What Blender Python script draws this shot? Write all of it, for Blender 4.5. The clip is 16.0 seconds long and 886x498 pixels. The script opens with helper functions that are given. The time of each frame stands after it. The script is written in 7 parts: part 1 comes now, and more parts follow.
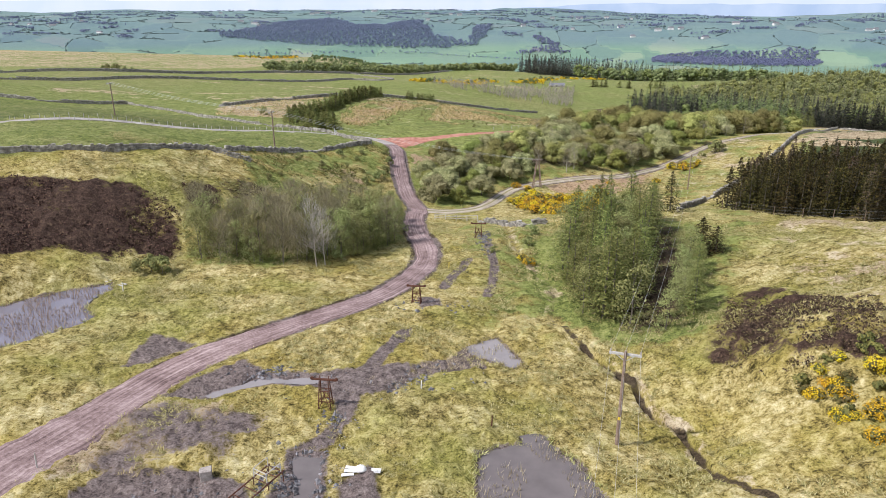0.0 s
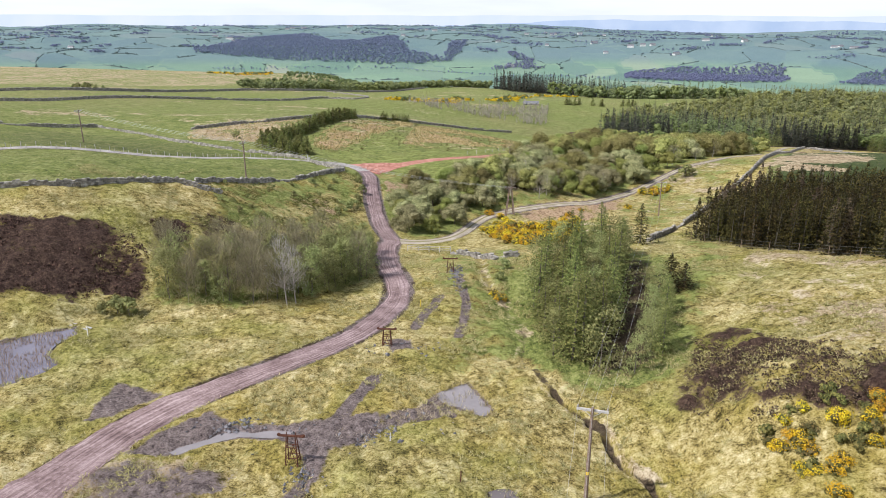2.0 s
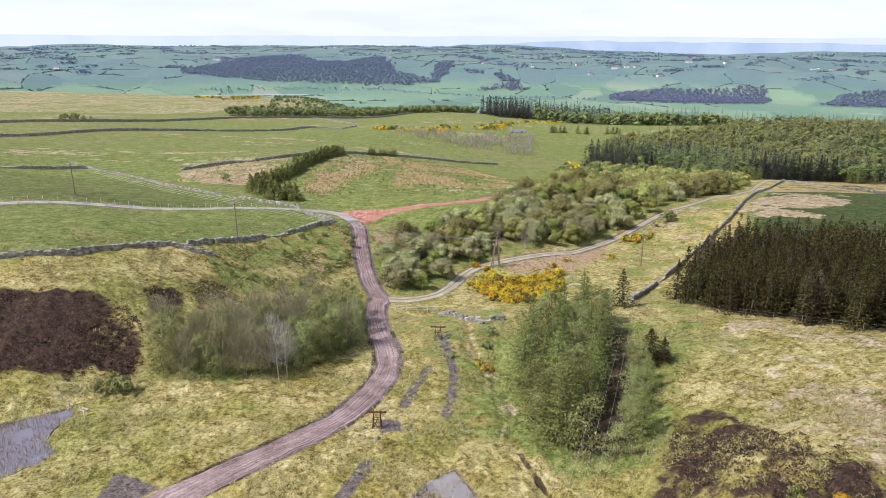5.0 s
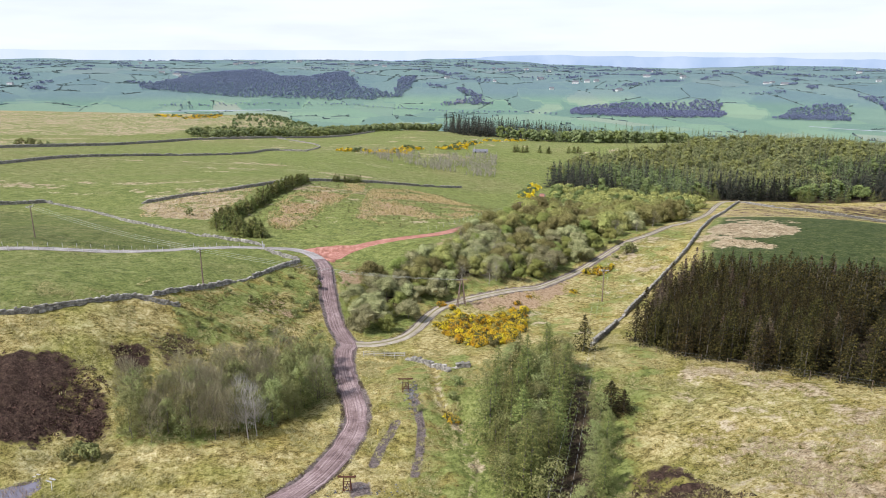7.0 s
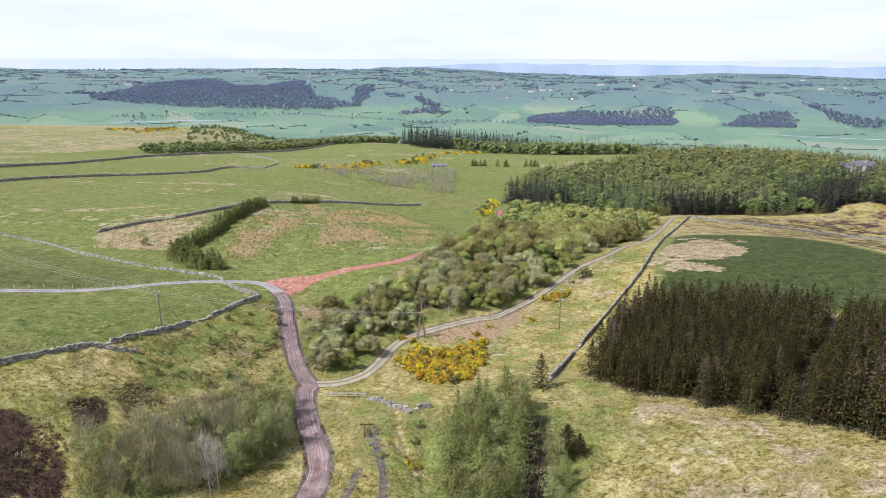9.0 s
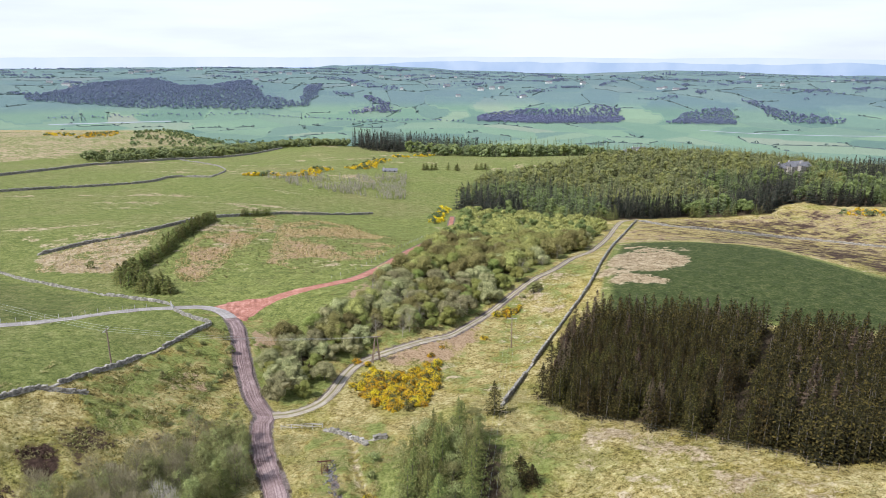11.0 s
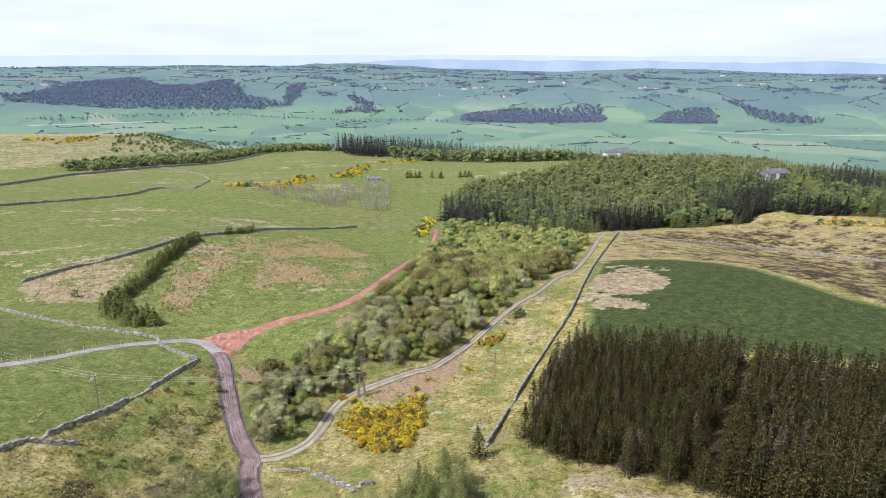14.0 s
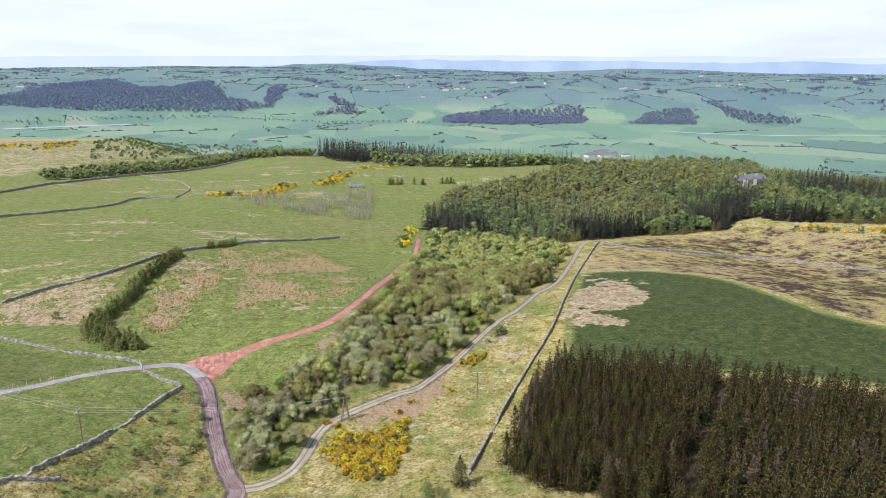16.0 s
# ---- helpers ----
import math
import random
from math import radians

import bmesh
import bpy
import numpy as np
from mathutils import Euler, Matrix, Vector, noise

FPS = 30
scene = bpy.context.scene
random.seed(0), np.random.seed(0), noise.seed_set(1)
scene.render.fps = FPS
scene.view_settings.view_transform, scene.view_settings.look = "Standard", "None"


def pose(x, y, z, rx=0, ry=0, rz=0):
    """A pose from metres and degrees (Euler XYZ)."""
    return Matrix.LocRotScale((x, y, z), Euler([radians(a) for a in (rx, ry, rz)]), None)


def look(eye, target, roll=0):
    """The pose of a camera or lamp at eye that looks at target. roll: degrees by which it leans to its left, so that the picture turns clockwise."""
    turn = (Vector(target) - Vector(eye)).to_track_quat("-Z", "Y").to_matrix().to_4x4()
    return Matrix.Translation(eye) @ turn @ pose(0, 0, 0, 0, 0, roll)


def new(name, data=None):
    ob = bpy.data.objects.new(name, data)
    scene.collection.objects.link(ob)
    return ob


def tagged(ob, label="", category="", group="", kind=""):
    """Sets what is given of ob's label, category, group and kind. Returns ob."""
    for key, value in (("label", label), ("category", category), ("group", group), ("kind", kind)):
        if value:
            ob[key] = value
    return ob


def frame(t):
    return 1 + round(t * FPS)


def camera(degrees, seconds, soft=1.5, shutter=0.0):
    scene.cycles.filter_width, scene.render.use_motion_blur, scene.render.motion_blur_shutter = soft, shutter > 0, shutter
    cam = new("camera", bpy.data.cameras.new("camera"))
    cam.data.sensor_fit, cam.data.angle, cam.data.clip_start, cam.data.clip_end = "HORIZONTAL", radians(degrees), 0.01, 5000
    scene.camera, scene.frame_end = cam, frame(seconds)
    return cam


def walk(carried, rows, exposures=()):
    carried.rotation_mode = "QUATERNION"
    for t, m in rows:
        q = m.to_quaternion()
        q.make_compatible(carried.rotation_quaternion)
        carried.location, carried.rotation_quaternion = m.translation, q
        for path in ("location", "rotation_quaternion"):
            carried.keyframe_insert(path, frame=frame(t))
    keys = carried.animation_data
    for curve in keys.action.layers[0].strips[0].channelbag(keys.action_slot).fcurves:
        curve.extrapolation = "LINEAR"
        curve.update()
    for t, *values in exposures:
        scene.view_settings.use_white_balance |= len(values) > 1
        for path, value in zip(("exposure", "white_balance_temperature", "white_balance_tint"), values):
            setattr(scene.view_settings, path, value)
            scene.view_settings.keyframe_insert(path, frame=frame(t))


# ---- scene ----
# Moorland valley with a dirt road, seen from a camera that climbs straight up and turns slowly to its right.
cam = camera(65.02, 16.0, 0.6)
PATH = [
    (0.0, -0.00, 0.00, 35.00, 0.00, -19.82, -0.20),
    (0.5, 0.18, 0.72, 35.84, -0.31, -19.53, -0.11),
    (1.0, 0.43, 1.20, 36.64, -0.59, -19.08, -0.09),
    (1.5, 0.67, 1.27, 37.38, -0.98, -18.97, 0.03),
    (2.0, 0.82, 1.15, 38.11, -2.00, -18.70, 0.06),
    (2.5, 0.86, 1.01, 39.08, -2.72, -18.44, 0.11),
    (3.0, 0.83, 0.94, 40.45, -2.79, -18.19, 0.15),
    (3.5, 0.74, 0.86, 42.03, -2.72, -17.94, 0.13),
    (4.0, 0.74, 0.81, 43.59, -2.66, -17.72, 0.19),
    (6.5, 0.69, 0.21, 52.11, -5.15, -16.49, 0.22),
    (7.0, 0.65, 0.09, 53.93, -6.07, -16.24, 0.24),
    (7.5, 0.65, -0.06, 55.70, -6.75, -15.99, 0.28),
    (8.0, 0.73, -0.20, 57.44, -7.40, -15.76, 0.26),
    (8.5, 0.82, -0.33, 59.16, -8.41, -15.61, 0.20),
    (9.0, 0.90, -0.43, 60.88, -9.46, -15.68, 0.21),
    (9.5, 0.96, -0.53, 62.60, -10.63, -15.71, 0.16),
    (10.0, 0.96, -0.65, 64.34, -11.80, -15.77, 0.14),
    (12.5, 1.06, -0.71, 72.76, -14.43, -16.05, 0.13),
    (13.0, 1.08, -0.66, 74.53, -14.45, -16.09, 0.14),
    (13.5, 1.10, -0.67, 76.30, -14.60, -16.13, 0.13),
    (14.0, 1.15, -0.74, 78.08, -14.82, -16.18, 0.13),
    (14.5, 1.24, -0.82, 79.85, -15.10, -16.19, 0.14),
    (15.0, 1.32, -0.90, 81.60, -15.39, -16.20, 0.14),
    (15.5, 1.36, -0.99, 83.32, -15.79, -16.22, 0.14),
    (16.0, 1.37, -1.12, 85.00, -16.28, -16.23, 0.10),
]
walk(cam, [(t, pose(x, y, z, 90 + pitch, 0, yaw) @ pose(0, 0, 0, 0, 0, roll)) for t, x, y, z, yaw, pitch, roll in PATH],
     [(0.0, 0.02, 6050, 14), (16.0, 0.0, 5850, 12)])

# ---- sky and sun: bright day with thin white cloud, sun high over the camera's left shoulder ----
SUN_FROM = Vector((-0.80, -0.30, 1.05)).normalized()
world = bpy.data.worlds.new("sky")
scene.world = world
world.use_nodes = True
wn, wl = world.node_tree.nodes, world.node_tree.links
wn.clear()
w_out, w_bg = wn.new("ShaderNodeOutputWorld"), wn.new("ShaderNodeBackground")
w_sky = wn.new("ShaderNodeTexSky")
w_sky.sky_type, w_sky.sun_disc = "NISHITA", False
w_sky.sun_elevation = math.asin(SUN_FROM.z)
w_sky.sun_rotation = math.atan2(SUN_FROM.x, SUN_FROM.y)
w_sky.dust_density = 2.0
w_co, w_map, w_noise, w_ramp, w_mix = (wn.new("ShaderNodeTexCoord"), wn.new("ShaderNodeMapping"), wn.new("ShaderNodeTexNoise"),
                                       wn.new("ShaderNodeValToRGB"), wn.new("ShaderNodeMix"))
w_mix.data_type = "RGBA"
w_map.inputs["Scale"].default_value = (2.2, 2.2, 16.0)
w_noise.inputs["Scale"].default_value, w_noise.inputs["Detail"].default_value = 1.6, 6.0
w_ramp.color_ramp.elements[0].position, w_ramp.color_ramp.elements[0].color = 0.30, (0.80, 0.80, 0.80, 1)
w_ramp.color_ramp.elements[1].position, w_ramp.color_ramp.elements[1].color = 0.60, (1, 1, 1, 1)
w_mix.inputs["B"].default_value = (10.0, 10.4, 10.9, 1)
wl.new(w_co.outputs["Generated"], w_map.inputs["Vector"])
wl.new(w_map.outputs["Vector"], w_noise.inputs["Vector"])
wl.new(w_noise.outputs["Fac"], w_ramp.inputs["Fac"])
w_sep, w_high, w_thin = wn.new("ShaderNodeSeparateXYZ"), wn.new("ShaderNodeMapRange"), wn.new("ShaderNodeMath")
w_high.inputs["From Min"].default_value, w_high.inputs["From Max"].default_value = 0.15, 0.65
w_high.inputs["To Min"].default_value, w_high.inputs["To Max"].default_value = 1.0, 0.22
w_thin.operation = "MULTIPLY"
wl.new(w_co.outputs["Generated"], w_sep.inputs["Vector"])
wl.new(w_sep.outputs["Z"], w_high.inputs["Value"])
wl.new(w_ramp.outputs["Color"], w_thin.inputs[0])
wl.new(w_high.outputs["Result"], w_thin.inputs[1])
wl.new(w_thin.outputs["Value"], w_mix.inputs["Factor"])
wl.new(w_sky.outputs["Color"], w_mix.inputs["A"])
wl.new(w_mix.outputs["Result"], w_bg.inputs["Color"])
wl.new(w_bg.outputs["Background"], w_out.inputs["Surface"])
w_bg.inputs["Strength"].default_value = 0.10
sun_data = bpy.data.lights.new("sun", "SUN")
sun_data.energy, sun_data.angle, sun_data.color = 5.1, radians(0.6), (1.0, 0.955, 0.89)
sun = new("sun", sun_data)
sun.matrix_world = look(SUN_FROM * 300, (0, 0, 0))

# ---- plan, in metres ----
ROAD = [(-34.6, 36.4), (-32.5, 42.4), (-30.6, 46.7), (-28.5, 51.8), (-25.8, 57.7), (-22, 62.8), (-17.2, 67.3), (-11.9, 72.3), (-7.2, 78.4), (-4.1, 86.3), (-2.4, 94), (-2.6, 100.9), (-4.3, 111.9), (-5.2, 120.8), (-5.3, 128.2), (-4.6, 130.9), (-7, 138.9), (-8.3, 145.8), (-9.7, 154.8), (-10.6, 164), (-11.6, 172.3), (-13.6, 181.4)]
LANE = [(-13.6, 181.4), (-17, 188.9), (-22.4, 192.2), (-27.7, 190.8), (-35, 188.6), (-43.1, 184.5), (-51.5, 179.3), (-60.3, 175), (-69.3, 171.3), (-78.2, 167.6), (-87.1, 163.8), (-110, 155), (-140, 146)]
SIDETRACK = [(-4.1, 131.7), (1.1, 132.9), (6.1, 136.7), (9.7, 142.6), (13, 150.1), (16.4, 155.7), (22, 159.8), (30.2, 164.1), (37.2, 167.7), (44.5, 171.2), (54.9, 182), (67.4, 194.9), (82.3, 208.9), (95.3, 220), (110.4, 238.8), (127.7, 257), (151.5, 293.9), (185.5, 348), (202.9, 371.9), (216.1, 378.7)]
REDTRACK = [(-11.3, 184.2), (-7.3, 193), (-0.8, 200.9), (9.7, 208), (21, 214.7), (30, 226.4), (41.8, 249.2), (53.7, 276.3), (63.4, 298.8), (79.9, 345.2), (89.2, 360.4), (100.6, 395.5), (108.5, 422.3)]
REDFAN = [(-18.7, 192.7), (-14.4, 197.8), (-9.7, 199.7), (-4.1, 200.1), (-0.8, 200.9), (-7.2, 190.9), (-10.3, 179.8), (-12.8, 184.2)]
WALL_A = [(-110, 86), (-85, 99.5), (-69, 107.5), (-57.2, 112.9), (-53.3, 115.9), (-48.7, 120.3), (-44.7, 124.9), (-43.6, 126.1), (-39.9, 126.6), (-35.8, 127.7)]
WALL_B = [(-41.6, 127.7), (-37.8, 134.6), (-34.1, 140.8), (-30.1, 149), (-25.6, 158.2), (-21.3, 165.8), (-17.9, 172.2), (-20.8, 175.3), (-25.7, 182.3), (-28.3, 186.1)]
WALL_C = [(-29.5, 192.8), (-36, 198), (-52.6, 209), (-74.5, 227), (-96, 249), (-118, 265)]
WALL_D = [(-84.7, 265.4), (-73.1, 277.7), (-57.8, 290.5), (-47.2, 304.8), (-38.1, 325.1), (-29.6, 339.3), (-14.9, 358.2), (1.9, 381), (27.4, 399), (56.3, 418.2)]
WALL_E = [(41.4, 117.4), (48, 128.2), (58, 144.1), (67.6, 158.4), (78.9, 173.4), (91.1, 188.2), (102.2, 203.5), (122.2, 235.4), (159.3, 294.3), (193, 344.9), (211, 371.1)]
WALL_F = [(-235, 330), (-198, 362), (-174, 425), (-142.2, 469.7), (-116.2, 491.2), (-86.6, 516.9), (-78.6, 538.8), (-67.9, 545.8), (-47.8, 540.2)]
WALL_G = [(-290, 425), (-251, 450), (-224, 479), (-200, 542), (-177.7, 595.5), (-155.8, 652.8), (-142.7, 668), (-95.8, 738), (-46, 806), (8, 908)]
WALL_I = [(-117, 267), (-129.7, 258), (-141.8, 252), (-165, 250), (-200, 246)]
WALL_J = [(-100, 742), (-60, 690), (-42, 610), (-48, 541)]
WALL_H = [(211.8, 371.1), (222, 343.7), (266.3, 339.7), (300.3, 331.2), (321.5, 309.6), (337.8, 280.2)]
RAILWALL = [(6.7, 123), (10.9, 117.5), (13.6, 110.5)]
RAILFENCE = [(-1.5, 125.4), (2.1, 125.2), (6.5, 124.4)]
HEDGE = [(-34.1, 209.5), (-39.4, 214.1), (-46.7, 224.4), (-46.7, 239.1), (-42, 257.3), (-39.6, 277.3), (-36, 292.9), (-28.9, 329.6)]
HEDGE_B = [(-17.4, 353.1), (-4, 370.9)]
REEDPOND = [(-53.8, 70.9), (-51.4, 74.2), (-49, 76.7), (-45.5, 79), (-41.6, 81), (-41, 78.9), (-42, 75.9), (-41.4, 73.2), (-39.4, 71.2), (-40.5, 68.8), (-42.9, 66.4), (-45.5, 64), (-48.2, 62.1)]
POND = [(2.4, 63.2), (5.6, 65.2), (7.7, 60), (7, 59.1), (4.6, 60.2), (3, 61.6)]
PONDLOW = [(2.6, 44.9), (4.2, 45.6), (6.2, 45.9), (6.1, 46.9), (7.9, 47.1), (8.7, 45.2), (10.3, 43.3), (10.9, 40.5), (11.6, 38.8), (11.2, 36.7), (2.4, 37.4), (2.4, 41.5)]
PUDDLE_A = [(-21.9, 53.2), (-19.6, 54.8), (-16.4, 56.4), (-12.8, 56.4), (-10.4, 56.3), (-11.5, 55.3), (-15.7, 55.4), (-18.4, 54.3), (-20.5, 52.9)]
PUDDLE_B = [(-11.6, 44.9), (-9, 45), (-9, 43.1), (-9.2, 41.2), (-9.3, 39.4), (-10.8, 39.4), (-10.9, 41.8)]
LAYBY = [(-24.7, 53.4), (-22.8, 56.7), (-19.4, 59.6), (-16.6, 57.3), (-11.8, 57), (-7.7, 57.7), (-3.5, 58.9), (-2.6, 56.4), (-4.3, 54.1), (-7.2, 52.7), (-9, 51.8), (-11.3, 54.2), (-15.7, 55.7), (-18.6, 54.8), (-20.8, 52.9)]
MUD_F = [(4.1, 59.1), (0.8, 57.8), (-1.3, 57), (-2.6, 56.4), (-2.9, 58.3), (0.9, 60.8), (2.7, 63.7)]
MUD_A = [(-27.5, 37.9), (-24.9, 42.9), (-20.4, 43), (-14.4, 41.2), (-13.2, 38)]
SPOIL = [(-29, 42), (-29, 47), (-27.7, 51), (-22.1, 52.2), (-16.3, 51.7), (-15.5, 46.9), (-17.5, 42.5), (-24.6, 42)]
MUD_B = [(-12, 45.2), (-9, 45.5), (-7.5, 49.7), (-7.2, 53.2), (-9.7, 53.2), (-8.7, 49.7), (-10.1, 46.6)]
MUD_C = [(-12, 45.2), (-9, 45.3), (-8.2, 37.8), (-12.7, 37.8), (-11.7, 41.8)]
MUD_D = [(-31, 66.8), (-28, 65.3), (-25.4, 63.5), (-28.7, 59.5), (-30.8, 58.8), (-30.6, 62.7)]
MUD_E = [(-7.6, 41.8), (-5.3, 43.1), (-4, 37.7), (-7, 37.7)]
STRIP_A = [(-4, 66.8), (-5.4, 62.4), (-6.9, 57.7)]
STRIP_B = [(3.6, 93.1), (1.2, 85.9), (0.1, 80.8)]
STRIP_C = [(6.7, 100.5), (7.3, 91.4), (6.6, 85.2), (5.4, 77.8)]
STRIP_D = [(-2.9, 76.1), (-0.6, 76.3), (-0.3, 73.4), (-2.6, 73.2)]
STREAM = [(22.5, 36.8), (20.8, 40.2), (20.2, 42.7), (20, 45.5), (19.5, 48.6), (19.3, 50.1), (17.9, 52), (17.5, 54.1), (17.2, 56.1), (16.3, 57.7), (15.2, 60.2), (13.5, 64.6), (13, 66.9), (12.5, 69.2), (12.6, 74), (13.5, 79.7), (13.2, 91.2), (10.9, 102.1), (11.1, 117.1)]
HEATHER = [(-74.2, 98.8), (-65.2, 100), (-57.7, 101.3), (-51.4, 103.8), (-46.4, 103.8), (-41.9, 102.9), (-39.4, 99.5), (-37, 92.5), (-38, 88.5), (-43, 89.8), (-44.1, 87), (-50.9, 86.2), (-55.7, 82), (-61.7, 78.5)]
HEATHER_C = [(-42.1, 109.1), (-39.6, 110.6), (-36.6, 110.4), (-35.8, 105.7), (-37.1, 103.1), (-38.8, 104.6), (-41, 106.6)]
HEATHER_B = [(31.9, 71), (36.2, 71.1), (38.5, 62), (41, 56), (42, 49), (38, 46), (34.1, 48.5), (31.8, 50.8), (30.2, 49.8), (26.6, 52.7), (24.6, 56.1), (26.6, 60.4)]
GORSE_NEAR = [(26.6, 53.1), (31, 51.7), (36, 49), (40, 45), (36, 40), (30.3, 40.1), (28.9, 42.2), (27.4, 46.3), (27.9, 48.5)]
GORSE_BIG = [(15.4, 141.9), (19.6, 153.5), (24.5, 149.1), (31, 153), (37.2, 153.5), (33.4, 139.8), (27.2, 125.2), (21.7, 125.4), (18, 132.9)]
GORSE_C = [(87.8, 382.8), (90.9, 412.3), (111.1, 458.2), (112.7, 448.3), (95.8, 399.1)]
GORSE_D = [(61, 183.9), (66.7, 190), (71.3, 189.5), (67.2, 183.2)]
GORSE_G = [(366.2, 381.6), (382.7, 374), (387.3, 354.8), (406.6, 343.4), (398.8, 336.1), (360.9, 375.6)]
GORSE_H = [(-20.4, 556), (23, 572), (34.8, 610), (77.2, 637), (93.6, 680), (130.9, 765), (177.8, 803)]
GORSE_I = [(-249.7, 989), (-213.8, 1036.2), (-226.5, 1139.5), (-265, 1111.7)]
GORSE_J = [(-320.9, 1108.5), (-274.7, 1092.5), (-262.8, 1042.9), (-304.2, 1048.6)]
BIRCH = [(-34.9, 89.6), (-25.6, 86.9), (-18.7, 90.5), (-13, 96), (-6.7, 105.9), (-7.2, 125.7), (-13.5, 118.5), (-21.6, 107.7), (-28.6, 100.1), (-36.1, 97.9)]
GROVE = [(16.9, 97.1), (15.4, 85.1), (15.7, 71.3), (18.4, 66.7), (22.5, 64.6), (27, 66.7), (33.1, 83.3), (36.3, 101), (31.8, 104.7), (22.7, 103.3)]
VALLEY = [(-7, 148.3), (-3.4, 139), (3.7, 137.1), (9.3, 145.6), (11.9, 152.7), (21, 162.9), (29.2, 167), (37.7, 170), (50, 179.5), (61.3, 193.6), (72, 202.7), (85.3, 216.9), (104.3, 235.9), (131.7, 274.2), (175.8, 346.4), (169, 362.5), (159.2, 392), (136.4, 414), (121.2, 428.1), (100.5, 378.9), (74.8, 313.2), (56, 263.5), (37.2, 221.7), (19, 196), (8.3, 186.5), (-2.8, 173.7), (-6.3, 168.9)]
FOREST = [(218, 381), (255, 397), (312, 402), (329, 399), (345, 414), (368, 418), (371, 399), (413, 351), (440, 338), (620, 480), (600, 560), (540, 650), (400, 680), (346, 655), (241, 600), (179, 580), (138, 505), (118, 452), (130, 416), (159, 392), (169, 362), (190, 372)]
PLANT = [(49.5, 118.5), (51.5, 108), (58.4, 100), (66, 88), (74, 70), (110, 66), (150, 112), (143.8, 123.6), (133.9, 131.6), (123.3, 137.8), (123.2, 143.2), (113.7, 151.1), (100.7, 159), (88.5, 169.5), (87, 171), (76, 160), (60, 136)]
PLANT_NEAR = [(49.5, 118.5), (51.5, 108), (58.4, 100), (66, 88), (74, 70)]
RIDE = [(71.1, 86.8), (85.8, 103.6), (102.6, 120.2), (119.2, 137.3), (128.1, 147.2)]
FAR_CON = [(99, 940), (117, 862), (150, 846), (170, 872), (240, 856), (300, 905), (260, 1010), (120, 1020)]
FAR_MIX = [(155, 850), (190, 800), (242, 765), (295, 722), (377, 762), (520, 900), (640, 1080), (500, 1100), (330, 930), (240, 852)]
FAR_BELT = [(-172, 690), (-142, 676), (-97, 745), (-48, 813), (9, 915), (97, 928), (98, 985), (5, 972), (-62, 865), (-112, 795), (-150, 730), (-178, 716)]
BUSHES = [(-199.4, 1114.2), (-161.1, 1796.7), (8.5, 1744.6), (173.8, 1653.1), (-29.3, 1598.1), (-68.7, 982.4), (-111.8, 879.9), (-163.3, 867.1)]
SCRUB = [(-11.7, 537.4), (17.5, 547.5), (48, 550.3), (111, 595.5), (89.3, 480.2), (64.5, 476.6), (42.2, 489.2), (15.6, 501.9)]
TUSS = [(-39.3, 208.1), (-38.8, 270.7), (-26.4, 329.8), (-1.1, 372.2), (55.1, 409.5), (86.5, 408.7), (64, 315.2), (43.2, 257), (21.2, 216.5), (6.4, 211.8), (-7.4, 205.7), (-18.3, 198.2)]
RUSH_A = [(-36.2, 239.8), (-35.2, 264.6), (-28.6, 295), (-18.8, 326.3), (-1.1, 375.9), (-2.6, 315.5), (-11.4, 277.3), (-17.6, 248.6), (-24.7, 220.1), (-30.7, 221.2)]
RUSH_B = [(-4.9, 243.3), (-2.8, 277.3), (1.3, 332.9), (19.3, 371.9), (36.6, 363.8), (44.2, 329.9), (55.1, 319.5), (47.5, 282.5), (33.3, 250.2), (15.6, 240.1), (5.4, 231.5)]
BROWNFIELD = [(-84.3, 264.1), (-46.9, 302.6), (-47.9, 265.5), (-55.3, 235.4), (-78, 240.9)]
GREENFIELD = [(90, 172), (97, 186), (103, 197), (120, 228), (147, 272), (156, 271.6), (177, 263), (189, 239), (193, 226), (191.6, 196), (190, 181), (200, 162), (215, 150), (175, 115), (128, 144)]
TANPATCH = [(101, 200), (110, 213), (122, 232), (149, 252), (149, 223), (144, 212), (128, 201), (116, 204)]
TAN_S = [(98, 189), (104, 198), (112, 204), (118, 200), (124, 190), (118, 186), (108, 192)]
REDBRACKEN = [(22.5, 154), (26.7, 161.6), (37, 167.1), (55.2, 179.4), (52.2, 169.4), (40.3, 155.1), (34.5, 155.9)]
BRACKEN_B = [(-8.2, 173.2), (-2.8, 173.1), (2.5, 170.6), (2.5, 165), (-1.7, 161.8), (-5.7, 159), (-7.7, 164.6)]
BRACKEN_C = [(19.8, 203.4), (26, 210.8), (29.2, 207.6), (23.7, 193), (19.7, 187.5), (17.9, 194)]
BRACKEN_D = [(-25.6, 140), (-23.1, 146.9), (-17.5, 150.4), (-15.2, 144.8), (-15.5, 134.7), (-19.7, 129), (-23.2, 130.9)]
GREEN_R = [(41, 102.8), (47.9, 117.3), (52.1, 107.5), (45.5, 93.8), (38.7, 81.6), (33.1, 72.4), (29.3, 74.2), (34.4, 86.9)]
GLADE = [(-7.2, 148.2), (-4.5, 155.5), (-1.6, 166.7), (4.4, 173.1), (7.5, 175.4), (14.2, 181.6), (24.2, 196.6), (36.8, 219.7), (54.7, 257.8), (62.7, 283.5), (63.4, 298.8), (41.8, 249.2), (30, 226.4), (21, 214.7), (9.6, 206.4), (-0.9, 197.7), (-7.2, 188.8), (-8.4, 169.9)]
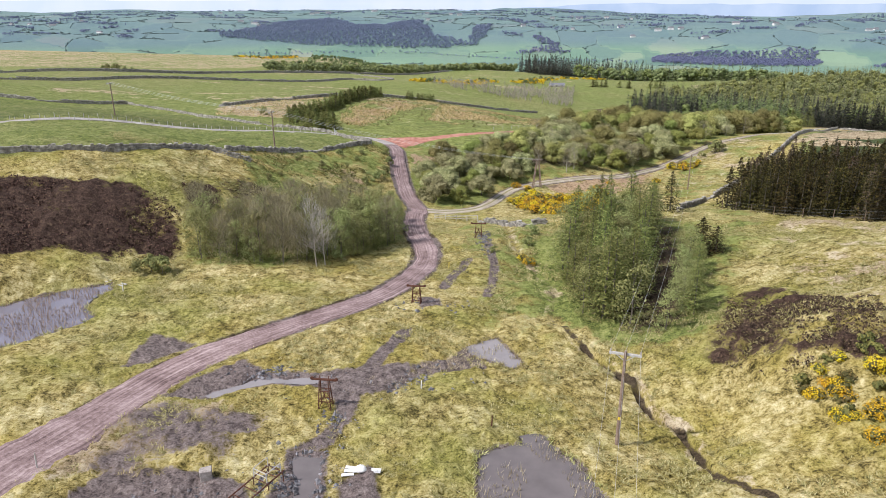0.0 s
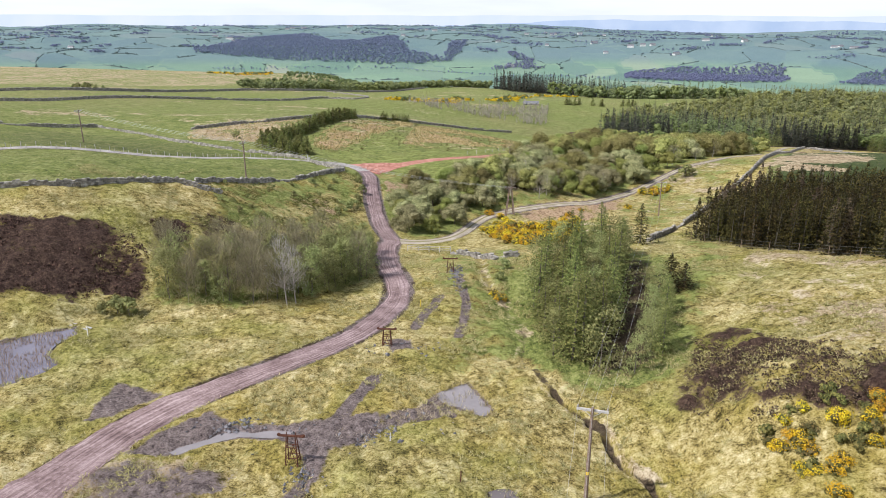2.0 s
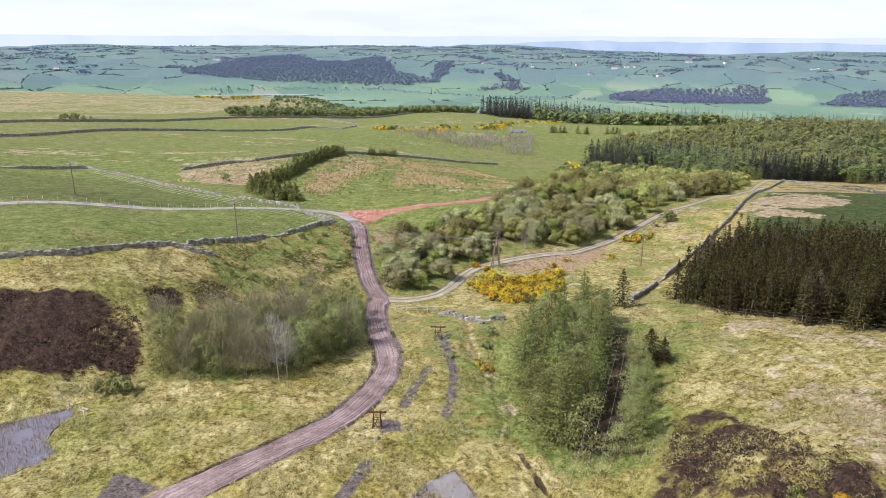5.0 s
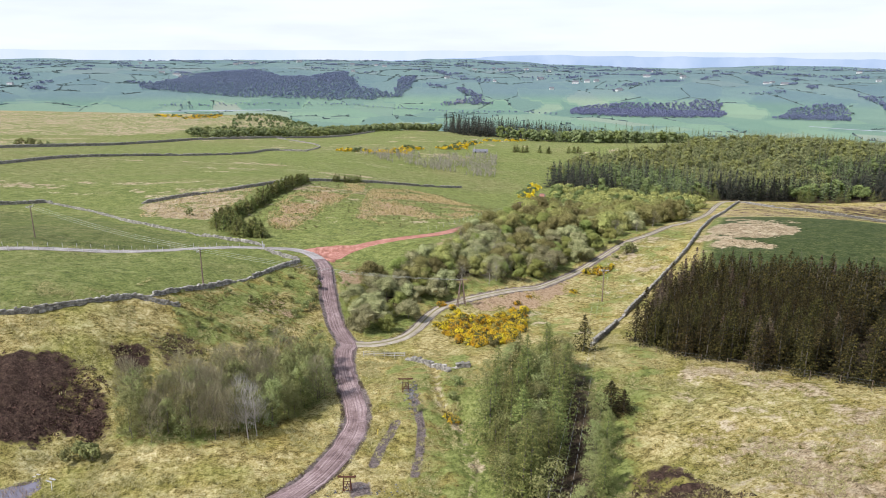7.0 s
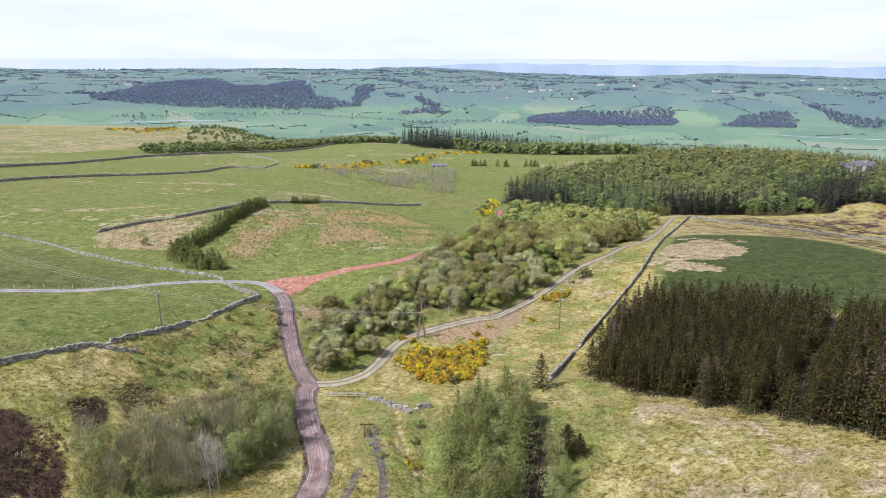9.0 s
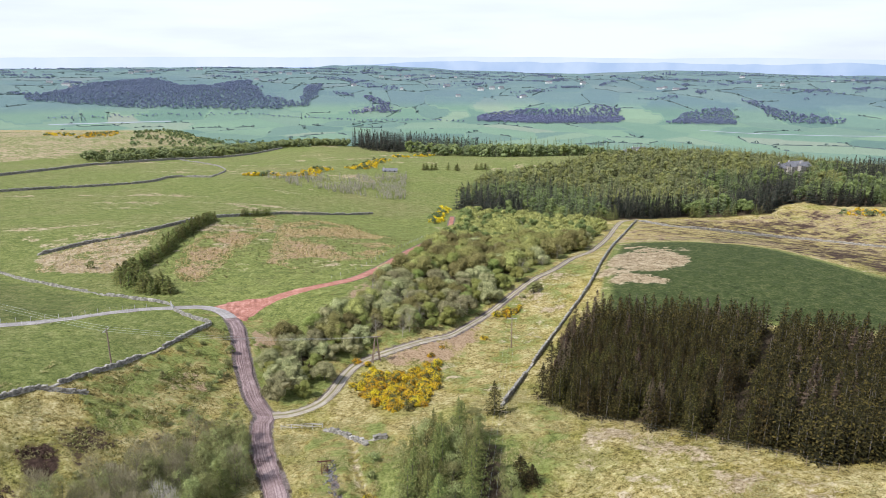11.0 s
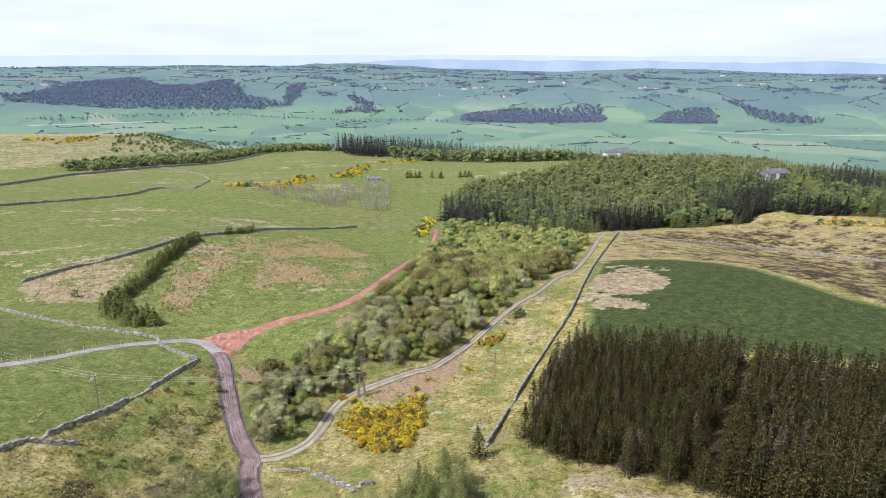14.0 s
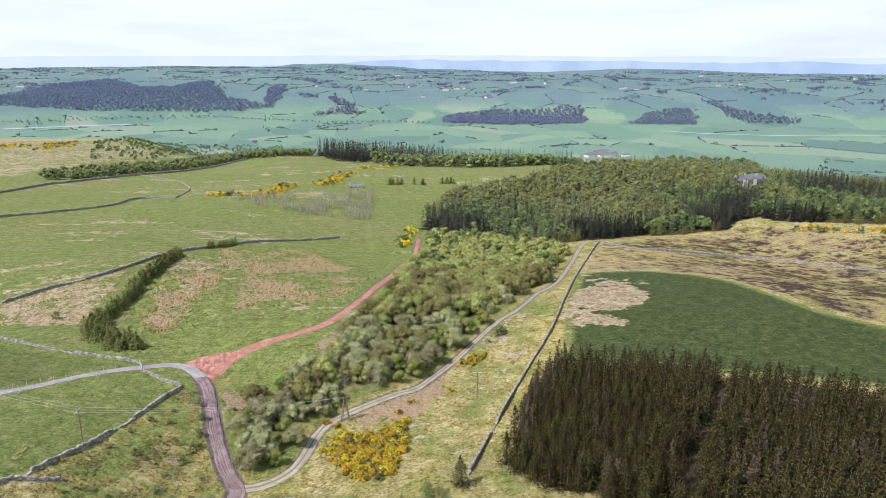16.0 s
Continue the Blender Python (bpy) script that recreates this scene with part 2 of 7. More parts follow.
TAN_R = [(40, 118), (50, 108), (57, 100), (64, 88), (72, 68), (62, 38), (46, 40), (38, 60), (37, 70), (37, 85), (39, 100)]
PASTURE = [(-600, 40), (-110, 88), (-80, 99), (-57.2, 113.5), (-48.7, 121), (-43, 126.5), (-37.8, 135), (-30.1, 149.5), (-21.3, 166), (-18, 173), (-25.7, 182.5), (-24, 195), (-14, 199.5), (-4, 202.5), (10, 210), (21, 217), (42, 251), (63, 301), (80, 347), (100, 397), (140, 425), (175, 520), (270, 600), (430, 700), (430, 960), (-20, 1000), (-150, 1200), (-700, 1300)]
BANK = [(-41, 128), (-30, 148.5), (-18.5, 171), (-14.5, 171), (-12, 150), (-10.5, 138), (-20, 122), (-32, 118)]
BANK_B = [(-36, 118), (-20, 122), (-11, 137), (-10, 128), (-8, 118), (-14, 119), (-24, 109), (-36, 100)]
MOOR = [(146, 276), (156, 272), (177, 263.5), (189, 239.5), (193.5, 226), (192, 196), (190.5, 181), (200.5, 162), (215, 151), (420, 200), (420, 345), (370, 390), (345, 408), (312, 396), (255, 392), (214, 374)]
FIELD_C = [(-28, 188), (-43, 186), (-60, 177), (-87, 166), (-140, 149), (-220, 120), (-220, 240), (-140, 248), (-96, 245), (-74, 224), (-52, 207), (-33, 195)]
MOOR_L = [(-700, 640), (-230, 680), (-170, 760), (-130, 900), (-60, 960), (-320, 1400), (-800, 1400)]
SLOPE = [(45, 125), (60, 150), (90, 190), (120, 235), (150, 283), (190, 345), (180, 345), (140, 285), (105, 240), (80, 210), (55, 182), (38, 165), (30, 150), (36, 130)]
RIVER_A = [(-665.9, 2347.5), (-565.2, 2403.2), (-461.2, 2440.8), (-333.1, 2471.4)]
RIVER_B = [(1184.1, 1782.2), (1268.7, 1687.9), (1462.5, 1580.7), (1717.1, 1510.4)]
BLUFF = [(-801.9, 2622.5), (-754, 2686.3), (-659.7, 3013), (-505.6, 3234.2), (-341.2, 2916.8), (-236.5, 2858.1), (-140.9, 2995), (-95.8, 3089.4), (-33.3, 2677.5), (43.1, 2608), (127.4, 2554.6), (118.3, 2507.4), (-35.2, 2508.6), (-179.8, 2508), (-446.8, 2514.6), (-618.9, 2522.3), (-717.6, 2539.4), (-781.5, 2545.7)]
WOOD_B = [(233.6, 2452), (350, 2514.2), (293.2, 2702.2), (347.2, 2634), (403.7, 2532.7), (423.7, 2473.5), (481.1, 2408)]
WOOD_C = [(91.6, 2603.5), (136.8, 2870.9), (208.5, 2954.4), (166.2, 2676.3), (117, 2544.8)]
WOOD_D = [(631.6, 2159.9), (810, 2042), (1064.2, 2006.5), (1183.5, 2238.7), (1100.9, 2293.3), (994.3, 2296.4), (867.7, 2354.5), (688.6, 2355.7)]
WOOD_E = [(1553.9, 2149.7), (1607, 2127.8), (1609.7, 2038.5), (1627.8, 1945.9), (1719.5, 1809.9), (1689.1, 1774.5), (1568.5, 1868.5), (1540.7, 1943.7), (1555.2, 2023.8), (1538, 2077.8)]
WOOD_F = [(1185.5, 1973.3), (1307, 2107.8), (1414.9, 2107.7), (1508.7, 2083.4), (1384.1, 1884.7)]
TREELINE = [(-673.6, 2389.6), (-327, 2460.1), (31.2, 2446.4), (240.7, 2278.9), (453.3, 2229.3), (586.1, 2161.1)]
WHITE_H = [(869.7, 2653.4), (830.2, 2645.4), (640.8, 3414.9), (781.8, 3481.3), (1500.6, 2433.9), (80.7, 3413.6), (-75.9, 3704.6), (323.6, 2905.3), (1226.1, 2681.5), (1126.3, 2800.7), (321.5, 2472.4), (2228.5, 3048.5), (-757.2, 2954), (-847.5, 3079.8), (-361.8, 3930.8), (-577.9, 3735.5), (695.6, 2834.4), (673.5, 2566.9), (779.7, 2629.4), (900.7, 2484.1)]
POLEBASE = [(13.7, 46.5)]
POLE2 = [(-34.5, 141.5)]
POLE3 = [(21.9, 157.3)]
POLE4 = [(-84.2, 179.9)]
POLE5 = [(58.4, 160.8)]
POLE6 = [(57.7, 257.3)]
PY0 = [(-13.9, 40.9)]
PY1 = [(-10, 50.8)]
PY2 = [(-3.1, 73.9)]
PY3 = [(5.5, 102.1)]
BLOCK = [(-17.2, 41.8)]
BOARDS = [(-6.1, 42.7)]
POST1 = [(-30, 42.8)]
POST2 = [(3.9, 48.3)]
POST3 = [(-2, 54.2)]
MANSION = [(433, 507)]
FARM = [(758, 1340)]
BARN = [(99.4, 616)]
FAR_WOOD_R = [(787, 1212), (837, 1136), (930, 1075), (1012, 1173), (943, 1244), (838, 1270)]

# ---- small tools ----
rng = np.random.default_rng(7)


def vnoise(x, y, seed=0):
    """Smooth value noise, 0 to 1."""
    x, y = np.asarray(x, float), np.asarray(y, float)
    xi, yi = np.floor(x).astype(np.int64), np.floor(y).astype(np.int64)
    fx, fy = x - xi, y - yi
    fx, fy = fx * fx * (3 - 2 * fx), fy * fy * (3 - 2 * fy)

    def lattice(a, b):
        n = (a * 374761393 + b * 668265263 + seed * 974634777) & 0xFFFFFFFF
        n = ((n ^ (n >> 13)) * 1274126177) & 0xFFFFFFFF
        return ((n ^ (n >> 16)) & 0xFFFF) / 65535.0

    a, b, c, d = lattice(xi, yi), lattice(xi + 1, yi), lattice(xi, yi + 1), lattice(xi + 1, yi + 1)
    return a + (b - a) * fx + (c - a) * fy + (a - b - c + d) * fx * fy


def fbm(x, y, seed=0, octaves=4):
    total, amp, norm = 0.0, 1.0, 0.0
    for k in range(octaves):
        total = total + amp * vnoise(x * 2**k + 17.3 * k, y * 2**k - 9.1 * k, seed + k)
        norm += amp
        amp *= 0.5
    return total / norm


def smooth(a, b, v):
    u = np.clip((v - a) / (b - a), 0, 1)
    return u * u * (3 - 2 * u)


def line_dist(x, y, line):
    """Distance to a polyline."""
    best = np.full(np.shape(x), 1e9)
    for (ax, ay), (bx, by) in zip(line[:-1], line[1:]):
        dx, dy = bx - ax, by - ay
        u = np.clip(((x - ax) * dx + (y - ay) * dy) / (dx * dx + dy * dy + 1e-9), 0, 1)
        best = np.minimum(best, np.hypot(x - ax - u * dx, y - ay - u * dy))
    return best


def inside(x, y, poly):
    """Signed distance to a polygon's edge, positive within."""
    x, y = np.asarray(x, float), np.asarray(y, float)
    odd = np.zeros(np.shape(x), bool)
    for (ax, ay), (bx, by) in zip(poly, poly[1:] + poly[:1]):
        odd ^= ((ay > y) != (by > y)) & (x < (bx - ax) * (y - ay) / (by - ay + 1e-12) + ax)
    d = line_dist(x, y, poly + poly[:1])
    return np.where(odd, d, -d)


def spline(line, step):
    """Catmull-Rom through the points of a line, at even steps."""
    p = [Vector(q) for q in line]
    p = [2 * p[0] - p[1]] + p + [2 * p[-1] - p[-2]]
    fine = []
    for a, b, c, d in zip(p, p[1:], p[2:], p[3:]):
        for k in range(8):
            u = k / 8
            fine.append(0.5 * (2 * b + (c - a) * u + (2 * a - 5 * b + 4 * c - d) * u * u + (3 * b - a - 3 * c + d) * u**3))
    fine.append(p[-2])
    fine = np.array([tuple(v) for v in fine])
    run = np.concatenate([[0], np.cumsum(np.hypot(*np.diff(fine, axis=0).T))])
    at = np.linspace(0, run[-1], max(2, int(run[-1] / step) + 1))
    return np.stack([np.interp(at, run, fine[:, 0]), np.interp(at, run, fine[:, 1])], -1), at


def in_box(x, y, line, margin):
    a = np.array(line)
    return (x > a[:, 0].min() - margin) & (x < a[:, 0].max() + margin) & (y > a[:, 1].min() - margin) & (y < a[:, 1].max() + margin)


def limited(fn, x, y, line, margin, far):
    """fn over the points near a line; far elsewhere."""
    out = np.full(np.shape(x), float(far))
    m = in_box(x, y, line, margin)
    if m.any():
        out[m] = fn(x[m], y[m], line)
    return out


# ---- the lie of the land ----
PROFILE_Y = [-400, 0, 50, 110, 160, 220, 300, 366, 540, 620, 830, 966, 1200, 1500, 2000]
PROFILE_Z = [4, 3, 2, 0, -3, -4, -8, -14, -24, -32, -54, -66, -105, -140, -150]
NEAR_HILLS = [[3.3, 1.3, -1.2, 1.0, 8.2, 7.8], [2.9, -3.4, 3.2, -3.4, 4.8, 2.2], [7.5, 6.1, -5.7, 4.0, -0.6, 0.9], [5.5, 6.2, -0.4, -5.8, -0.8, 0.0], [8.2, 4.0, -1.0, 3.7, -5.9, -0.1]]
WIDE_HILLS = [[14.6, -0.6, -0.9, 1.5, 3.3, -8.2], [4.0, 0.5, 7.2, -14.1, 2.8, -15.1], [8.0, 0.5, -1.4, -7.7, -5.2, -8.1], [3.1, -1.0, 2.4, -5.1, -11.4, -9.6]]
KNOLLS = [(-80, 145, 22.4, -0.4), (-80, 180, 22.4, -3.9), (-60, 160, 15, -2.9), (-115, 165, 23, 5.2), (-115, 200, 30, 2.9), (-60, 190, 15, -2.0), (-110, 250, 30, -1.5), (60, 960, 130, 10), (330, 720, 110, 5), (410, 610, 110, 13), (240, 570, 80, 7),
          (5, 103, 7, 1.7), (21, 48, 6, -2.7), (-18, 169, 9, 2.0), (-40, 89, 7, -1.6), (35, 54, 7, 2.7), (16, 91, 6, -1.6)]
HILLS = [(x, y, 34 * 0.66, NEAR_HILLS[j][i]) for j, y in enumerate((40, 75, 110, 145, 180)) for i, x in enumerate((-80, -45, -10, 25, 60, 95))]
HILLS += [(x, y, 110 * 0.66, WIDE_HILLS[j][i]) for j, y in enumerate((215, 325, 435, 545)) for i, x in enumerate((-240, -130, -20, 90, 200, 310))]
HILLS += KNOLLS


def land(x, y):
    x, y = np.asarray(x, float), np.asarray(y, float)
    s = y + 0.5 * np.maximum(x - 60, 0) * np.clip((y - 60) / 200, 0, 1) - 0.25 * np.maximum(-x - 60, 0) * np.clip((y - 300) / 300, 0, 1)
    s = s - 0.5 * np.clip(np.minimum(y, 1150) - 560, 0, None) * smooth(0, 200, -x)
    z = np.interp(s, PROFILE_Y, PROFILE_Z)
    for hx, hy, hr, hh in HILLS:
        z = z + hh * np.exp(-((x - hx) ** 2 + (y - hy) ** 2) / (2 * hr * hr))
    far = np.hypot(x, y)
    z = z + np.interp(far, [2440, 2600, 2750, 3100, 4340, 4900], [0, 45, 72, 95, 126, 122])
    roll = smooth(2500, 3000, far)
    z = z - 34 * smooth(3000, 4300, far) * smooth(-2, 22, np.degrees(np.arctan2(x, y)))
    return z + roll * (44 * (fbm(x / 620, y / 620, 5) - 0.5) + 16 * (fbm(x / 200, y / 200, 8) - 0.5))


STREAM = [(float(p[0] + 1.3 * (vnoise(k * 0.45, 0.5, 61) - 0.5)), float(p[1] + 1.3 * (vnoise(k * 0.45, 7.5, 62) - 0.5))) for k, p in enumerate(spline(STREAM, 1.6)[0])]
PONDS = [REEDPOND, POND, PONDLOW, PUDDLE_A, PUDDLE_B]
POND_LEVEL = [float(np.min(land(np.array(p)[:, 0], np.array(p)[:, 1]))) - 0.05 for p in PONDS]
ROADS = [(ROAD, 1.9), (LANE, 1.5), (SIDETRACK, 1.1), (REDTRACK, 1.7)]


def height(x, y):
    """The ground with its ponds and the stream's bed."""
    x, y = np.asarray(x, float), np.asarray(y, float)
    shape = x.shape
    x, y = np.atleast_1d(x).ravel(), np.atleast_1d(y).ravel()
    z = land(x, y)
    for p, level in zip(PONDS, POND_LEVEL):
        d = limited(inside, x, y, p, 5, -99) + 1.3 * (fbm(x / 1.6, y / 1.6, 83) - 0.5)
        z = z + (level + 0.05 - z) * smooth(-4 if p in (REEDPOND, POND, PONDLOW) else -1.5, -0.3, d)
        z = np.where(d > -0.3, level + 0.05 - 0.45 * smooth(-0.3, 0.6, d), z)
    d = limited(line_dist, x, y, STREAM, 6, 99) + 0.7 * (fbm(x / 2.5, y / 2.5, 3) - 0.5)
    run = smooth(0.30, 0.50, vnoise(x / 3.2, y / 3.2, 66)) * (1 - 0.75 * smooth(64, 72, y))
    z = z - 0.28 * smooth(2.0, 0.7, d) - 0.62 * run * smooth(0.52, 0.2, d)
    return z.reshape(shape)


def height1(x, y):
    return float(height(np.array([x]), np.array([y]))[0])


# ---- materials ----
def material(name):
    m = bpy.data.materials.new(name)
    m.use_nodes = True
    n = m.node_tree.nodes
    return m, n, m.node_tree.links, n["Principled BSDF"]


def noise_node(n, l, scale, detail=5.0, rough=0.55, space="Object", vec=None):
    t = n.new("ShaderNodeTexNoise")
    t.inputs["Scale"].default_value, t.inputs["Detail"].default_value, t.inputs["Roughness"].default_value = scale, detail, rough
    if vec is None:
        c = n.new("ShaderNodeTexCoord")
        vec = c.outputs[space]
    l.new(vec, t.inputs["Vector"])
    return t.outputs["Fac"]


def ramp_node(n, l, fac, stops):
    r = n.new("ShaderNodeValToRGB")
    e = r.color_ramp.elements
    while len(e) < len(stops):
        e.new(0.5)
    for k, (pos, col) in enumerate(stops):
        e[k].position, e[k].color = pos, (*col, 1)
    l.new(fac, r.inputs["Fac"])
    return r.outputs["Color"]


def mix_node(n, l, fac, a, b, blend="MIX"):
    m = n.new("ShaderNodeMix")
    m.data_type, m.blend_type = "RGBA", blend
    for key, v in (("Factor", fac), ("A", a), ("B", b)):
        if isinstance(v, (int, float)):
            m.inputs[key].default_value = v
        elif isinstance(v, tuple):
            m.inputs[key].default_value = (*v, 1)
        else:
            l.new(v, m.inputs[key])
    return m.outputs["Result"]


def math_node(n, l, op, a, b, clamp=False):
    m = n.new("ShaderNodeMath")
    m.operation, m.use_clamp = op, clamp
    for k, v in enumerate((a, b)):
        if isinstance(v, (int, float)):
            m.inputs[k].default_value = v
        else:
            l.new(v, m.inputs[k])
    return m.outputs[0]


def bump(n, l, bsdf, fac, strength, distance):
    b = n.new("ShaderNodeBump")
    b.inputs["Strength"].default_value, b.inputs["Distance"].default_value = strength, distance
    l.new(fac, b.inputs["Height"])
    l.new(b.outputs["Normal"], bsdf.inputs["Normal"])


def simple(name, stops, scale, rough=0.85, metal=0.0, bump_d=0.02, random_tint=0.0, island=False, detail=5.0):
    """A surface whose colour wanders between stops by noise at two scales, with relief; tinted piece by piece where asked."""
    m, n, l, p = material(name)
    f1, f2 = noise_node(n, l, scale, detail), noise_node(n, l, scale * 7.3, 3.0)
    f = math_node(n, l, "ADD", math_node(n, l, "MULTIPLY", f1, 0.65), math_node(n, l, "MULTIPLY", f2, 0.35))
    col = ramp_node(n, l, f, stops)
    if random_tint:
        src = n.new("ShaderNodeNewGeometry").outputs["Random Per Island"] if island else n.new("ShaderNodeObjectInfo").outputs["Random"]
        v = math_node(n, l, "ADD", math_node(n, l, "MULTIPLY", src, 2 * random_tint), 1 - random_tint)
        h = n.new("ShaderNodeHueSaturation")
        l.new(col, h.inputs["Color"])
        l.new(v, h.inputs["Value"])
        col = h.outputs["Color"]
    l.new(col, p.inputs["Base Color"])
    p.inputs["Roughness"].default_value, p.inputs["Metallic"].default_value = rough, metal
    p.inputs["Specular IOR Level"].default_value = 0.25
    if bump_d:
        bump(n, l, p, f2, 0.6, bump_d)
    return m


def leaf_material(name, dark, light, other, spread=0.5, patch=0.0, thin=0.2):
    """Foliage: colour varies leaf by leaf, tree by tree and, in a joined stand, from patch to patch; some light passes through."""
    m, n, l, p = material(name)
    isl = n.new("ShaderNodeNewGeometry").outputs["Random Per Island"]
    ob = n.new("ShaderNodeObjectInfo").outputs["Random"]
    col = ramp_node(n, l, isl, [(0.0, dark), (0.55, light), (1.0, other)])
    h = n.new("ShaderNodeHueSaturation")
    l.new(col, h.inputs["Color"])
    tone = math_node(n, l, "ADD", math_node(n, l, "MULTIPLY", ob, spread), 1 - spread / 2)
    if patch:
        spot = math_node(n, l, "ADD", math_node(n, l, "MULTIPLY", noise_node(n, l, 0.16, 2, 0.5), 4.2 * patch), 1 - 2.1 * patch)
        tone = math_node(n, l, "MULTIPLY", tone, math_node(n, l, "MAXIMUM", spot, 0.3))
    l.new(tone, h.inputs["Value"])
    l.new(math_node(n, l, "ADD", math_node(n, l, "MULTIPLY", ob, 0.05), 0.475), h.inputs["Hue"])
    l.new(h.outputs["Color"], p.inputs["Base Color"])
    p.inputs["Roughness"].default_value = 0.75
    p.inputs["Specular IOR Level"].default_value = 0.15
    tr = n.new("ShaderNodeBsdfTranslucent")
    l.new(h.outputs["Color"], tr.inputs["Color"])
    mx = n.new("ShaderNodeMixShader")
    mx.inputs[0].default_value = thin
    out = n["Material Output"]
    l.new(p.outputs[0], mx.inputs[1])
    l.new(tr.outputs[0], mx.inputs[2])
    l.new(mx.outputs[0], out.inputs["Surface"])
    return m


def ground_material():
    m, n, l, p = material("moor_ground")
    co = n.new("ShaderNodeTexCoord").outputs["Object"]
    mp = n.new("ShaderNodeMapping")
    mp.inputs["Scale"].default_value = (1.0, 1.0, 0.4)
    l.new(co, mp.inputs["Vector"])
    v = mp.outputs["Vector"]
    big, mid, fine = noise_node(n, l, 0.035, 4, 0.6, vec=v), noise_node(n, l, 0.28, 5, 0.65, vec=v), noise_node(n, l, 1.7, 6, 0.72, vec=v)
    wide = noise_node(n, l, 0.006, 4, 0.6, vec=v)
    tuft = noise_node(n, l, 5.5, 4, 0.7, vec=v)
    sward = noise_node(n, l, 0.11, 5, 0.62, vec=v)

    def sep(name):
        a = n.new("ShaderNodeAttribute")
        a.attribute_name = name
        s = n.new("ShaderNodeSeparateColor")
        l.new(a.outputs["Color"], s.inputs["Color"])
        return s.outputs["Red"], s.outputs["Green"], s.outputs["Blue"]

    pasture, lush, heather = sep("cover_a")
    tan, mud, orange = sep("cover_b")
    plain, parcel, dark = sep("cover_c")
    def contrast(v, k):
        return math_node(n, l, "ADD", math_node(n, l, "MULTIPLY", v, k), 0.5 - 0.5 * k)

    clod = noise_node(n, l, 0.75, 5, 0.65, vec=v)
    def blend(*terms):
        total = math_node(n, l, "MULTIPLY", terms[0][0], terms[0][1])
        for q, w in terms[1:]:
            total = math_node(n, l, "ADD", total, math_node(n, l, "MULTIPLY", q, w))
        return total

    mixed = contrast(blend((mid, 0.20), (clod, 0.24), (fine, 0.30), (tuft, 0.26)), 5.0)
    speck = contrast(math_node(n, l, "ADD", math_node(n, l, "MULTIPLY", fine, 0.5), math_node(n, l, "MULTIPLY", tuft, 0.5)), 2.4)

    def step(v, lo, hi):
        r = n.new("ShaderNodeMapRange")
        r.inputs["From Min"].default_value, r.inputs["From Max"].default_value = lo, hi
        l.new(v, r.inputs["Value"])
        return r.outputs["Result"]

    patchy = contrast(blend((sward, 0.55), (mid, 0.45)), 3.6)

    def mask(a, w=0.55, broad=0.0):
        """The cover's edge frayed by noise, fine and broad; nothing where there is no cover."""
        fray = math_node(n, l, "MULTIPLY", math_node(n, l, "SUBTRACT", mixed, 0.5), w)
        if broad:
            fray = math_node(n, l, "ADD", fray, math_node(n, l, "MULTIPLY", math_node(n, l, "SUBTRACT", patchy, 0.5), broad))
        fray = math_node(n, l, "MULTIPLY", fray, step(a, 0.02, 0.25))
        q = math_node(n, l, "ADD", a, fray)
        r = n.new("ShaderNodeMapRange")
        r.interpolation_type = "SMOOTHSTEP"
        r.inputs["From Min"].default_value, r.inputs["From Max"].default_value = 0.36, 0.64
        l.new(q, r.inputs["Value"])
        return r.outputs["Result"]

    rough = ramp_node(n, l, mixed, [(0.06, (0.086, 0.068, 0.022)), (0.32, (0.256, 0.201, 0.066)), (0.52, (0.437, 0.356, 0.141)), (0.72, (0.563, 0.482, 0.242)), (0.96, (0.743, 0.663, 0.401))])
    green = ramp_node(n, l, mixed, [(0.06, (0.048, 0.060, 0.015)), (0.5, (0.211, 0.223, 0.055)), (0.94, (0.442, 0.422, 0.155))])
    olive = ramp_node(n, l, mixed, [(0.06, (0.075, 0.056, 0.015)), (0.5, (0.347, 0.273, 0.071)), (0.94, (0.603, 0.502, 0.201))])
    col = mix_node(n, l, step(sward, 0.44, 0.58), rough, olive)
    col = mix_node(n, l, math_node(n, l, "MULTIPLY", step(blend((big, 0.6), (sward, 0.4)), 0.47, 0.58), 0.65), col, green)
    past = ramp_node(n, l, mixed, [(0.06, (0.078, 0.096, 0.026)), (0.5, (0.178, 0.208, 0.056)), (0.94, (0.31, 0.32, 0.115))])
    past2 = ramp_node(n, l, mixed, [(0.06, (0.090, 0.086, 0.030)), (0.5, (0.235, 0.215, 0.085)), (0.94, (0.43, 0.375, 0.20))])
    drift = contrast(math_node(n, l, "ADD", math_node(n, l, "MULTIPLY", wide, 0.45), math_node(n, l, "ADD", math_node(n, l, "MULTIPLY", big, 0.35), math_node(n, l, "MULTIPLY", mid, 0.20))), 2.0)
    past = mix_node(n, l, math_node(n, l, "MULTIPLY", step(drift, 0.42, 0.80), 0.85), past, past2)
    # pasture above 1.05 turns dark green; on GREENFIELD this also paints in cloud shade
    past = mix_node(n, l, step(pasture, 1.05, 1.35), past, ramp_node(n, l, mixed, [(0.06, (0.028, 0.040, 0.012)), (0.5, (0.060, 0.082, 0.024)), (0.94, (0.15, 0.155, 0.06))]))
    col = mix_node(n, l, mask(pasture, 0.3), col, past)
    col = mix_node(n, l, mask(lush, 0.45, 0.7), col, ramp_node(n, l, mixed, [(0.06, (0.060, 0.078, 0.020)), (0.5, (0.195, 0.225, 0.058)), (0.94, (0.36, 0.365, 0.13))]))
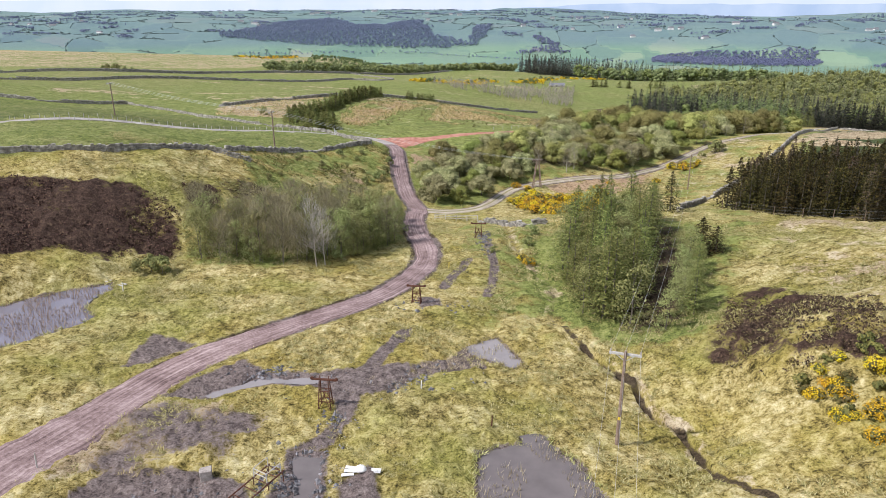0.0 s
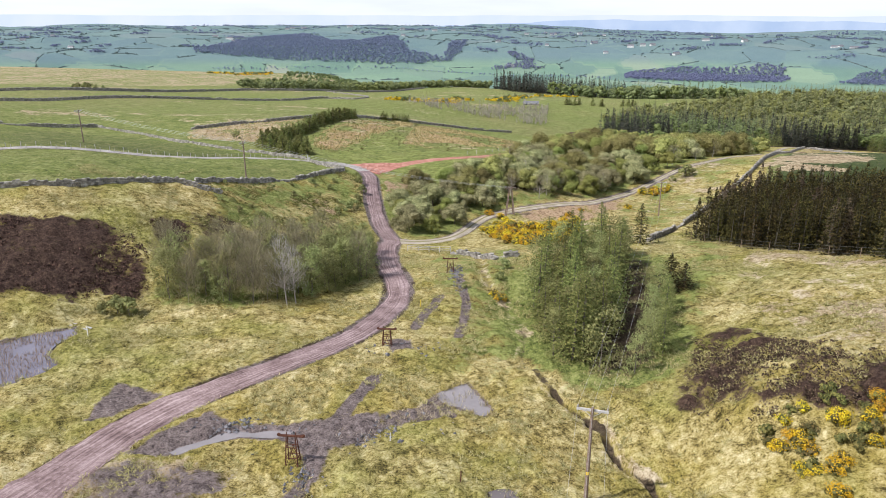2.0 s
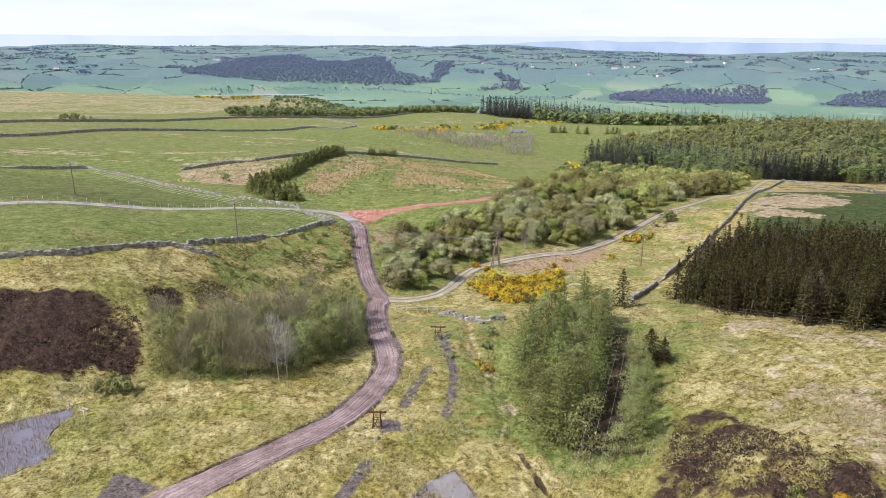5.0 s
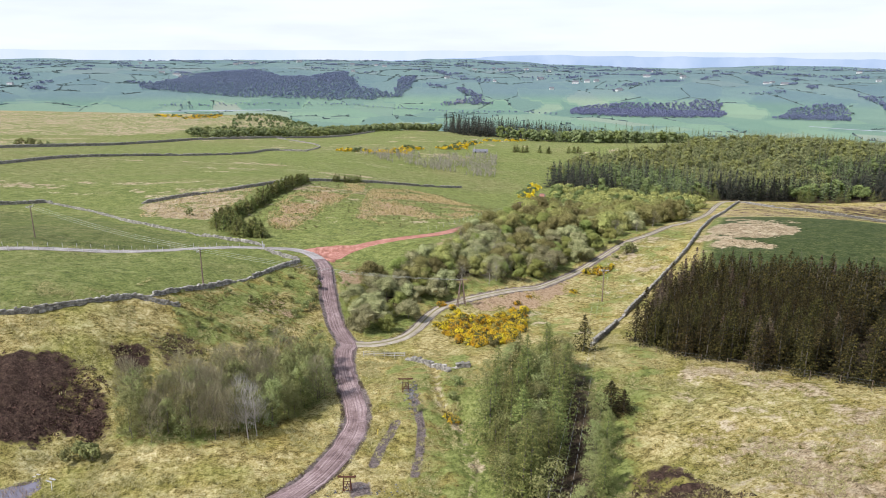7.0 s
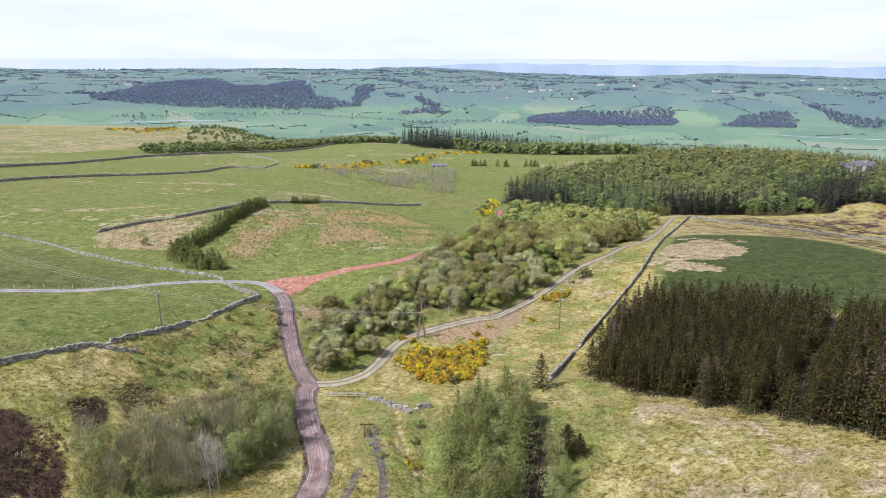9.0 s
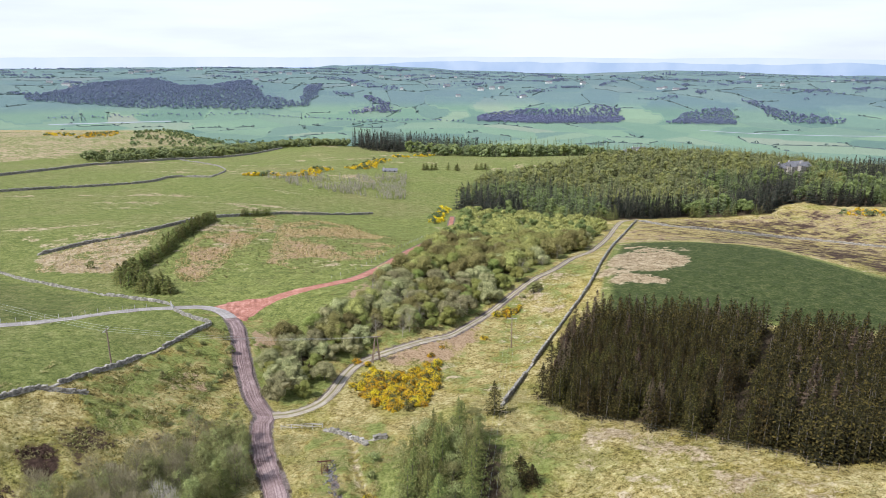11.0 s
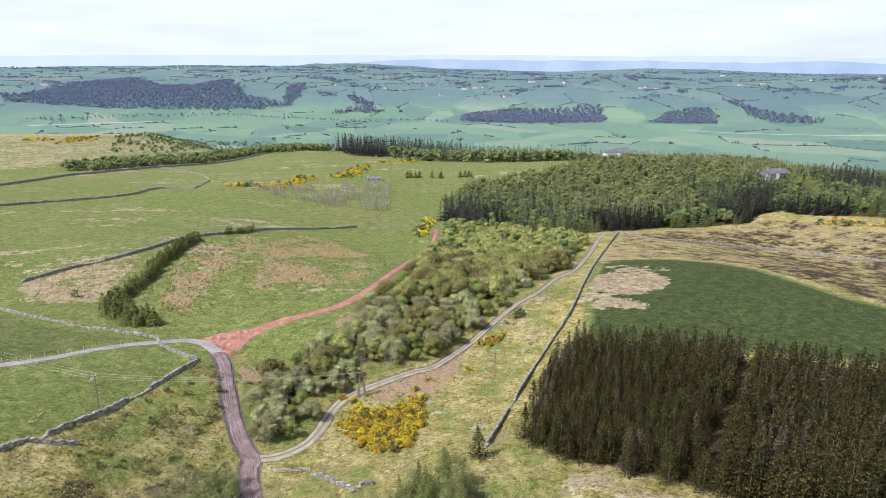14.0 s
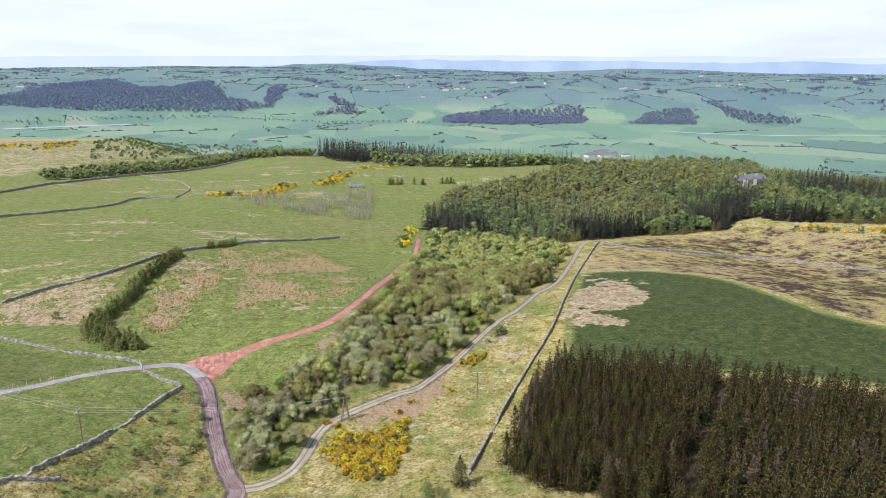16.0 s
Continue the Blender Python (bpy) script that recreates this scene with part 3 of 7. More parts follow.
    col = mix_node(n, l, mask(tan, 0.5, 0.8), col, ramp_node(n, l, mixed, [(0.1, (0.135, 0.098, 0.055)), (0.5, (0.365, 0.275, 0.16)), (0.9, (0.62, 0.53, 0.36))]))
    col = mix_node(n, l, mask(orange, 0.8, 0.8), col, ramp_node(n, l, speck, [(0.15, (0.14, 0.090, 0.05)), (0.5, (0.40, 0.275, 0.165)), (0.9, (0.60, 0.48, 0.32))]))
    col = mix_node(n, l, mask(heather, 0.5, 0.8), col, ramp_node(n, l, speck, [(0.15, (0.018, 0.011, 0.009)), (0.5, (0.062, 0.038, 0.028)), (0.9, (0.16, 0.11, 0.07))]))
    col = mix_node(n, l, mask(mud, 0.5), col, ramp_node(n, l, speck, [(0.1, (0.062, 0.048, 0.043)), (0.5, (0.175, 0.138, 0.126)), (0.9, (0.37, 0.31, 0.28))]))
    # distance haze painted into the far fields: bluish greens, bluest on the hillside
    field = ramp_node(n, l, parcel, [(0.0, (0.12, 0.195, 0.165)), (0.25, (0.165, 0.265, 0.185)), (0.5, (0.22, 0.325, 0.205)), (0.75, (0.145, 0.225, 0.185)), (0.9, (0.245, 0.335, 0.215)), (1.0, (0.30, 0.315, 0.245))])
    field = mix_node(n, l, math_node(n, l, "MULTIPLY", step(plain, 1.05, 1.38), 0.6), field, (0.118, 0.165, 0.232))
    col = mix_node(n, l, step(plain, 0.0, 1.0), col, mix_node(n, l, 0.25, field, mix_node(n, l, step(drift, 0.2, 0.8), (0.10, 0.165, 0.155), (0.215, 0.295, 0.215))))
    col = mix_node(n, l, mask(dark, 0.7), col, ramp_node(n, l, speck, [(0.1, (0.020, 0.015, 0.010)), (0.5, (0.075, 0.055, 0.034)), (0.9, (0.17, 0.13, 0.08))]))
    # low spots of the grass noise darkened: tussock shading put into the colour
    col = mix_node(n, l, 1.0, col, ramp_node(n, l, speck, [(0.08, (0.36, 0.36, 0.36)), (0.45, (0.98, 0.98, 0.98)), (0.92, (1.0, 1.0, 1.0))]), "MULTIPLY")
    l.new(col, p.inputs["Base Color"])
    p.inputs["Roughness"].default_value = 0.95
    p.inputs["Specular IOR Level"].default_value = 0.1
    bump(n, l, p, math_node(n, l, "ADD", math_node(n, l, "MULTIPLY", fine, 0.7), math_node(n, l, "MULTIPLY", tuft, 0.3)), 1.0, 0.55)
    return m


def road_material(name, a, b, c, crown=None):
    """Trodden earth and stone with two wheel tracks along it."""
    m, n, l, p = material(name)
    at = n.new("ShaderNodeAttribute")
    at.attribute_name = "across"
    s = n.new("ShaderNodeSeparateColor")
    l.new(at.outputs["Color"], s.inputs["Color"])
    co = n.new("ShaderNodeCombineXYZ")
    l.new(math_node(n, l, "MULTIPLY", s.outputs["Red"], 6.0), co.inputs["X"])
    l.new(math_node(n, l, "MULTIPLY", s.outputs["Green"], 40.0), co.inputs["Y"])
    streak = noise_node(n, l, 1.6, 4, 0.6, vec=co.outputs["Vector"])
    grit, blot = noise_node(n, l, 3.2, 6, 0.7), noise_node(n, l, 0.35, 4, 0.6)
    f = math_node(n, l, "ADD", math_node(n, l, "MULTIPLY", streak, 0.42), math_node(n, l, "ADD", math_node(n, l, "MULTIPLY", grit, 0.30), math_node(n, l, "MULTIPLY", blot, 0.28)))
    col = ramp_node(n, l, f, [(0.39, a), (0.5, b), (0.61, c)])
    if crown:
        mid = math_node(n, l, "SUBTRACT", 1.0, math_node(n, l, "MULTIPLY", math_node(n, l, "ABSOLUTE", s.outputs["Red"], 0.0), 3.2), True)
        mid = math_node(n, l, "MULTIPLY", mid, math_node(n, l, "MULTIPLY", blot, 2.4), True)
        col = mix_node(n, l, mid, col, crown)
    l.new(col, p.inputs["Base Color"])
    p.inputs["Roughness"].default_value = 0.9
    p.inputs["Specular IOR Level"].default_value = 0.2
    bump(n, l, p, grit, 0.7, 0.08)
    return m


GROUND = ground_material()
ROAD_EARTH = road_material("red_brown_road_earth", (0.085, 0.054, 0.050), (0.235, 0.165, 0.155), (0.43, 0.335, 0.318))
LANE_STONE = road_material("grey_lane_stone", (0.19, 0.17, 0.16), (0.33, 0.30, 0.28), (0.48, 0.45, 0.42))
RED_EARTH = road_material("red_track_earth", (0.20, 0.085, 0.06), (0.40, 0.175, 0.125), (0.58, 0.33, 0.26))
PALE_TRACK = road_material("pale_track_earth", (0.20, 0.165, 0.120), (0.37, 0.32, 0.245), (0.54, 0.48, 0.39), (0.21, 0.185, 0.075))
STONE = simple("dry_wall_stone", [(0.3, (0.10, 0.092, 0.078)), (0.5, (0.27, 0.25, 0.215)), (0.7, (0.54, 0.51, 0.45))], 1.4, 0.9, random_tint=0.35, island=True, bump_d=0.03)
BARK = simple("bark", [(0.3, (0.06, 0.05, 0.04)), (0.55, (0.16, 0.14, 0.11)), (0.75, (0.28, 0.25, 0.21))], 3.0, 0.9, bump_d=0.02)
PALE_BARK = simple("pale_birch_bark", [(0.3, (0.22, 0.19, 0.16)), (0.55, (0.42, 0.38, 0.33)), (0.75, (0.60, 0.56, 0.50))], 3.0, 0.85, bump_d=0.01)
TWIG = simple("grey_twigs", [(0.3, (0.17, 0.145, 0.085)), (0.55, (0.30, 0.265, 0.16)), (0.75, (0.42, 0.385, 0.26))], 2.0, 0.9, bump_d=0, random_tint=0.25, island=True)
PALETWIG = simple("pale_twigs", [(0.3, (0.30, 0.27, 0.23)), (0.55, (0.45, 0.42, 0.37)), (0.75, (0.58, 0.55, 0.50))], 2.0, 0.9, bump_d=0, random_tint=0.2, island=True)
RUST = simple("rusty_iron", [(0.3, (0.035, 0.018, 0.014)), (0.5, (0.11, 0.045, 0.028)), (0.72, (0.22, 0.10, 0.06))], 6.0, 0.85, 0.25, bump_d=0.01)
POLE_WOOD = simple("weathered_pole_wood", [(0.3, (0.11, 0.075, 0.055)), (0.5, (0.23, 0.165, 0.125)), (0.72, (0.36, 0.29, 0.24))], 4.0, 0.85, bump_d=0.01)
GREY_WOOD = simple("silvered_timber", [(0.3, (0.25, 0.23, 0.21)), (0.5, (0.46, 0.44, 0.41)), (0.72, (0.66, 0.64, 0.60))], 5.0, 0.8, bump_d=0.01)
STEEL = simple("galvanised_steel", [(0.3, (0.38, 0.39, 0.40)), (0.5, (0.55, 0.56, 0.57)), (0.7, (0.70, 0.71, 0.72))], 5.0, 0.5, 0.6, bump_d=0.002)
CONCRETE = simple("weathered_concrete", [(0.3, (0.17, 0.14, 0.12)), (0.5, (0.33, 0.29, 0.26)), (0.72, (0.48, 0.44, 0.40))], 3.0, 0.9, bump_d=0.02)
WHITE_PAINT = simple("white_board", [(0.3, (0.55, 0.53, 0.50)), (0.5, (0.75, 0.74, 0.71)), (0.7, (0.85, 0.84, 0.82))], 4.0, 0.6, bump_d=0.003)
YELLOW_PAINT = simple("yellow_plate", [(0.3, (0.55, 0.40, 0.03)), (0.6, (0.72, 0.55, 0.05))], 6.0, 0.5, bump_d=0)
WIRE = simple("dull_wire", [(0.3, (0.10, 0.10, 0.09)), (0.7, (0.22, 0.22, 0.20))], 2.0, 0.7, 0.2, bump_d=0)
CABLE = simple("bright_aluminium_cable", [(0.3, (0.50, 0.50, 0.48)), (0.7, (0.68, 0.68, 0.66))], 2.0, 0.55, 0.3, bump_d=0)
GRAVEL = simple("dark_spoil_stone", [(0.3, (0.045, 0.045, 0.05)), (0.5, (0.14, 0.135, 0.14)), (0.72, (0.32, 0.30, 0.30))], 4.0, 0.85, bump_d=0.03, random_tint=0.5, island=True)
SLATE = simple("slate_roof", [(0.3, (0.09, 0.09, 0.10)), (0.5, (0.17, 0.17, 0.18)), (0.72, (0.27, 0.27, 0.28))], 0.8, 0.7, bump_d=0.02)
HARLING = simple("pale_harled_wall", [(0.3, (0.55, 0.53, 0.50)), (0.5, (0.70, 0.69, 0.66)), (0.7, (0.80, 0.79, 0.77))], 0.7, 0.9, bump_d=0.01)
SANDSTONE = simple("grey_sandstone_wall", [(0.3, (0.30, 0.27, 0.24)), (0.5, (0.42, 0.38, 0.34)), (0.7, (0.53, 0.49, 0.45))], 0.6, 0.9, bump_d=0.02)
WINDOW_GLASS = simple("dark_window_glass", [(0.3, (0.02, 0.025, 0.03)), (0.7, (0.05, 0.06, 0.07))], 0.5, 0.15, bump_d=0)
SPRUCE = leaf_material("spruce_needles", (0.018, 0.02, 0.016), (0.04, 0.042, 0.03), (0.075, 0.075, 0.045), 0.4)
RUSSET = leaf_material("russet_larch_needles", (0.045, 0.032, 0.020), (0.095, 0.068, 0.042), (0.17, 0.125, 0.08), 0.4)
PINE = leaf_material("pine_needles", (0.090, 0.105, 0.030), (0.168, 0.182, 0.050), (0.27, 0.268, 0.085), 0.6)
BROAD = leaf_material("olive_leaves", (0.162, 0.156, 0.048), (0.282, 0.270, 0.086), (0.408, 0.378, 0.138), 0.7, 0.25)
YELLOWGREEN = leaf_material("fresh_leaves", (0.18, 0.205, 0.05), (0.25, 0.275, 0.07), (0.33, 0.345, 0.105), 0.35)
WILLOW = leaf_material("grey_willow_leaves", (0.190, 0.193, 0.085), (0.308, 0.303, 0.135), (0.426, 0.407, 0.205), 0.5, 0.1)
BIRCHLEAF = leaf_material("young_birch_leaves", (0.155, 0.165, 0.062), (0.245, 0.255, 0.092), (0.335, 0.335, 0.13), 0.5)
GORSE = leaf_material("gorse_spines", (0.06, 0.066, 0.02), (0.16, 0.15, 0.048), (0.27, 0.22, 0.07), 0.4)
BLOSSOM = leaf_material("gorse_blossom", (0.46, 0.28, 0.012), (0.66, 0.44, 0.018), (0.78, 0.58, 0.042), 0.3)
HEATH = leaf_material("heather_twigs", (0.022, 0.015, 0.011), (0.085, 0.054, 0.038), (0.20, 0.135, 0.085), 0.3)
TUSSOCK = leaf_material("tussock_grass", (0.2, 0.18, 0.062), (0.36, 0.318, 0.125), (0.52, 0.46, 0.245), 0.2)
RUSH = leaf_material("dead_rush", (0.24, 0.165, 0.065), (0.50, 0.365, 0.18), (0.68, 0.54, 0.32), 0.2)
BANKGREEN = leaf_material("rank_bank_grass", (0.10, 0.125, 0.035), (0.19, 0.215, 0.06), (0.30, 0.30, 0.105), 0.3)
REED = leaf_material("dead_reed", (0.24, 0.18, 0.11), (0.40, 0.32, 0.22), (0.56, 0.48, 0.37), 0.2)
# dull olive-brown needles, darkened further to put cloud shade into the colour
DULLSPRUCE = leaf_material("plantation_needles", (0.014, 0.014, 0.005), (0.038, 0.034, 0.010), (0.138, 0.106, 0.028), 0.6, 0.2)
SCRUBTWIG = leaf_material("scrub_twigs", (0.25, 0.235, 0.17), (0.36, 0.335, 0.25), (0.46, 0.43, 0.33), 0.3, 0.2)
FORESTGREEN = leaf_material("forest_canopy", (0.11, 0.135, 0.055), (0.18, 0.21, 0.085), (0.26, 0.285, 0.12), 0, 0.34)
FORESTLIGHT = leaf_material("light_canopy", (0.135, 0.16, 0.05), (0.19, 0.215, 0.068), (0.25, 0.27, 0.095), 0, 0.24)
# leaf colours of far woods and hedges, with blue air haze painted in
FARWOOD = leaf_material("haze_tinted_wood_leaves", (0.185, 0.2, 0.33), (0.23, 0.25, 0.375), (0.27, 0.3, 0.385), 0, 0, 0.5)
FARHEDGE = leaf_material("haze_tinted_hedge_leaves", (0.15, 0.195, 0.2), (0.175, 0.225, 0.225), (0.2, 0.255, 0.235), 0, 0, 0.5)


def water_material(name, body, rough):
    m, n, l, p = material(name)
    l.new(ramp_node(n, l, noise_node(n, l, 0.5, 4), [(0.3, body), (0.7, tuple(1.35 * c for c in body))]), p.inputs["Base Color"])
    p.inputs["Roughness"].default_value = rough
    p.inputs["IOR"].default_value = 1.33
    bump(n, l, p, noise_node(n, l, 2.5, 3), 0.25, 0.02)
    return m


WATER = water_material("peaty_pond_water", (0.145, 0.135, 0.16), 0.05)
MUDDY_WATER = water_material("muddy_pond_water", (0.215, 0.195, 0.19), 0.05)
BROWN_WATER = water_material("brown_pool_water", (0.125, 0.108, 0.104), 0.06)
RIVER = water_material("river_water", (0.40, 0.44, 0.46), 0.25)


# ---- mesh tools ----
def mesh_ob(name, verts, faces, mat, parent=None, label="", smooth_shade=False):
    me = bpy.data.meshes.new(name)
    verts = np.asarray(verts, float)
    me.from_pydata(verts.tolist(), [], faces if isinstance(faces, list) else faces.tolist())
    for q in (mat if isinstance(mat, (list, tuple)) else [mat]):
        me.materials.append(q)
    if smooth_shade:
        me.polygons.foreach_set("use_smooth", np.ones(len(me.polygons), bool))
    me.update()
    ob = new(name, me)
    if parent is not None:
        ob.parent = parent
    if label:
        tagged(ob, label=label)
    return ob


def part(name, bm, mat, parent, label=""):
    me = bpy.data.meshes.new(name)
    bm.to_mesh(me)
    bm.free()
    me.materials.append(mat)
    ob = new(name, me)
    if parent is not None:
        ob.parent = parent
    if label:
        tagged(ob, label=label)
    return ob


def bar(bm, a, b, r1, r2=None, sides=6):
    """A tapered round bar from a to b."""
    a, b = Vector(a), Vector(b)
    r2 = r1 if r2 is None else r2
    d = (b - a).normalized()
    u = d.orthogonal().normalized()
    v = d.cross(u)
    ends = []
    for c, r in ((a, r1), (b, r2)):
        ends.append([bm.verts.new(c + r * (math.cos(2 * math.pi * k / sides) * u + math.sin(2 * math.pi * k / sides) * v)) for k in range(sides)])
    for k in range(sides):
        bm.faces.new((ends[0][k], ends[0][(k + 1) % sides], ends[1][(k + 1) % sides], ends[1][k]))
    bm.faces.new(ends[0][::-1])
    bm.faces.new(ends[1])


def box(bm, lo, hi, m=None, jitter=0.0):
    vs = []
    for x in (lo[0], hi[0]):
        for y in (lo[1], hi[1]):
            for z in (lo[2], hi[2]):
                q = Vector((x, y, z)) + Vector((random.uniform(-jitter, jitter) for _ in range(3)))
                vs.append(bm.verts.new(m @ q if m else q))
    for f in ((0, 1, 3, 2), (4, 6, 7, 5), (0, 4, 5, 1), (2, 3, 7, 6), (0, 2, 6, 4), (1, 5, 7, 3)):
        bm.faces.new([vs[k] for k in f])


def empty(name, x, y, z, turn=0.0, **tags):
    e = new(name)
    e.empty_display_size = 0.3
    e.matrix_world = pose(x, y, z, 0, 0, turn)
    return tagged(e, **tags)


# ---- ground: one sheet, finest where the camera looks ----
def build_ground():
    bear = np.concatenate([np.arange(-38, 54, 0.19), np.arange(54, 322, 4.0)])
    rad = np.concatenate([[0.5, 4, 8, 12, 16], 20 * 1.0098 ** np.arange(0, 52), 33.5 * 1.0052 ** np.arange(0, 230), 110.6 * 1.0098 ** np.arange(0, 400)])
    rad = rad[rad < 4760]
    nb, nr = len(bear), len(rad)
    B, R = np.meshgrid(np.radians(bear), rad)
    x, y = (R * np.sin(B)).ravel(), (R * np.cos(B)).ravel()
    z = height(x, y)
    far = np.hypot(x, y)
    road_d = np.full(x.shape, 99.0)
    for line, half in ROADS:
        pts, _ = spline(line, 3.0)
        d = limited(line_dist, x, y, [tuple(q) for q in pts], 12, 99) - half
        road_d = np.minimum(road_d, d)
    fan = limited(inside, x, y, REDFAN, 8, -99)
    clear = smooth(0.2, 2.0, np.minimum(road_d, -fan))
    water = np.full(x.shape, -99.0)
    for q in PONDS:
        water = np.maximum(water, limited(inside, x, y, q, 8, -99))
    rough_amp = (1 - smooth(150, 420, far)) * clear * smooth(0.5, -1.5, water)
    heath = np.maximum(np.maximum(limited(inside, x, y, HEATHER, 8, -99), limited(inside, x, y, HEATHER_C, 8, -99)), limited(inside, x, y, HEATHER_B, 8, -99))
    z += rough_amp * (0.95 * (fbm(x / 6, y / 6, 31) - 0.5) + 0.40 * (vnoise(x / 1.1, y / 1.1, 41) - 0.4) + 0.34 * smooth(150, 60, far) * (vnoise(x / 0.48, y / 0.48, 42) - 0.45)) * (1 + 0.8 * smooth(-1, 2, heath))
    z -= 0.14 * smooth(0.6, -0.2, road_d) + 0.10 * smooth(-0.3, 0.3, fan)

    # what grows where
    past = smooth(-6, 6, inside(x, y, PASTURE))
    # GREENFIELD: its own darker sward, deepened with cloud shade in the colour
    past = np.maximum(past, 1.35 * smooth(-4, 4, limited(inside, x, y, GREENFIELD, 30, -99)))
    past = np.maximum(past, 1.16 * smooth(-2, 3, limited(inside, x, y, FIELD_C, 20, -99)) * (0.92 + 0.16 * fbm(x / 20, y / 20, 95)))
    past *= 1 - smooth(1200, 1300, far)
    sd = np.abs(limited(line_dist, x, y, STREAM, 30, 99))
    lush = 0.55 * smooth(7, 2, np.abs(sd - 4)) * smooth(55, 80, y) + smooth(-6, 1, limited(inside, x, y, GROVE, 20, -99)) + 0.60 * smooth(-9, 7, limited(inside, x, y, BANK, 20, -99)) * (0.4 + 1.1 * fbm(x / 8, y / 8, 55))
    lush = np.maximum(lush, 0.7 * smooth(-4, 3, limited(inside, x, y, BIRCH, 20, -99)))
    lush = np.maximum(lush, 0.7 * smooth(-6, 3, limited(inside, x, y, VALLEY, 40, -99)))
    lush = np.maximum(lush, 0.55 * smooth(-8, 4, limited(inside, x, y, TUSS, 30, -99)))
    lush = np.maximum(lush, 0.75 * smooth(24, 12, limited(line_dist, x, y, REDTRACK, 30, 99)))
    lush = np.maximum(lush, 0.55 * smooth(-3, 3, limited(inside, x, y, GREEN_R, 20, -99)))
    lush = np.maximum(lush, 0.8 * smooth(-5, 3, limited(inside, x, y, GLADE, 20, -99)))
    heather = smooth(-2.5, 2.0, limited(inside, x, y, HEATHER, 20, -99)) * (0.62 + 0.5 * vnoise(x / 5, y / 5, 3))
    heather = np.maximum(heather, 0.9 * smooth(-2, 1.5, limited(inside, x, y, HEATHER_C, 20, -99)))
    heather = np.maximum(heather, smooth(-3, 2, limited(inside, x, y, HEATHER_B, 20, -99)) * (0.24 + 0.62 * vnoise(x / 1.7, y / 1.7, 4)))
    tan = smooth(-8, 6, limited(inside, x, y, TAN_R, 30, -99)) * smooth(2, -4, limited(inside, x, y, GREEN_R, 20, -99)) * (0.14 + 0.72 * fbm(x / 16, y / 16, 19))
    for q, s in ((BROWNFIELD, 1.0), (TANPATCH, 1.1), (TAN_S, 0.9), (MOOR, 0.60), (MOOR_L, 0.62)):
        tan = np.maximum(tan, s * smooth(-3, 3, limited(inside, x, y, q, 60, -99)) * (0.35 + 0.85 * fbm(x / 30, y / 30, 11)))
    tan = np.maximum(tan, 0.36 * smooth(1.7, 0.8, sd + 1.2 * (fbm(x / 2, y / 2, 87) - 0.5)) * smooth(0.30, 0.55, fbm(x / 4, y / 4, 88)))
    heather = np.maximum(heather, smooth(-6, 4, limited(inside, x, y, BANK_B, 20, -99)) * (1.1 * fbm(x / 7, y / 7, 57) - 0.18))
    heather = np.maximum(heather, smooth(-2, 8, limited(inside, x, y, MOOR, 40, -99)) * (0.43 + 0.5 * (fbm(x / 45, y / 30, 25) - 0.5)))
    tan = np.maximum(tan, smooth(-4, 4, limited(inside, x, y, SLOPE, 20, -99)) * (1.1 * fbm(x / 13, y / 13, 27) - 0.38))
    lush = np.maximum(lush, 0.48 * smooth(-3, 5, limited(inside, x, y, SLOPE, 20, -99)))
    tan = np.maximum(tan, 0.55 * np.minimum(past, 1) * smooth(0.52, 0.72, fbm(x / 70, y / 24, 13)) * smooth(200, 260, y) * smooth(0.3, 0.6, fbm(x / 12, y / 7, 14)))
    orange = np.maximum(smooth(-5, 7, limited(inside, x, y, RUSH_A, 30, -99)), smooth(-5, 7, limited(inside, x, y, RUSH_B, 30, -99))) * 1.1 * smooth(0.30, 0.66, fbm(x / 13, y / 13, 21)) * (0.25 + 0.9 * fbm(x / 3, y / 3, 22))
    orange = np.maximum(orange, 0.40 * smooth(-2, 6, limited(inside, x, y, MOOR, 40, -99)))
    for q, s in ((REDBRACKEN, 1.35), (BRACKEN_B, 1.0), (BRACKEN_C, 0.9), (BRACKEN_D, 0.62)):
        orange = np.maximum(orange, s * smooth(-3, 3, limited(inside, x, y, q, 20, -99)) * (0.25 + 0.75 * fbm(x / 3, y / 3, 24)))
    mud = smooth(1.3, -0.2, road_d) * 0.8
    for q in (LAYBY, MUD_F, MUD_A, MUD_B, MUD_C, MUD_D, MUD_E, STRIP_D):
        mud = np.maximum(mud, smooth(-1.0, 0.8, limited(inside, x, y, q, 10, -99)))
    for q, w in ((STRIP_A, 0.7), (STRIP_B, 0.6), (STRIP_C, 0.55)):
        mud = np.maximum(mud, 0.95 * smooth(w + 0.6, w - 0.4, limited(line_dist, x, y, q, 10, 99)))
    mud = np.maximum(mud, smooth(-0.9, 0.5, water))
    mound = np.hypot((x + 19) / 6.5, (y - 48) / 4.5)
    mud = np.maximum(mud, 0.85 * smooth(1.2, 0.3, mound) * smooth(0.42, 0.62, fbm(x / 3, y / 3, 23)))
    heap = smooth(-2.0, 1.5, limited(inside, x, y, SPOIL, 10, -99))
    mud = np.maximum(mud, heap * (1.25 * fbm(x / 4, y / 4, 93) - 0.12))
    tan = np.maximum(tan, heap * (1.3 * fbm(x / 5 + 9, y / 5, 94) - 0.1))
    # plain rises past 1.0 with distance, which drives the painted blue haze
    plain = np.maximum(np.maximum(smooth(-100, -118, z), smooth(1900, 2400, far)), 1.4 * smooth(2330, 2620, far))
    # parcels of the valley floor and the far hillside
    parcel = np.zeros(x.shape)
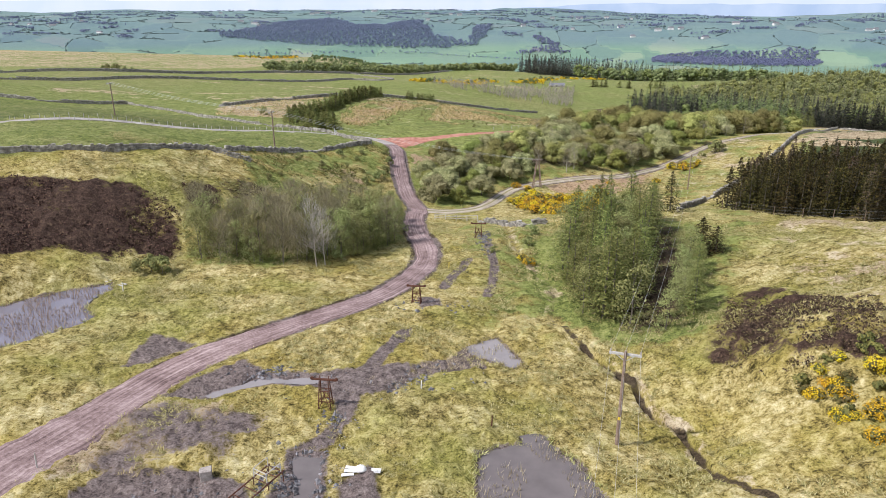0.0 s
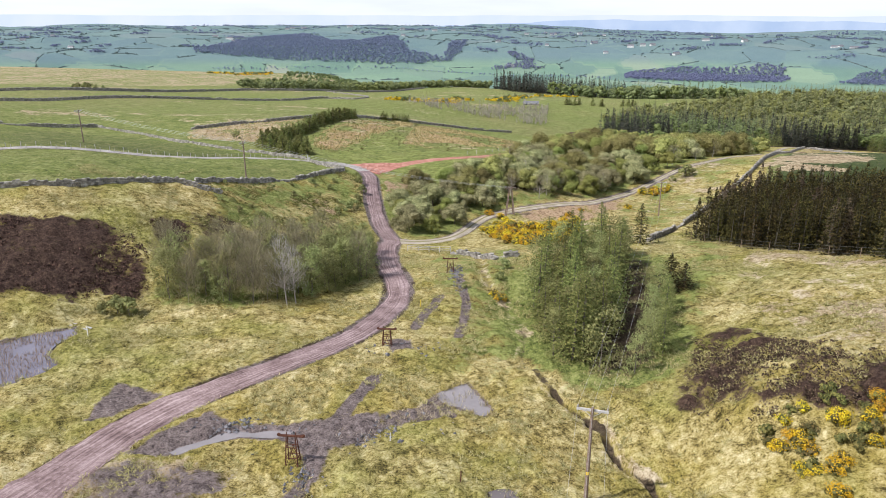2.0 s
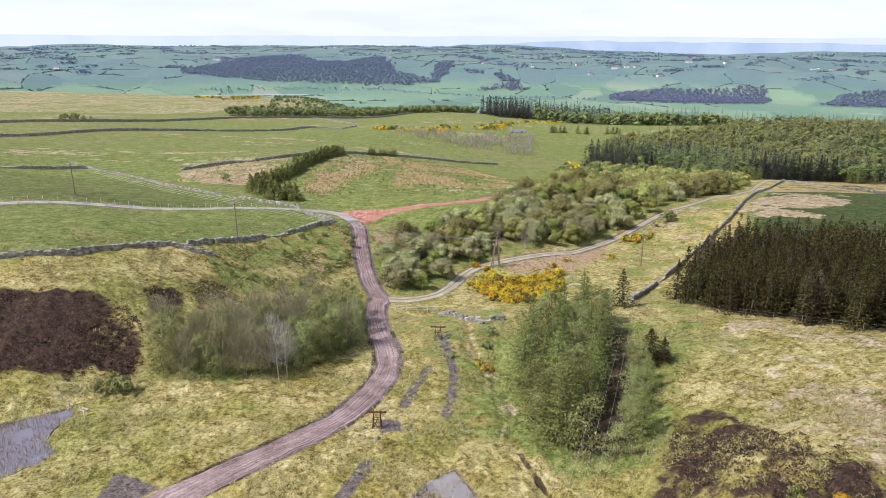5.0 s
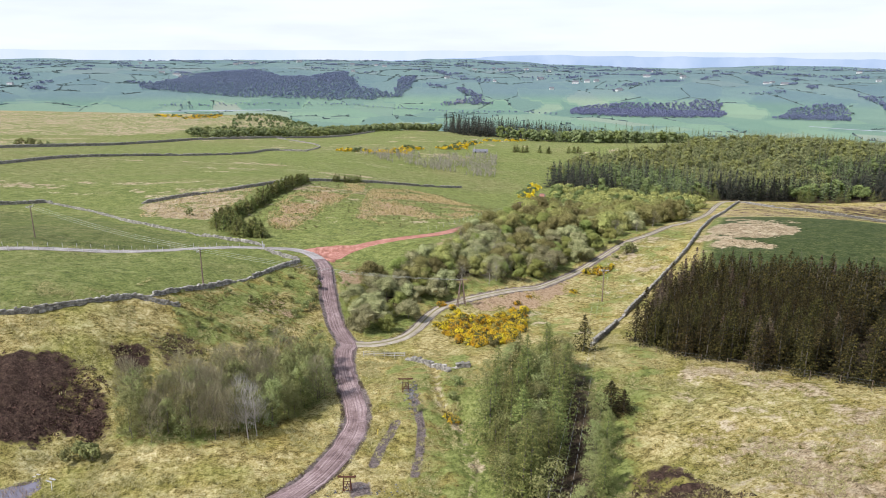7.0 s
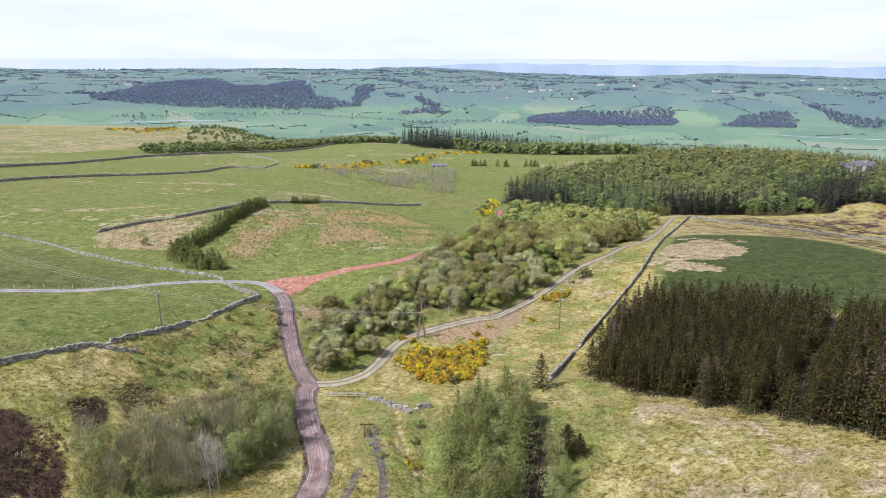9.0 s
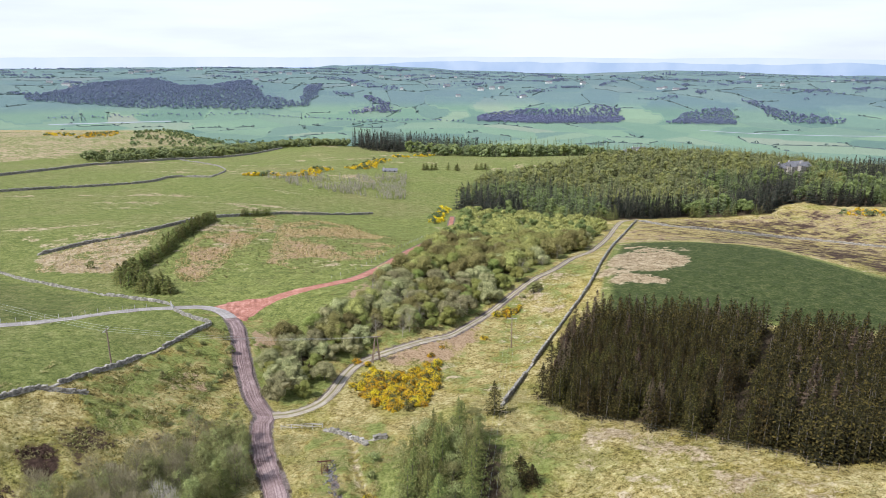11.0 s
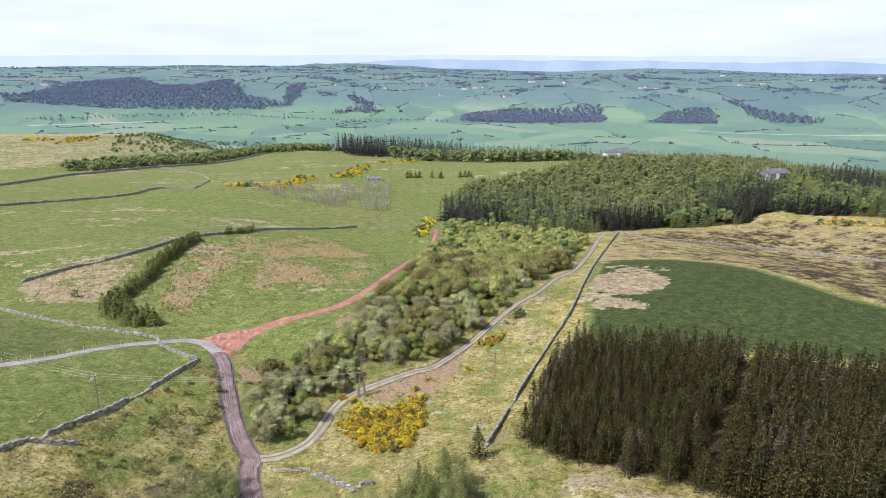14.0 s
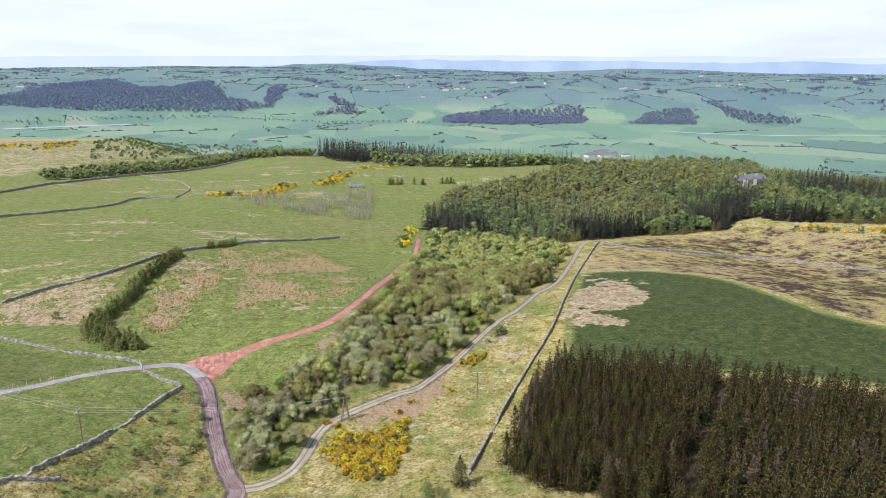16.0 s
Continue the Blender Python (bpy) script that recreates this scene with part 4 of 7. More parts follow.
    sel = (far > 1000)
    d1 = np.full(sel.sum(), 1e12)
    pv = np.zeros(sel.sum())
    for sx, sy, val in SEEDS:
        d = (x[sel] - sx) ** 2 + ((y[sel] - sy) * 0.8) ** 2
        closer = d < d1
        d1[closer], pv[closer] = d[closer], val
    parcel[sel] = pv
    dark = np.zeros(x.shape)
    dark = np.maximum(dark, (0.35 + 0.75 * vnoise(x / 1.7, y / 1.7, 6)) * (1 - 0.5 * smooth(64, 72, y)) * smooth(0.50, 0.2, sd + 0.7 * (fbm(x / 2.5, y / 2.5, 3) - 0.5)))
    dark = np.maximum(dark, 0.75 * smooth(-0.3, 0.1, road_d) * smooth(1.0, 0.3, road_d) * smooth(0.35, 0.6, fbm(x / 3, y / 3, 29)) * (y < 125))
    # valley wood floor: brown litter, kept dark to paint shade between the crowns
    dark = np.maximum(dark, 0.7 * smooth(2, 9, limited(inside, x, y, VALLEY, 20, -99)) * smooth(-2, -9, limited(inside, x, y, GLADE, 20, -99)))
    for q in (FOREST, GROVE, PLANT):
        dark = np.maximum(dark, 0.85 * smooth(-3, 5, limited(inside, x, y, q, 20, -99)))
    idx = np.arange(nb * nr).reshape(nr, nb)
    nxt = np.roll(idx, -1, axis=1)
    quads = np.stack([idx[:-1], nxt[:-1], nxt[1:], idx[1:]], -1).reshape(-1, 4)[:, ::-1]
    me = bpy.data.meshes.new("ground")
    me.vertices.add(nb * nr)
    me.vertices.foreach_set("co", np.stack([x, y, z], -1).astype(np.float32).ravel())
    me.loops.add(quads.size)
    me.loops.foreach_set("vertex_index", quads.astype(np.int32).ravel())
    me.polygons.add(len(quads))
    me.polygons.foreach_set("loop_start", np.arange(0, quads.size, 4, dtype=np.int32))
    me.polygons.foreach_set("use_smooth", np.ones(len(quads), bool))
    me.update(calc_edges=True)
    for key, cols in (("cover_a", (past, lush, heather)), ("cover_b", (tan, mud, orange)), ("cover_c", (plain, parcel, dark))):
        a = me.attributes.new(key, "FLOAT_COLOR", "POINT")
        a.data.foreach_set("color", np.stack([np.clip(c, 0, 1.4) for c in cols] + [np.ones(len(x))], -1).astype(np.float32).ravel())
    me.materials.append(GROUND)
    return tagged(new("ground", me), label="rough moor grass, pasture and valley fields in one sheet", category="ground", kind="structure")


SEEDS = []
for _ in range(700):
    b, r = radians(rng.uniform(-42, 58)), 1000 + 3600 * rng.uniform() ** 0.8
    SEEDS.append((r * math.sin(b), r * math.cos(b), rng.uniform()))
build_ground()


def build_road(line, half, mat, name, label, ends=(1.0, 1.0), lift=0.05, wheel=0.05):
    pts, run = spline(line, 0.8)
    k = np.linspace(-1, 1, 11)
    tan_ = np.gradient(pts, axis=0)
    tan_ /= np.linalg.norm(tan_, axis=1)[:, None]
    nor = np.stack([tan_[:, 1], -tan_[:, 0]], -1)
    wide = half * np.interp(run, np.linspace(0, run[-1], len(ends)), ends) * (1 + 0.22 * (vnoise(run / 4, run * 0, 77) - 0.5))
    edge = [wide * (1 + 0.30 * (fbm(run / 3.0, run * 0 + 5 * q, 78) - 0.5) + 0.16 * (vnoise(run / 0.9, run * 0 + q, 79) - 0.5)) for q in (0, 1)]
    reach = np.where(k[None, :] < 0, -edge[0][:, None], edge[1][:, None]) * np.abs(k)[None, :]
    x = pts[:, :1] + nor[:, :1] * reach
    y = pts[:, 1:] + nor[:, 1:] * reach
    zc = height(pts[:, 0], pts[:, 1])
    z = 0.55 * height(x, y) + 0.45 * zc[:, None] + lift
    z = z - wheel * np.exp(-((np.abs(k) - 0.5) / 0.16) ** 2) - 0.16 * (np.abs(k) > 0.95) + 0.03 * (vnoise(x * 1.3, y * 1.3, 9) - 0.5)
    n, c = x.shape
    idx = np.arange(n * c).reshape(n, c)
    quads = np.stack([idx[:-1, :-1], idx[:-1, 1:], idx[1:, 1:], idx[1:, :-1]], -1).reshape(-1, 4)
    ob = mesh_ob(name, np.stack([x, y, z], -1).reshape(-1, 3), quads, mat, smooth_shade=True)
    a = ob.data.attributes.new("across", "FLOAT_COLOR", "POINT")
    across = np.stack([np.broadcast_to(k, x.shape), np.broadcast_to(run[:, None] / 1000, x.shape), 0 * x, 0 * x + 1], -1)
    a.data.foreach_set("color", across.astype(np.float32).ravel())
    return tagged(ob, label=label, category="road", kind="structure")


build_road(ROAD, 1.9, ROAD_EARTH, "road", "red-brown dirt road with wheel ruts", (1.75, 1.5, 1.0, 0.85, 0.95, 1.0, 0.95, 0.9, 0.95))
build_road(LANE, 1.45, LANE_STONE, "lane", "grey stone farm lane between the fields", (1.2, 1.0, 0.9, 0.9), 0.09)
build_road(SIDETRACK, 1.12, PALE_TRACK, "side_track", "pale grey side track along the wood's edge", (1.2, 0.95, 0.65, 0.6, 0.75, 0.85, 0.85), 0.07)
build_road(REDTRACK, 1.5, RED_EARTH, "red_track", "bright red earth track beside the field", (1.9, 1.2, 1.0, 1.0, 0.9, 0.9, 0.9), 0.12)


def build_fan():
    """Red earth spread where the red track leaves the road."""
    g = np.array([(x, y) for x in np.arange(-24, 4, 0.5) for y in np.arange(176, 206, 0.5)])
    d = inside(g[:, 0], g[:, 1], REDFAN) + 1.2 * (fbm(g[:, 0] / 2, g[:, 1] / 2, 4) - 0.5)
    z = height(g[:, 0], g[:, 1]) + 0.02 + 0.10 * smooth(-0.8, 0.8, d) - 0.5 * smooth(-0.2, -1.2, d)
    ny = len(np.arange(176, 206, 0.5))
    idx = np.arange(len(g)).reshape(-1, ny)
    q = np.stack([idx[:-1, :-1], idx[1:, :-1], idx[1:, 1:], idx[:-1, 1:]], -1).reshape(-1, 4)
    q = q[(d[q] > -0.9).any(axis=1)]
    ob = mesh_ob("red_earth_apron", np.column_stack([g, z]), q, RED_EARTH, smooth_shade=True)
    a = ob.data.attributes.new("across", "FLOAT_COLOR", "POINT")
    a.data.foreach_set("color", np.column_stack([g[:, 0] * 0.1, g[:, 1] * 0.004, 0 * z, 0 * z + 1]).astype(np.float32).ravel())
    tagged(ob, label="apron of loose red earth at the track's mouth", category="road", kind="structure")


build_fan()


def build_pond(poly, level, label, mat):
    c = [Vector((sum(q[0] for q in poly) / len(poly), sum(q[1] for q in poly) / len(poly)))]
    pts, _ = spline(poly + poly[:1], 0.8)
    v = [(c[0].x, c[0].y, level - 0.06)] + [(c[0].x + 1.06 * (p[0] - c[0].x), c[0].y + 1.06 * (p[1] - c[0].y), level - 0.06) for p in pts]
    f = [(0, k, k + 1) for k in range(1, len(v) - 1)]
    tagged(mesh_ob("pond", v, f, mat), label=label, category="water", kind="structure")


for q, level, mat, label in zip(PONDS, POND_LEVEL, (WATER, MUDDY_WATER, BROWN_WATER, MUDDY_WATER, BROWN_WATER), ("dark reedy pond beside the heather", "shallow grey pond in the grass", "muddy brown pool with dead reeds", "shallow puddle beside the dirt road", "grey pool under the rusty gantry")):
    build_pond(q, level, label, mat)


# ---- river and far water ----
def build_ribbon(line, half, name, label):
    line = [(x * min(1, 2400 / math.hypot(x, y)), y * min(1, 2400 / math.hypot(x, y))) for x, y in line]
    pts, _ = spline(line, 20)
    tan_ = np.gradient(pts, axis=0)
    tan_ /= np.linalg.norm(tan_, axis=1)[:, None]
    nor = np.stack([tan_[:, 1], -tan_[:, 0]], -1)
    a, b = pts - nor * half, pts + nor * half
    z = np.maximum(land(a[:, 0], a[:, 1]), land(b[:, 0], b[:, 1])) + 0.7
    n = len(pts)
    v = np.concatenate([np.column_stack([a, z]), np.column_stack([b, z])])
    f = [(k, k + n, k + n + 1, k + 1) for k in range(n - 1)]
    tagged(mesh_ob(name, v, f, RIVER), label=label, category="river", kind="structure")


build_ribbon(RIVER_A, 15, "river", "pale river reach on the valley floor")
build_ribbon(RIVER_B, 7, "river", "long pale river bend on the valley floor")


def backdrop():
    """Sea, coast and far blue hills as self-lit strips with painted haze, close to the edge of sight."""
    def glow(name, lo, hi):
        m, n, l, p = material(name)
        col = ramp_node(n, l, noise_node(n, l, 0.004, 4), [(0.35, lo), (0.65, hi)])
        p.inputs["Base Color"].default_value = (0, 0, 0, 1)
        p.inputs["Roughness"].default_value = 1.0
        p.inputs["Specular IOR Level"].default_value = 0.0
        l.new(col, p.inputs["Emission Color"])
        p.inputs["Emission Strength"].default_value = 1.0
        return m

    def strip(name, r, low, top, mat, label, lo=-75, hi=95):
        b = np.radians(np.arange(lo, hi + 0.1, 0.25))
        n = len(b)
        t = top(np.degrees(b))
        v = np.concatenate([np.column_stack([r * np.sin(b), r * np.cos(b), 0 * b + low]), np.column_stack([r * np.sin(b), r * np.cos(b), t])])
        f = [(k, k + 1, k + n + 1, k + n) for k in range(n - 1)]
        tagged(mesh_ob(name, v, f, mat), label=label, category="backdrop", kind="structure")

    strip("backdrop_sea", 4740, -90, lambda b: 14 + 0 * b, glow("self_lit_hazy_sea", (0.70, 0.77, 0.86), (0.90, 0.94, 0.98)), "bright hazy sea in the distance")
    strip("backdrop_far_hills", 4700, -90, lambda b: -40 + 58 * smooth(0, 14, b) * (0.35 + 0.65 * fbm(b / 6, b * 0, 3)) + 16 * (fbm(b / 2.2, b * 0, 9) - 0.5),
          glow("self_lit_hazy_hills", (0.50, 0.63, 0.82), (0.64, 0.75, 0.90)), "far blue hills beyond the valley", -2, 95)
    strip("backdrop_low_coast", 4720, -90, lambda b: 20 + 16 * fbm(b / 5, b * 0 + 2, 6), glow("self_lit_hazy_coast", (0.76, 0.85, 0.95), (0.84, 0.90, 0.97)), "faint pale coast across the sea", -75, 95)


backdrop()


# ---- dry-stone walls ----
def stone_wall(line, high, thick, label, stone=0.55, name="stone_wall", ragged=0.2):
    pts, run = spline(line, stone)
    verts, faces = [], []
    courses = max(2, round(high / 0.32))
    zs = height(pts[:, 0], pts[:, 1])
    r = random.Random(int(1000 * abs(line[0][0])))
    for k in range(len(pts) - 1):
        a, b = Vector(pts[k]), Vector(pts[k + 1])
        d = (b - a).normalized()
        nrm = Vector((d.y, -d.x))
        gap = vnoise(run[k] / 6.0, 0.0, 12)
        top_courses = courses if gap > 0.16 else max(1, courses - 2)
        for c in range(top_courses):
            shift = 0.5 * stone * (c % 2)
            w = thick * (1 - 0.25 * c / courses)
            h0, h1 = c * high / courses - (0.3 if c == 0 else 0), (c + 1) * high / courses - 0.02
            if c == top_courses - 1:
                h1 += r.uniform(-ragged, ragged)
            base = len(verts)
            for u in (0.01, 0.97):
                for s in (-0.5, 0.5):
                    for h in (h0, h1):
                        q = a + d * (stone * u + shift) + nrm * (w * s + r.uniform(-0.09, 0.09))
                        verts.append((q.x + r.uniform(-0.03, 0.03), q.y + r.uniform(-0.03, 0.03), zs[k] + h + r.uniform(-0.03, 0.03)))
            for f in ((0, 1, 3, 2), (4, 6, 7, 5), (0, 4, 5, 1), (2, 3, 7, 6), (0, 2, 6, 4), (1, 5, 7, 3)):
                faces.append([base + i for i in f])
    tagged(mesh_ob(name, verts, faces, STONE), label=label, category="wall", kind="structure")


stone_wall(WALL_A, 1.0, 0.55, "weathered dry-stone field wall with a fallen end")
stone_wall(WALL_B, 1.0, 0.55, "dark dry-stone wall above the grassy bank")
stone_wall(WALL_C, 0.8, 0.5, "pale dry-stone wall running up from the gate", 0.7)
stone_wall(WALL_D, 1.2, 0.8, "long dry-stone wall between pasture and rushes", 0.8)
stone_wall(WALL_E, 1.1, 0.55, "pale dry-stone march wall beside the plantation", 0.6)
stone_wall(WALL_F, 1.5, 1.0, "dark dry-stone wall across the far pasture", 1.4)
stone_wall(WALL_G, 1.8, 1.2, "dark dry-stone wall by the far wood", 1.8)
stone_wall(WALL_H, 1.2, 1.0, "dark broken dyke across the moor", 1.2)
stone_wall(WALL_I, 1.3, 0.8, "dark dry-stone wall at the top of the green field", 1.0)
stone_wall(WALL_J, 1.1, 0.8, "pale low dyke down the far pasture", 1.6)
stone_wall(RAILWALL, 0.9, 0.7, "tumbled low stone dyke beside the stream", 0.5, ragged=0.3)
stone_wall([(13.5, 112), (15.5, 112.5), (17.5, 112.2)], 1.0, 0.8, "short pale stone dyke end in the grass", 0.5)


# ---- plants: prototypes ----
def quads_mesh(name, centres, normals, size, mat, aspect=1.0, rnd=None):
    """Many small leaf blades: two-triangle rhombs about the centres."""
    n = len(centres)
    c, nm = np.asarray(centres, float), np.asarray(normals, float)
    nm = nm / (np.linalg.norm(nm, axis=1)[:, None] + 1e-9)
    ref = rnd.normal(size=(n, 3))
    u = np.cross(nm, ref)
    u /= np.linalg.norm(u, axis=1)[:, None] + 1e-9
    v = np.cross(nm, u)
    s = np.asarray(size).reshape(-1, 1) * np.ones((n, 1))
    verts = np.stack([c - u * s, c + v * s * aspect + nm * s * 0.15, c + u * s, c - v * s * aspect + nm * s * 0.15], 1).reshape(-1, 3)
    faces = np.arange(4 * n).reshape(n, 4)
    return verts, faces


def mesh_data(name, verts, faces, mat):
    me = bpy.data.meshes.new(name)
    me.from_pydata(np.asarray(verts).tolist(), [], np.asarray(faces).tolist() if not isinstance(faces, list) else faces)
    me.materials.append(mat)
    me.update()
    return me


def trunk_bm(h, r, limbs, rnd, lean=0.03, reach=0.35, start=0.25):
    bm = bmesh.new()
    p, q = Vector((0, 0, -0.3)), None
    steps = 4
    axis = [p]
    for k in range(1, steps + 1):
        q = Vector((rnd.normal() * lean * h * k / steps, rnd.normal() * lean * h * k / steps, h * 0.92 * k / steps))
        axis.append(q)
    for k in range(steps):
        bar(bm, axis[k], axis[k + 1], r * (1 - 0.22 * k), r * (1 - 0.22 * (k + 1)), 5)
    ends = []
    for _ in range(limbs):
        u = rnd.uniform(start, 0.85)
        k = min(steps - 1, int(u * steps))
        a = axis[k].lerp(axis[k + 1], u * steps - k)
        ang = rnd.uniform(0, 2 * math.pi)
        ln = h * reach * (1.1 - u) * rnd.uniform(0.7, 1.2)
        b = a + Vector((math.cos(ang) * ln, math.sin(ang) * ln, ln * rnd.uniform(0.5, 1.1)))
        bar(bm, a, b, r * 0.4 * (1.1 - u), r * 0.1, 4)
        ends.append(b)
    return bm, ends


def broad_crown(h, w, n, leaf, rnd, base=0.2, lumps=9, hollow=0.55, lump=(0.12, 0.24), core=0):
    """Leaves in uneven clumps: the outline is ragged, with gaps."""
    cs = []
    for _ in range(lumps):
        a, u = rnd.uniform(0, 2 * math.pi), rnd.uniform(0, 1) ** 0.8
        rr = w * 0.5 * math.sin(math.pi * (0.22 + 0.66 * u)) * rnd.uniform(0.45, 0.88)
        cs.append((rr * math.cos(a), rr * math.sin(a), h * (base + (0.88 - base) * u), w * rnd.uniform(*lump)))
    cs.append((0, 0, h * 0.82, w * 0.2))
    cs.append((0, 0, h * 0.55, w * 0.3))
    pick = rnd.integers(0, len(cs), n)
    d = rnd.normal(size=(n, 3))
    d[:, 2] += 0.25
    d /= np.linalg.norm(d, axis=1)[:, None]
    rad = hollow + (1 - hollow) * rnd.uniform(size=n) ** 0.6
    arr = np.array(cs)[pick]
    c = arr[:, :3] + d * (arr[:, 3] * rad)[:, None] * np.array([1, 1, 0.85])
    v, f = quads_mesh("crown", c, 0.9 * d + 0.18 * rnd.normal(size=(n, 3)) + 0.6 * (c - np.array([0, 0, 0.45 * h])) / (0.5 * w) + np.array([0, 0, 0.2]), leaf * rnd.uniform(0.6, 1.4, n), None, 0.75, rnd)
    if not core:
        return v, f
    bm = bmesh.new()
    bmesh.ops.create_icosphere(bm, subdivisions=core, radius=1.0)
    ball = np.array([q.co[:] for q in bm.verts])
    tri = np.array([[q.index for q in p.verts] for p in bm.faces])
    bm.free()
    f = f.tolist()
    for x, y, z, r in cs:
        f += (tri + len(v)).tolist()
        v = np.concatenate([v, np.array([x, y, z]) + ball * (0.62 * r * np.array([1, 1, 0.85])) * (1 + 0.22 * rnd.normal(size=(len(ball), 1)))])
    return v, f


def twig_crown(h, w, n, rnd, base=0.2):
    """Bare fine twigs: thin slivers pointing up and out."""
    u = rnd.uniform(base, 0.95, n)
    a = rnd.uniform(0, 2 * math.pi, n)
    rr = w * 0.5 * np.sin(np.pi * np.clip(0.15 + 0.8 * u, 0, 1)) * np.sqrt(rnd.uniform(size=n))
    c = np.column_stack([rr * np.cos(a), rr * np.sin(a), h * u])
    d = np.column_stack([np.cos(a) * 0.45, np.sin(a) * 0.45, np.ones(n)]) + 0.25 * rnd.normal(size=(n, 3))
    d /= np.linalg.norm(d, axis=1)[:, None]
    side = np.cross(d, rnd.normal(size=(n, 3)))
    side /= np.linalg.norm(side, axis=1)[:, None]
    ln = h * rnd.uniform(0.06, 0.16, n)[:, None]
    wd = 0.022
    v = np.stack([c - side * wd, c + side * wd, c + d * ln], 1).reshape(-1, 3)
    return v, np.arange(3 * n).reshape(n, 3)


def conifer_crown(h, w, whorls, per, rnd, base=0.08, droop=0.35, blade=0.16, fuzz=2.4, spray=0):
    """Whorls of boughs. spray: needle sprays along each bough; without, the bough is one ridged plate, for trees far off."""
    verts, faces, cs, ns, sz = [], [], [], [], []
    for k in range(whorls):
        u = k / (whorls - 1)
        z = h * (base + (0.97 - base) * u)
        ln = 0.5 * w * (1 - u) ** 0.8 * 1.05 + 0.12
        m = max(4, round(per * (1 - 0.45 * u)))
        for j in range(m):
            a = 2 * math.pi * (j + 0.5 * (k % 2)) / m + rnd.normal() * 0.25
            L = ln * rnd.uniform(0.65, 1.25)
            o = np.array([math.cos(a), math.sin(a), 0])
            s = np.array([-o[1], o[0], 0])
            zz = z + rnd.normal() * 0.25 * h / whorls
            p0 = np.array([0, 0, zz])
            p1 = p0 + o * L * 0.55 + np.array([0, 0, -droop * L * 0.25])
            p2 = p0 + o * L + np.array([0, 0, -droop * L * 0.55 + 0.12 * L])
            if spray:
                for q in range(spray):
                    t = (q + rnd.uniform(0.3, 1.0)) / spray
                    c = p0 * (1 - t) ** 2 + 2 * p1 * t * (1 - t) + p2 * t * t + s * rnd.normal() * 0.13 * L * (1.1 - 0.6 * t)
                    cs.append(c)
                    ns.append(np.array([0, 0, 1.0]) + 0.35 * rnd.normal(size=3) + 0.25 * o)
                    sz.append(blade * rnd.uniform(0.8, 1.5) * (0.7 + 0.3 * L))
                continue
            wd = (0.16 + 0.26 * L) * rnd.uniform(0.7, 1.2)
            b = len(verts)
            verts += [p0, p1 + s * wd + [0, 0, -0.10 * wd], p1 + [0, 0, 0.12], p1 - s * wd + [0, 0, -0.10 * wd], p2]
            faces += [(b, b + 1, b + 2), (b, b + 2, b + 3), (b + 1, b + 4, b + 2), (b + 2, b + 4, b + 3)]
    n = int(whorls * per * fuzz)
    u = rnd.uniform(0, 1, n) ** 1.3
    a = rnd.uniform(0, 2 * math.pi, n)
    rr = (0.5 * w * (1 - u) ** 0.8 * 1.02 + 0.05) * rnd.uniform(0.35, 1.05, n)
    c = np.column_stack([rr * np.cos(a), rr * np.sin(a), h * (base + (0.97 - base) * u) - droop * 0.4 * rr])
    nn = np.column_stack([np.cos(a) * 0.6, np.sin(a) * 0.6, np.ones(n)]) + 0.45 * rnd.normal(size=(n, 3))
    size = blade * rnd.uniform(0.6, 1.5, n)
    if spray:
        c, nn, size = np.concatenate([c, cs]), np.concatenate([nn, ns]), np.concatenate([size, sz])
    nv, nf = quads_mesh("n", c, nn, size, None, 0.45, rnd)
    off = len(verts)
    verts = np.concatenate([np.array(verts).reshape(-1, 3), nv])
    faces = faces + (nf + off).tolist()
    return verts, faces


def tree_kind(name, label, category, make, seed, variants, mat_trunk, mat_crown):
    """Prototype meshes of one kind of tree: a list of (trunk mesh, crown mesh)."""
    out = []
    for k in range(variants):
        rnd = np.random.default_rng(seed + k)
        tb, cv, cf = make(rnd)
        tm = bpy.data.meshes.new("trunk")
        tb.to_mesh(tm)
        tb.free()
        tm.materials.append(mat_trunk)
        out.append((tm, mesh_data("crown", cv, cf, mat_crown)))
    return dict(name=name, label=label, category=category, meshes=out, group="")


def plant_tree(kind, x, y, scale, group, r, sx=1.0, z=None):
    tm, cm = kind["meshes"][r.randrange(len(kind["meshes"]))]
    e = new(kind["name"])
    zz = height1(x, y) if z is None else z
    e.matrix_world = pose(x, y, zz - 0.1, r.uniform(-3, 3), r.uniform(-3, 3), r.uniform(0, 360)) @ Matrix.Diagonal((scale * sx, scale * sx, scale, 1))
    tagged(e, label=kind["label"], category=kind["category"], group=group)
    for nm, me in (("trunk", tm), ("crown", cm)):
        o = new(nm, me)
        o.parent = e


def scatter(poly, spacing, seed, keep=None, jitter=0.42):
    """Places about spacing apart within a polygon."""
    r = random.Random(seed)
    a = np.array(poly)
    out = []
    y = a[:, 1].min()
    row = 0
    while y < a[:, 1].max():
        x = a[:, 0].min() + (spacing / 2 if row % 2 else 0)
        while x < a[:, 0].max():
            out.append((x + r.uniform(-jitter, jitter) * spacing, y + r.uniform(-jitter, jitter) * spacing))
            x += spacing
        y += spacing * 0.9
        row += 1
    out = np.array(out)
    out = out[inside(out[:, 0], out[:, 1], poly) > 0]
    if keep is not None and len(out):
        out = out[keep(out[:, 0], out[:, 1])]
    return out


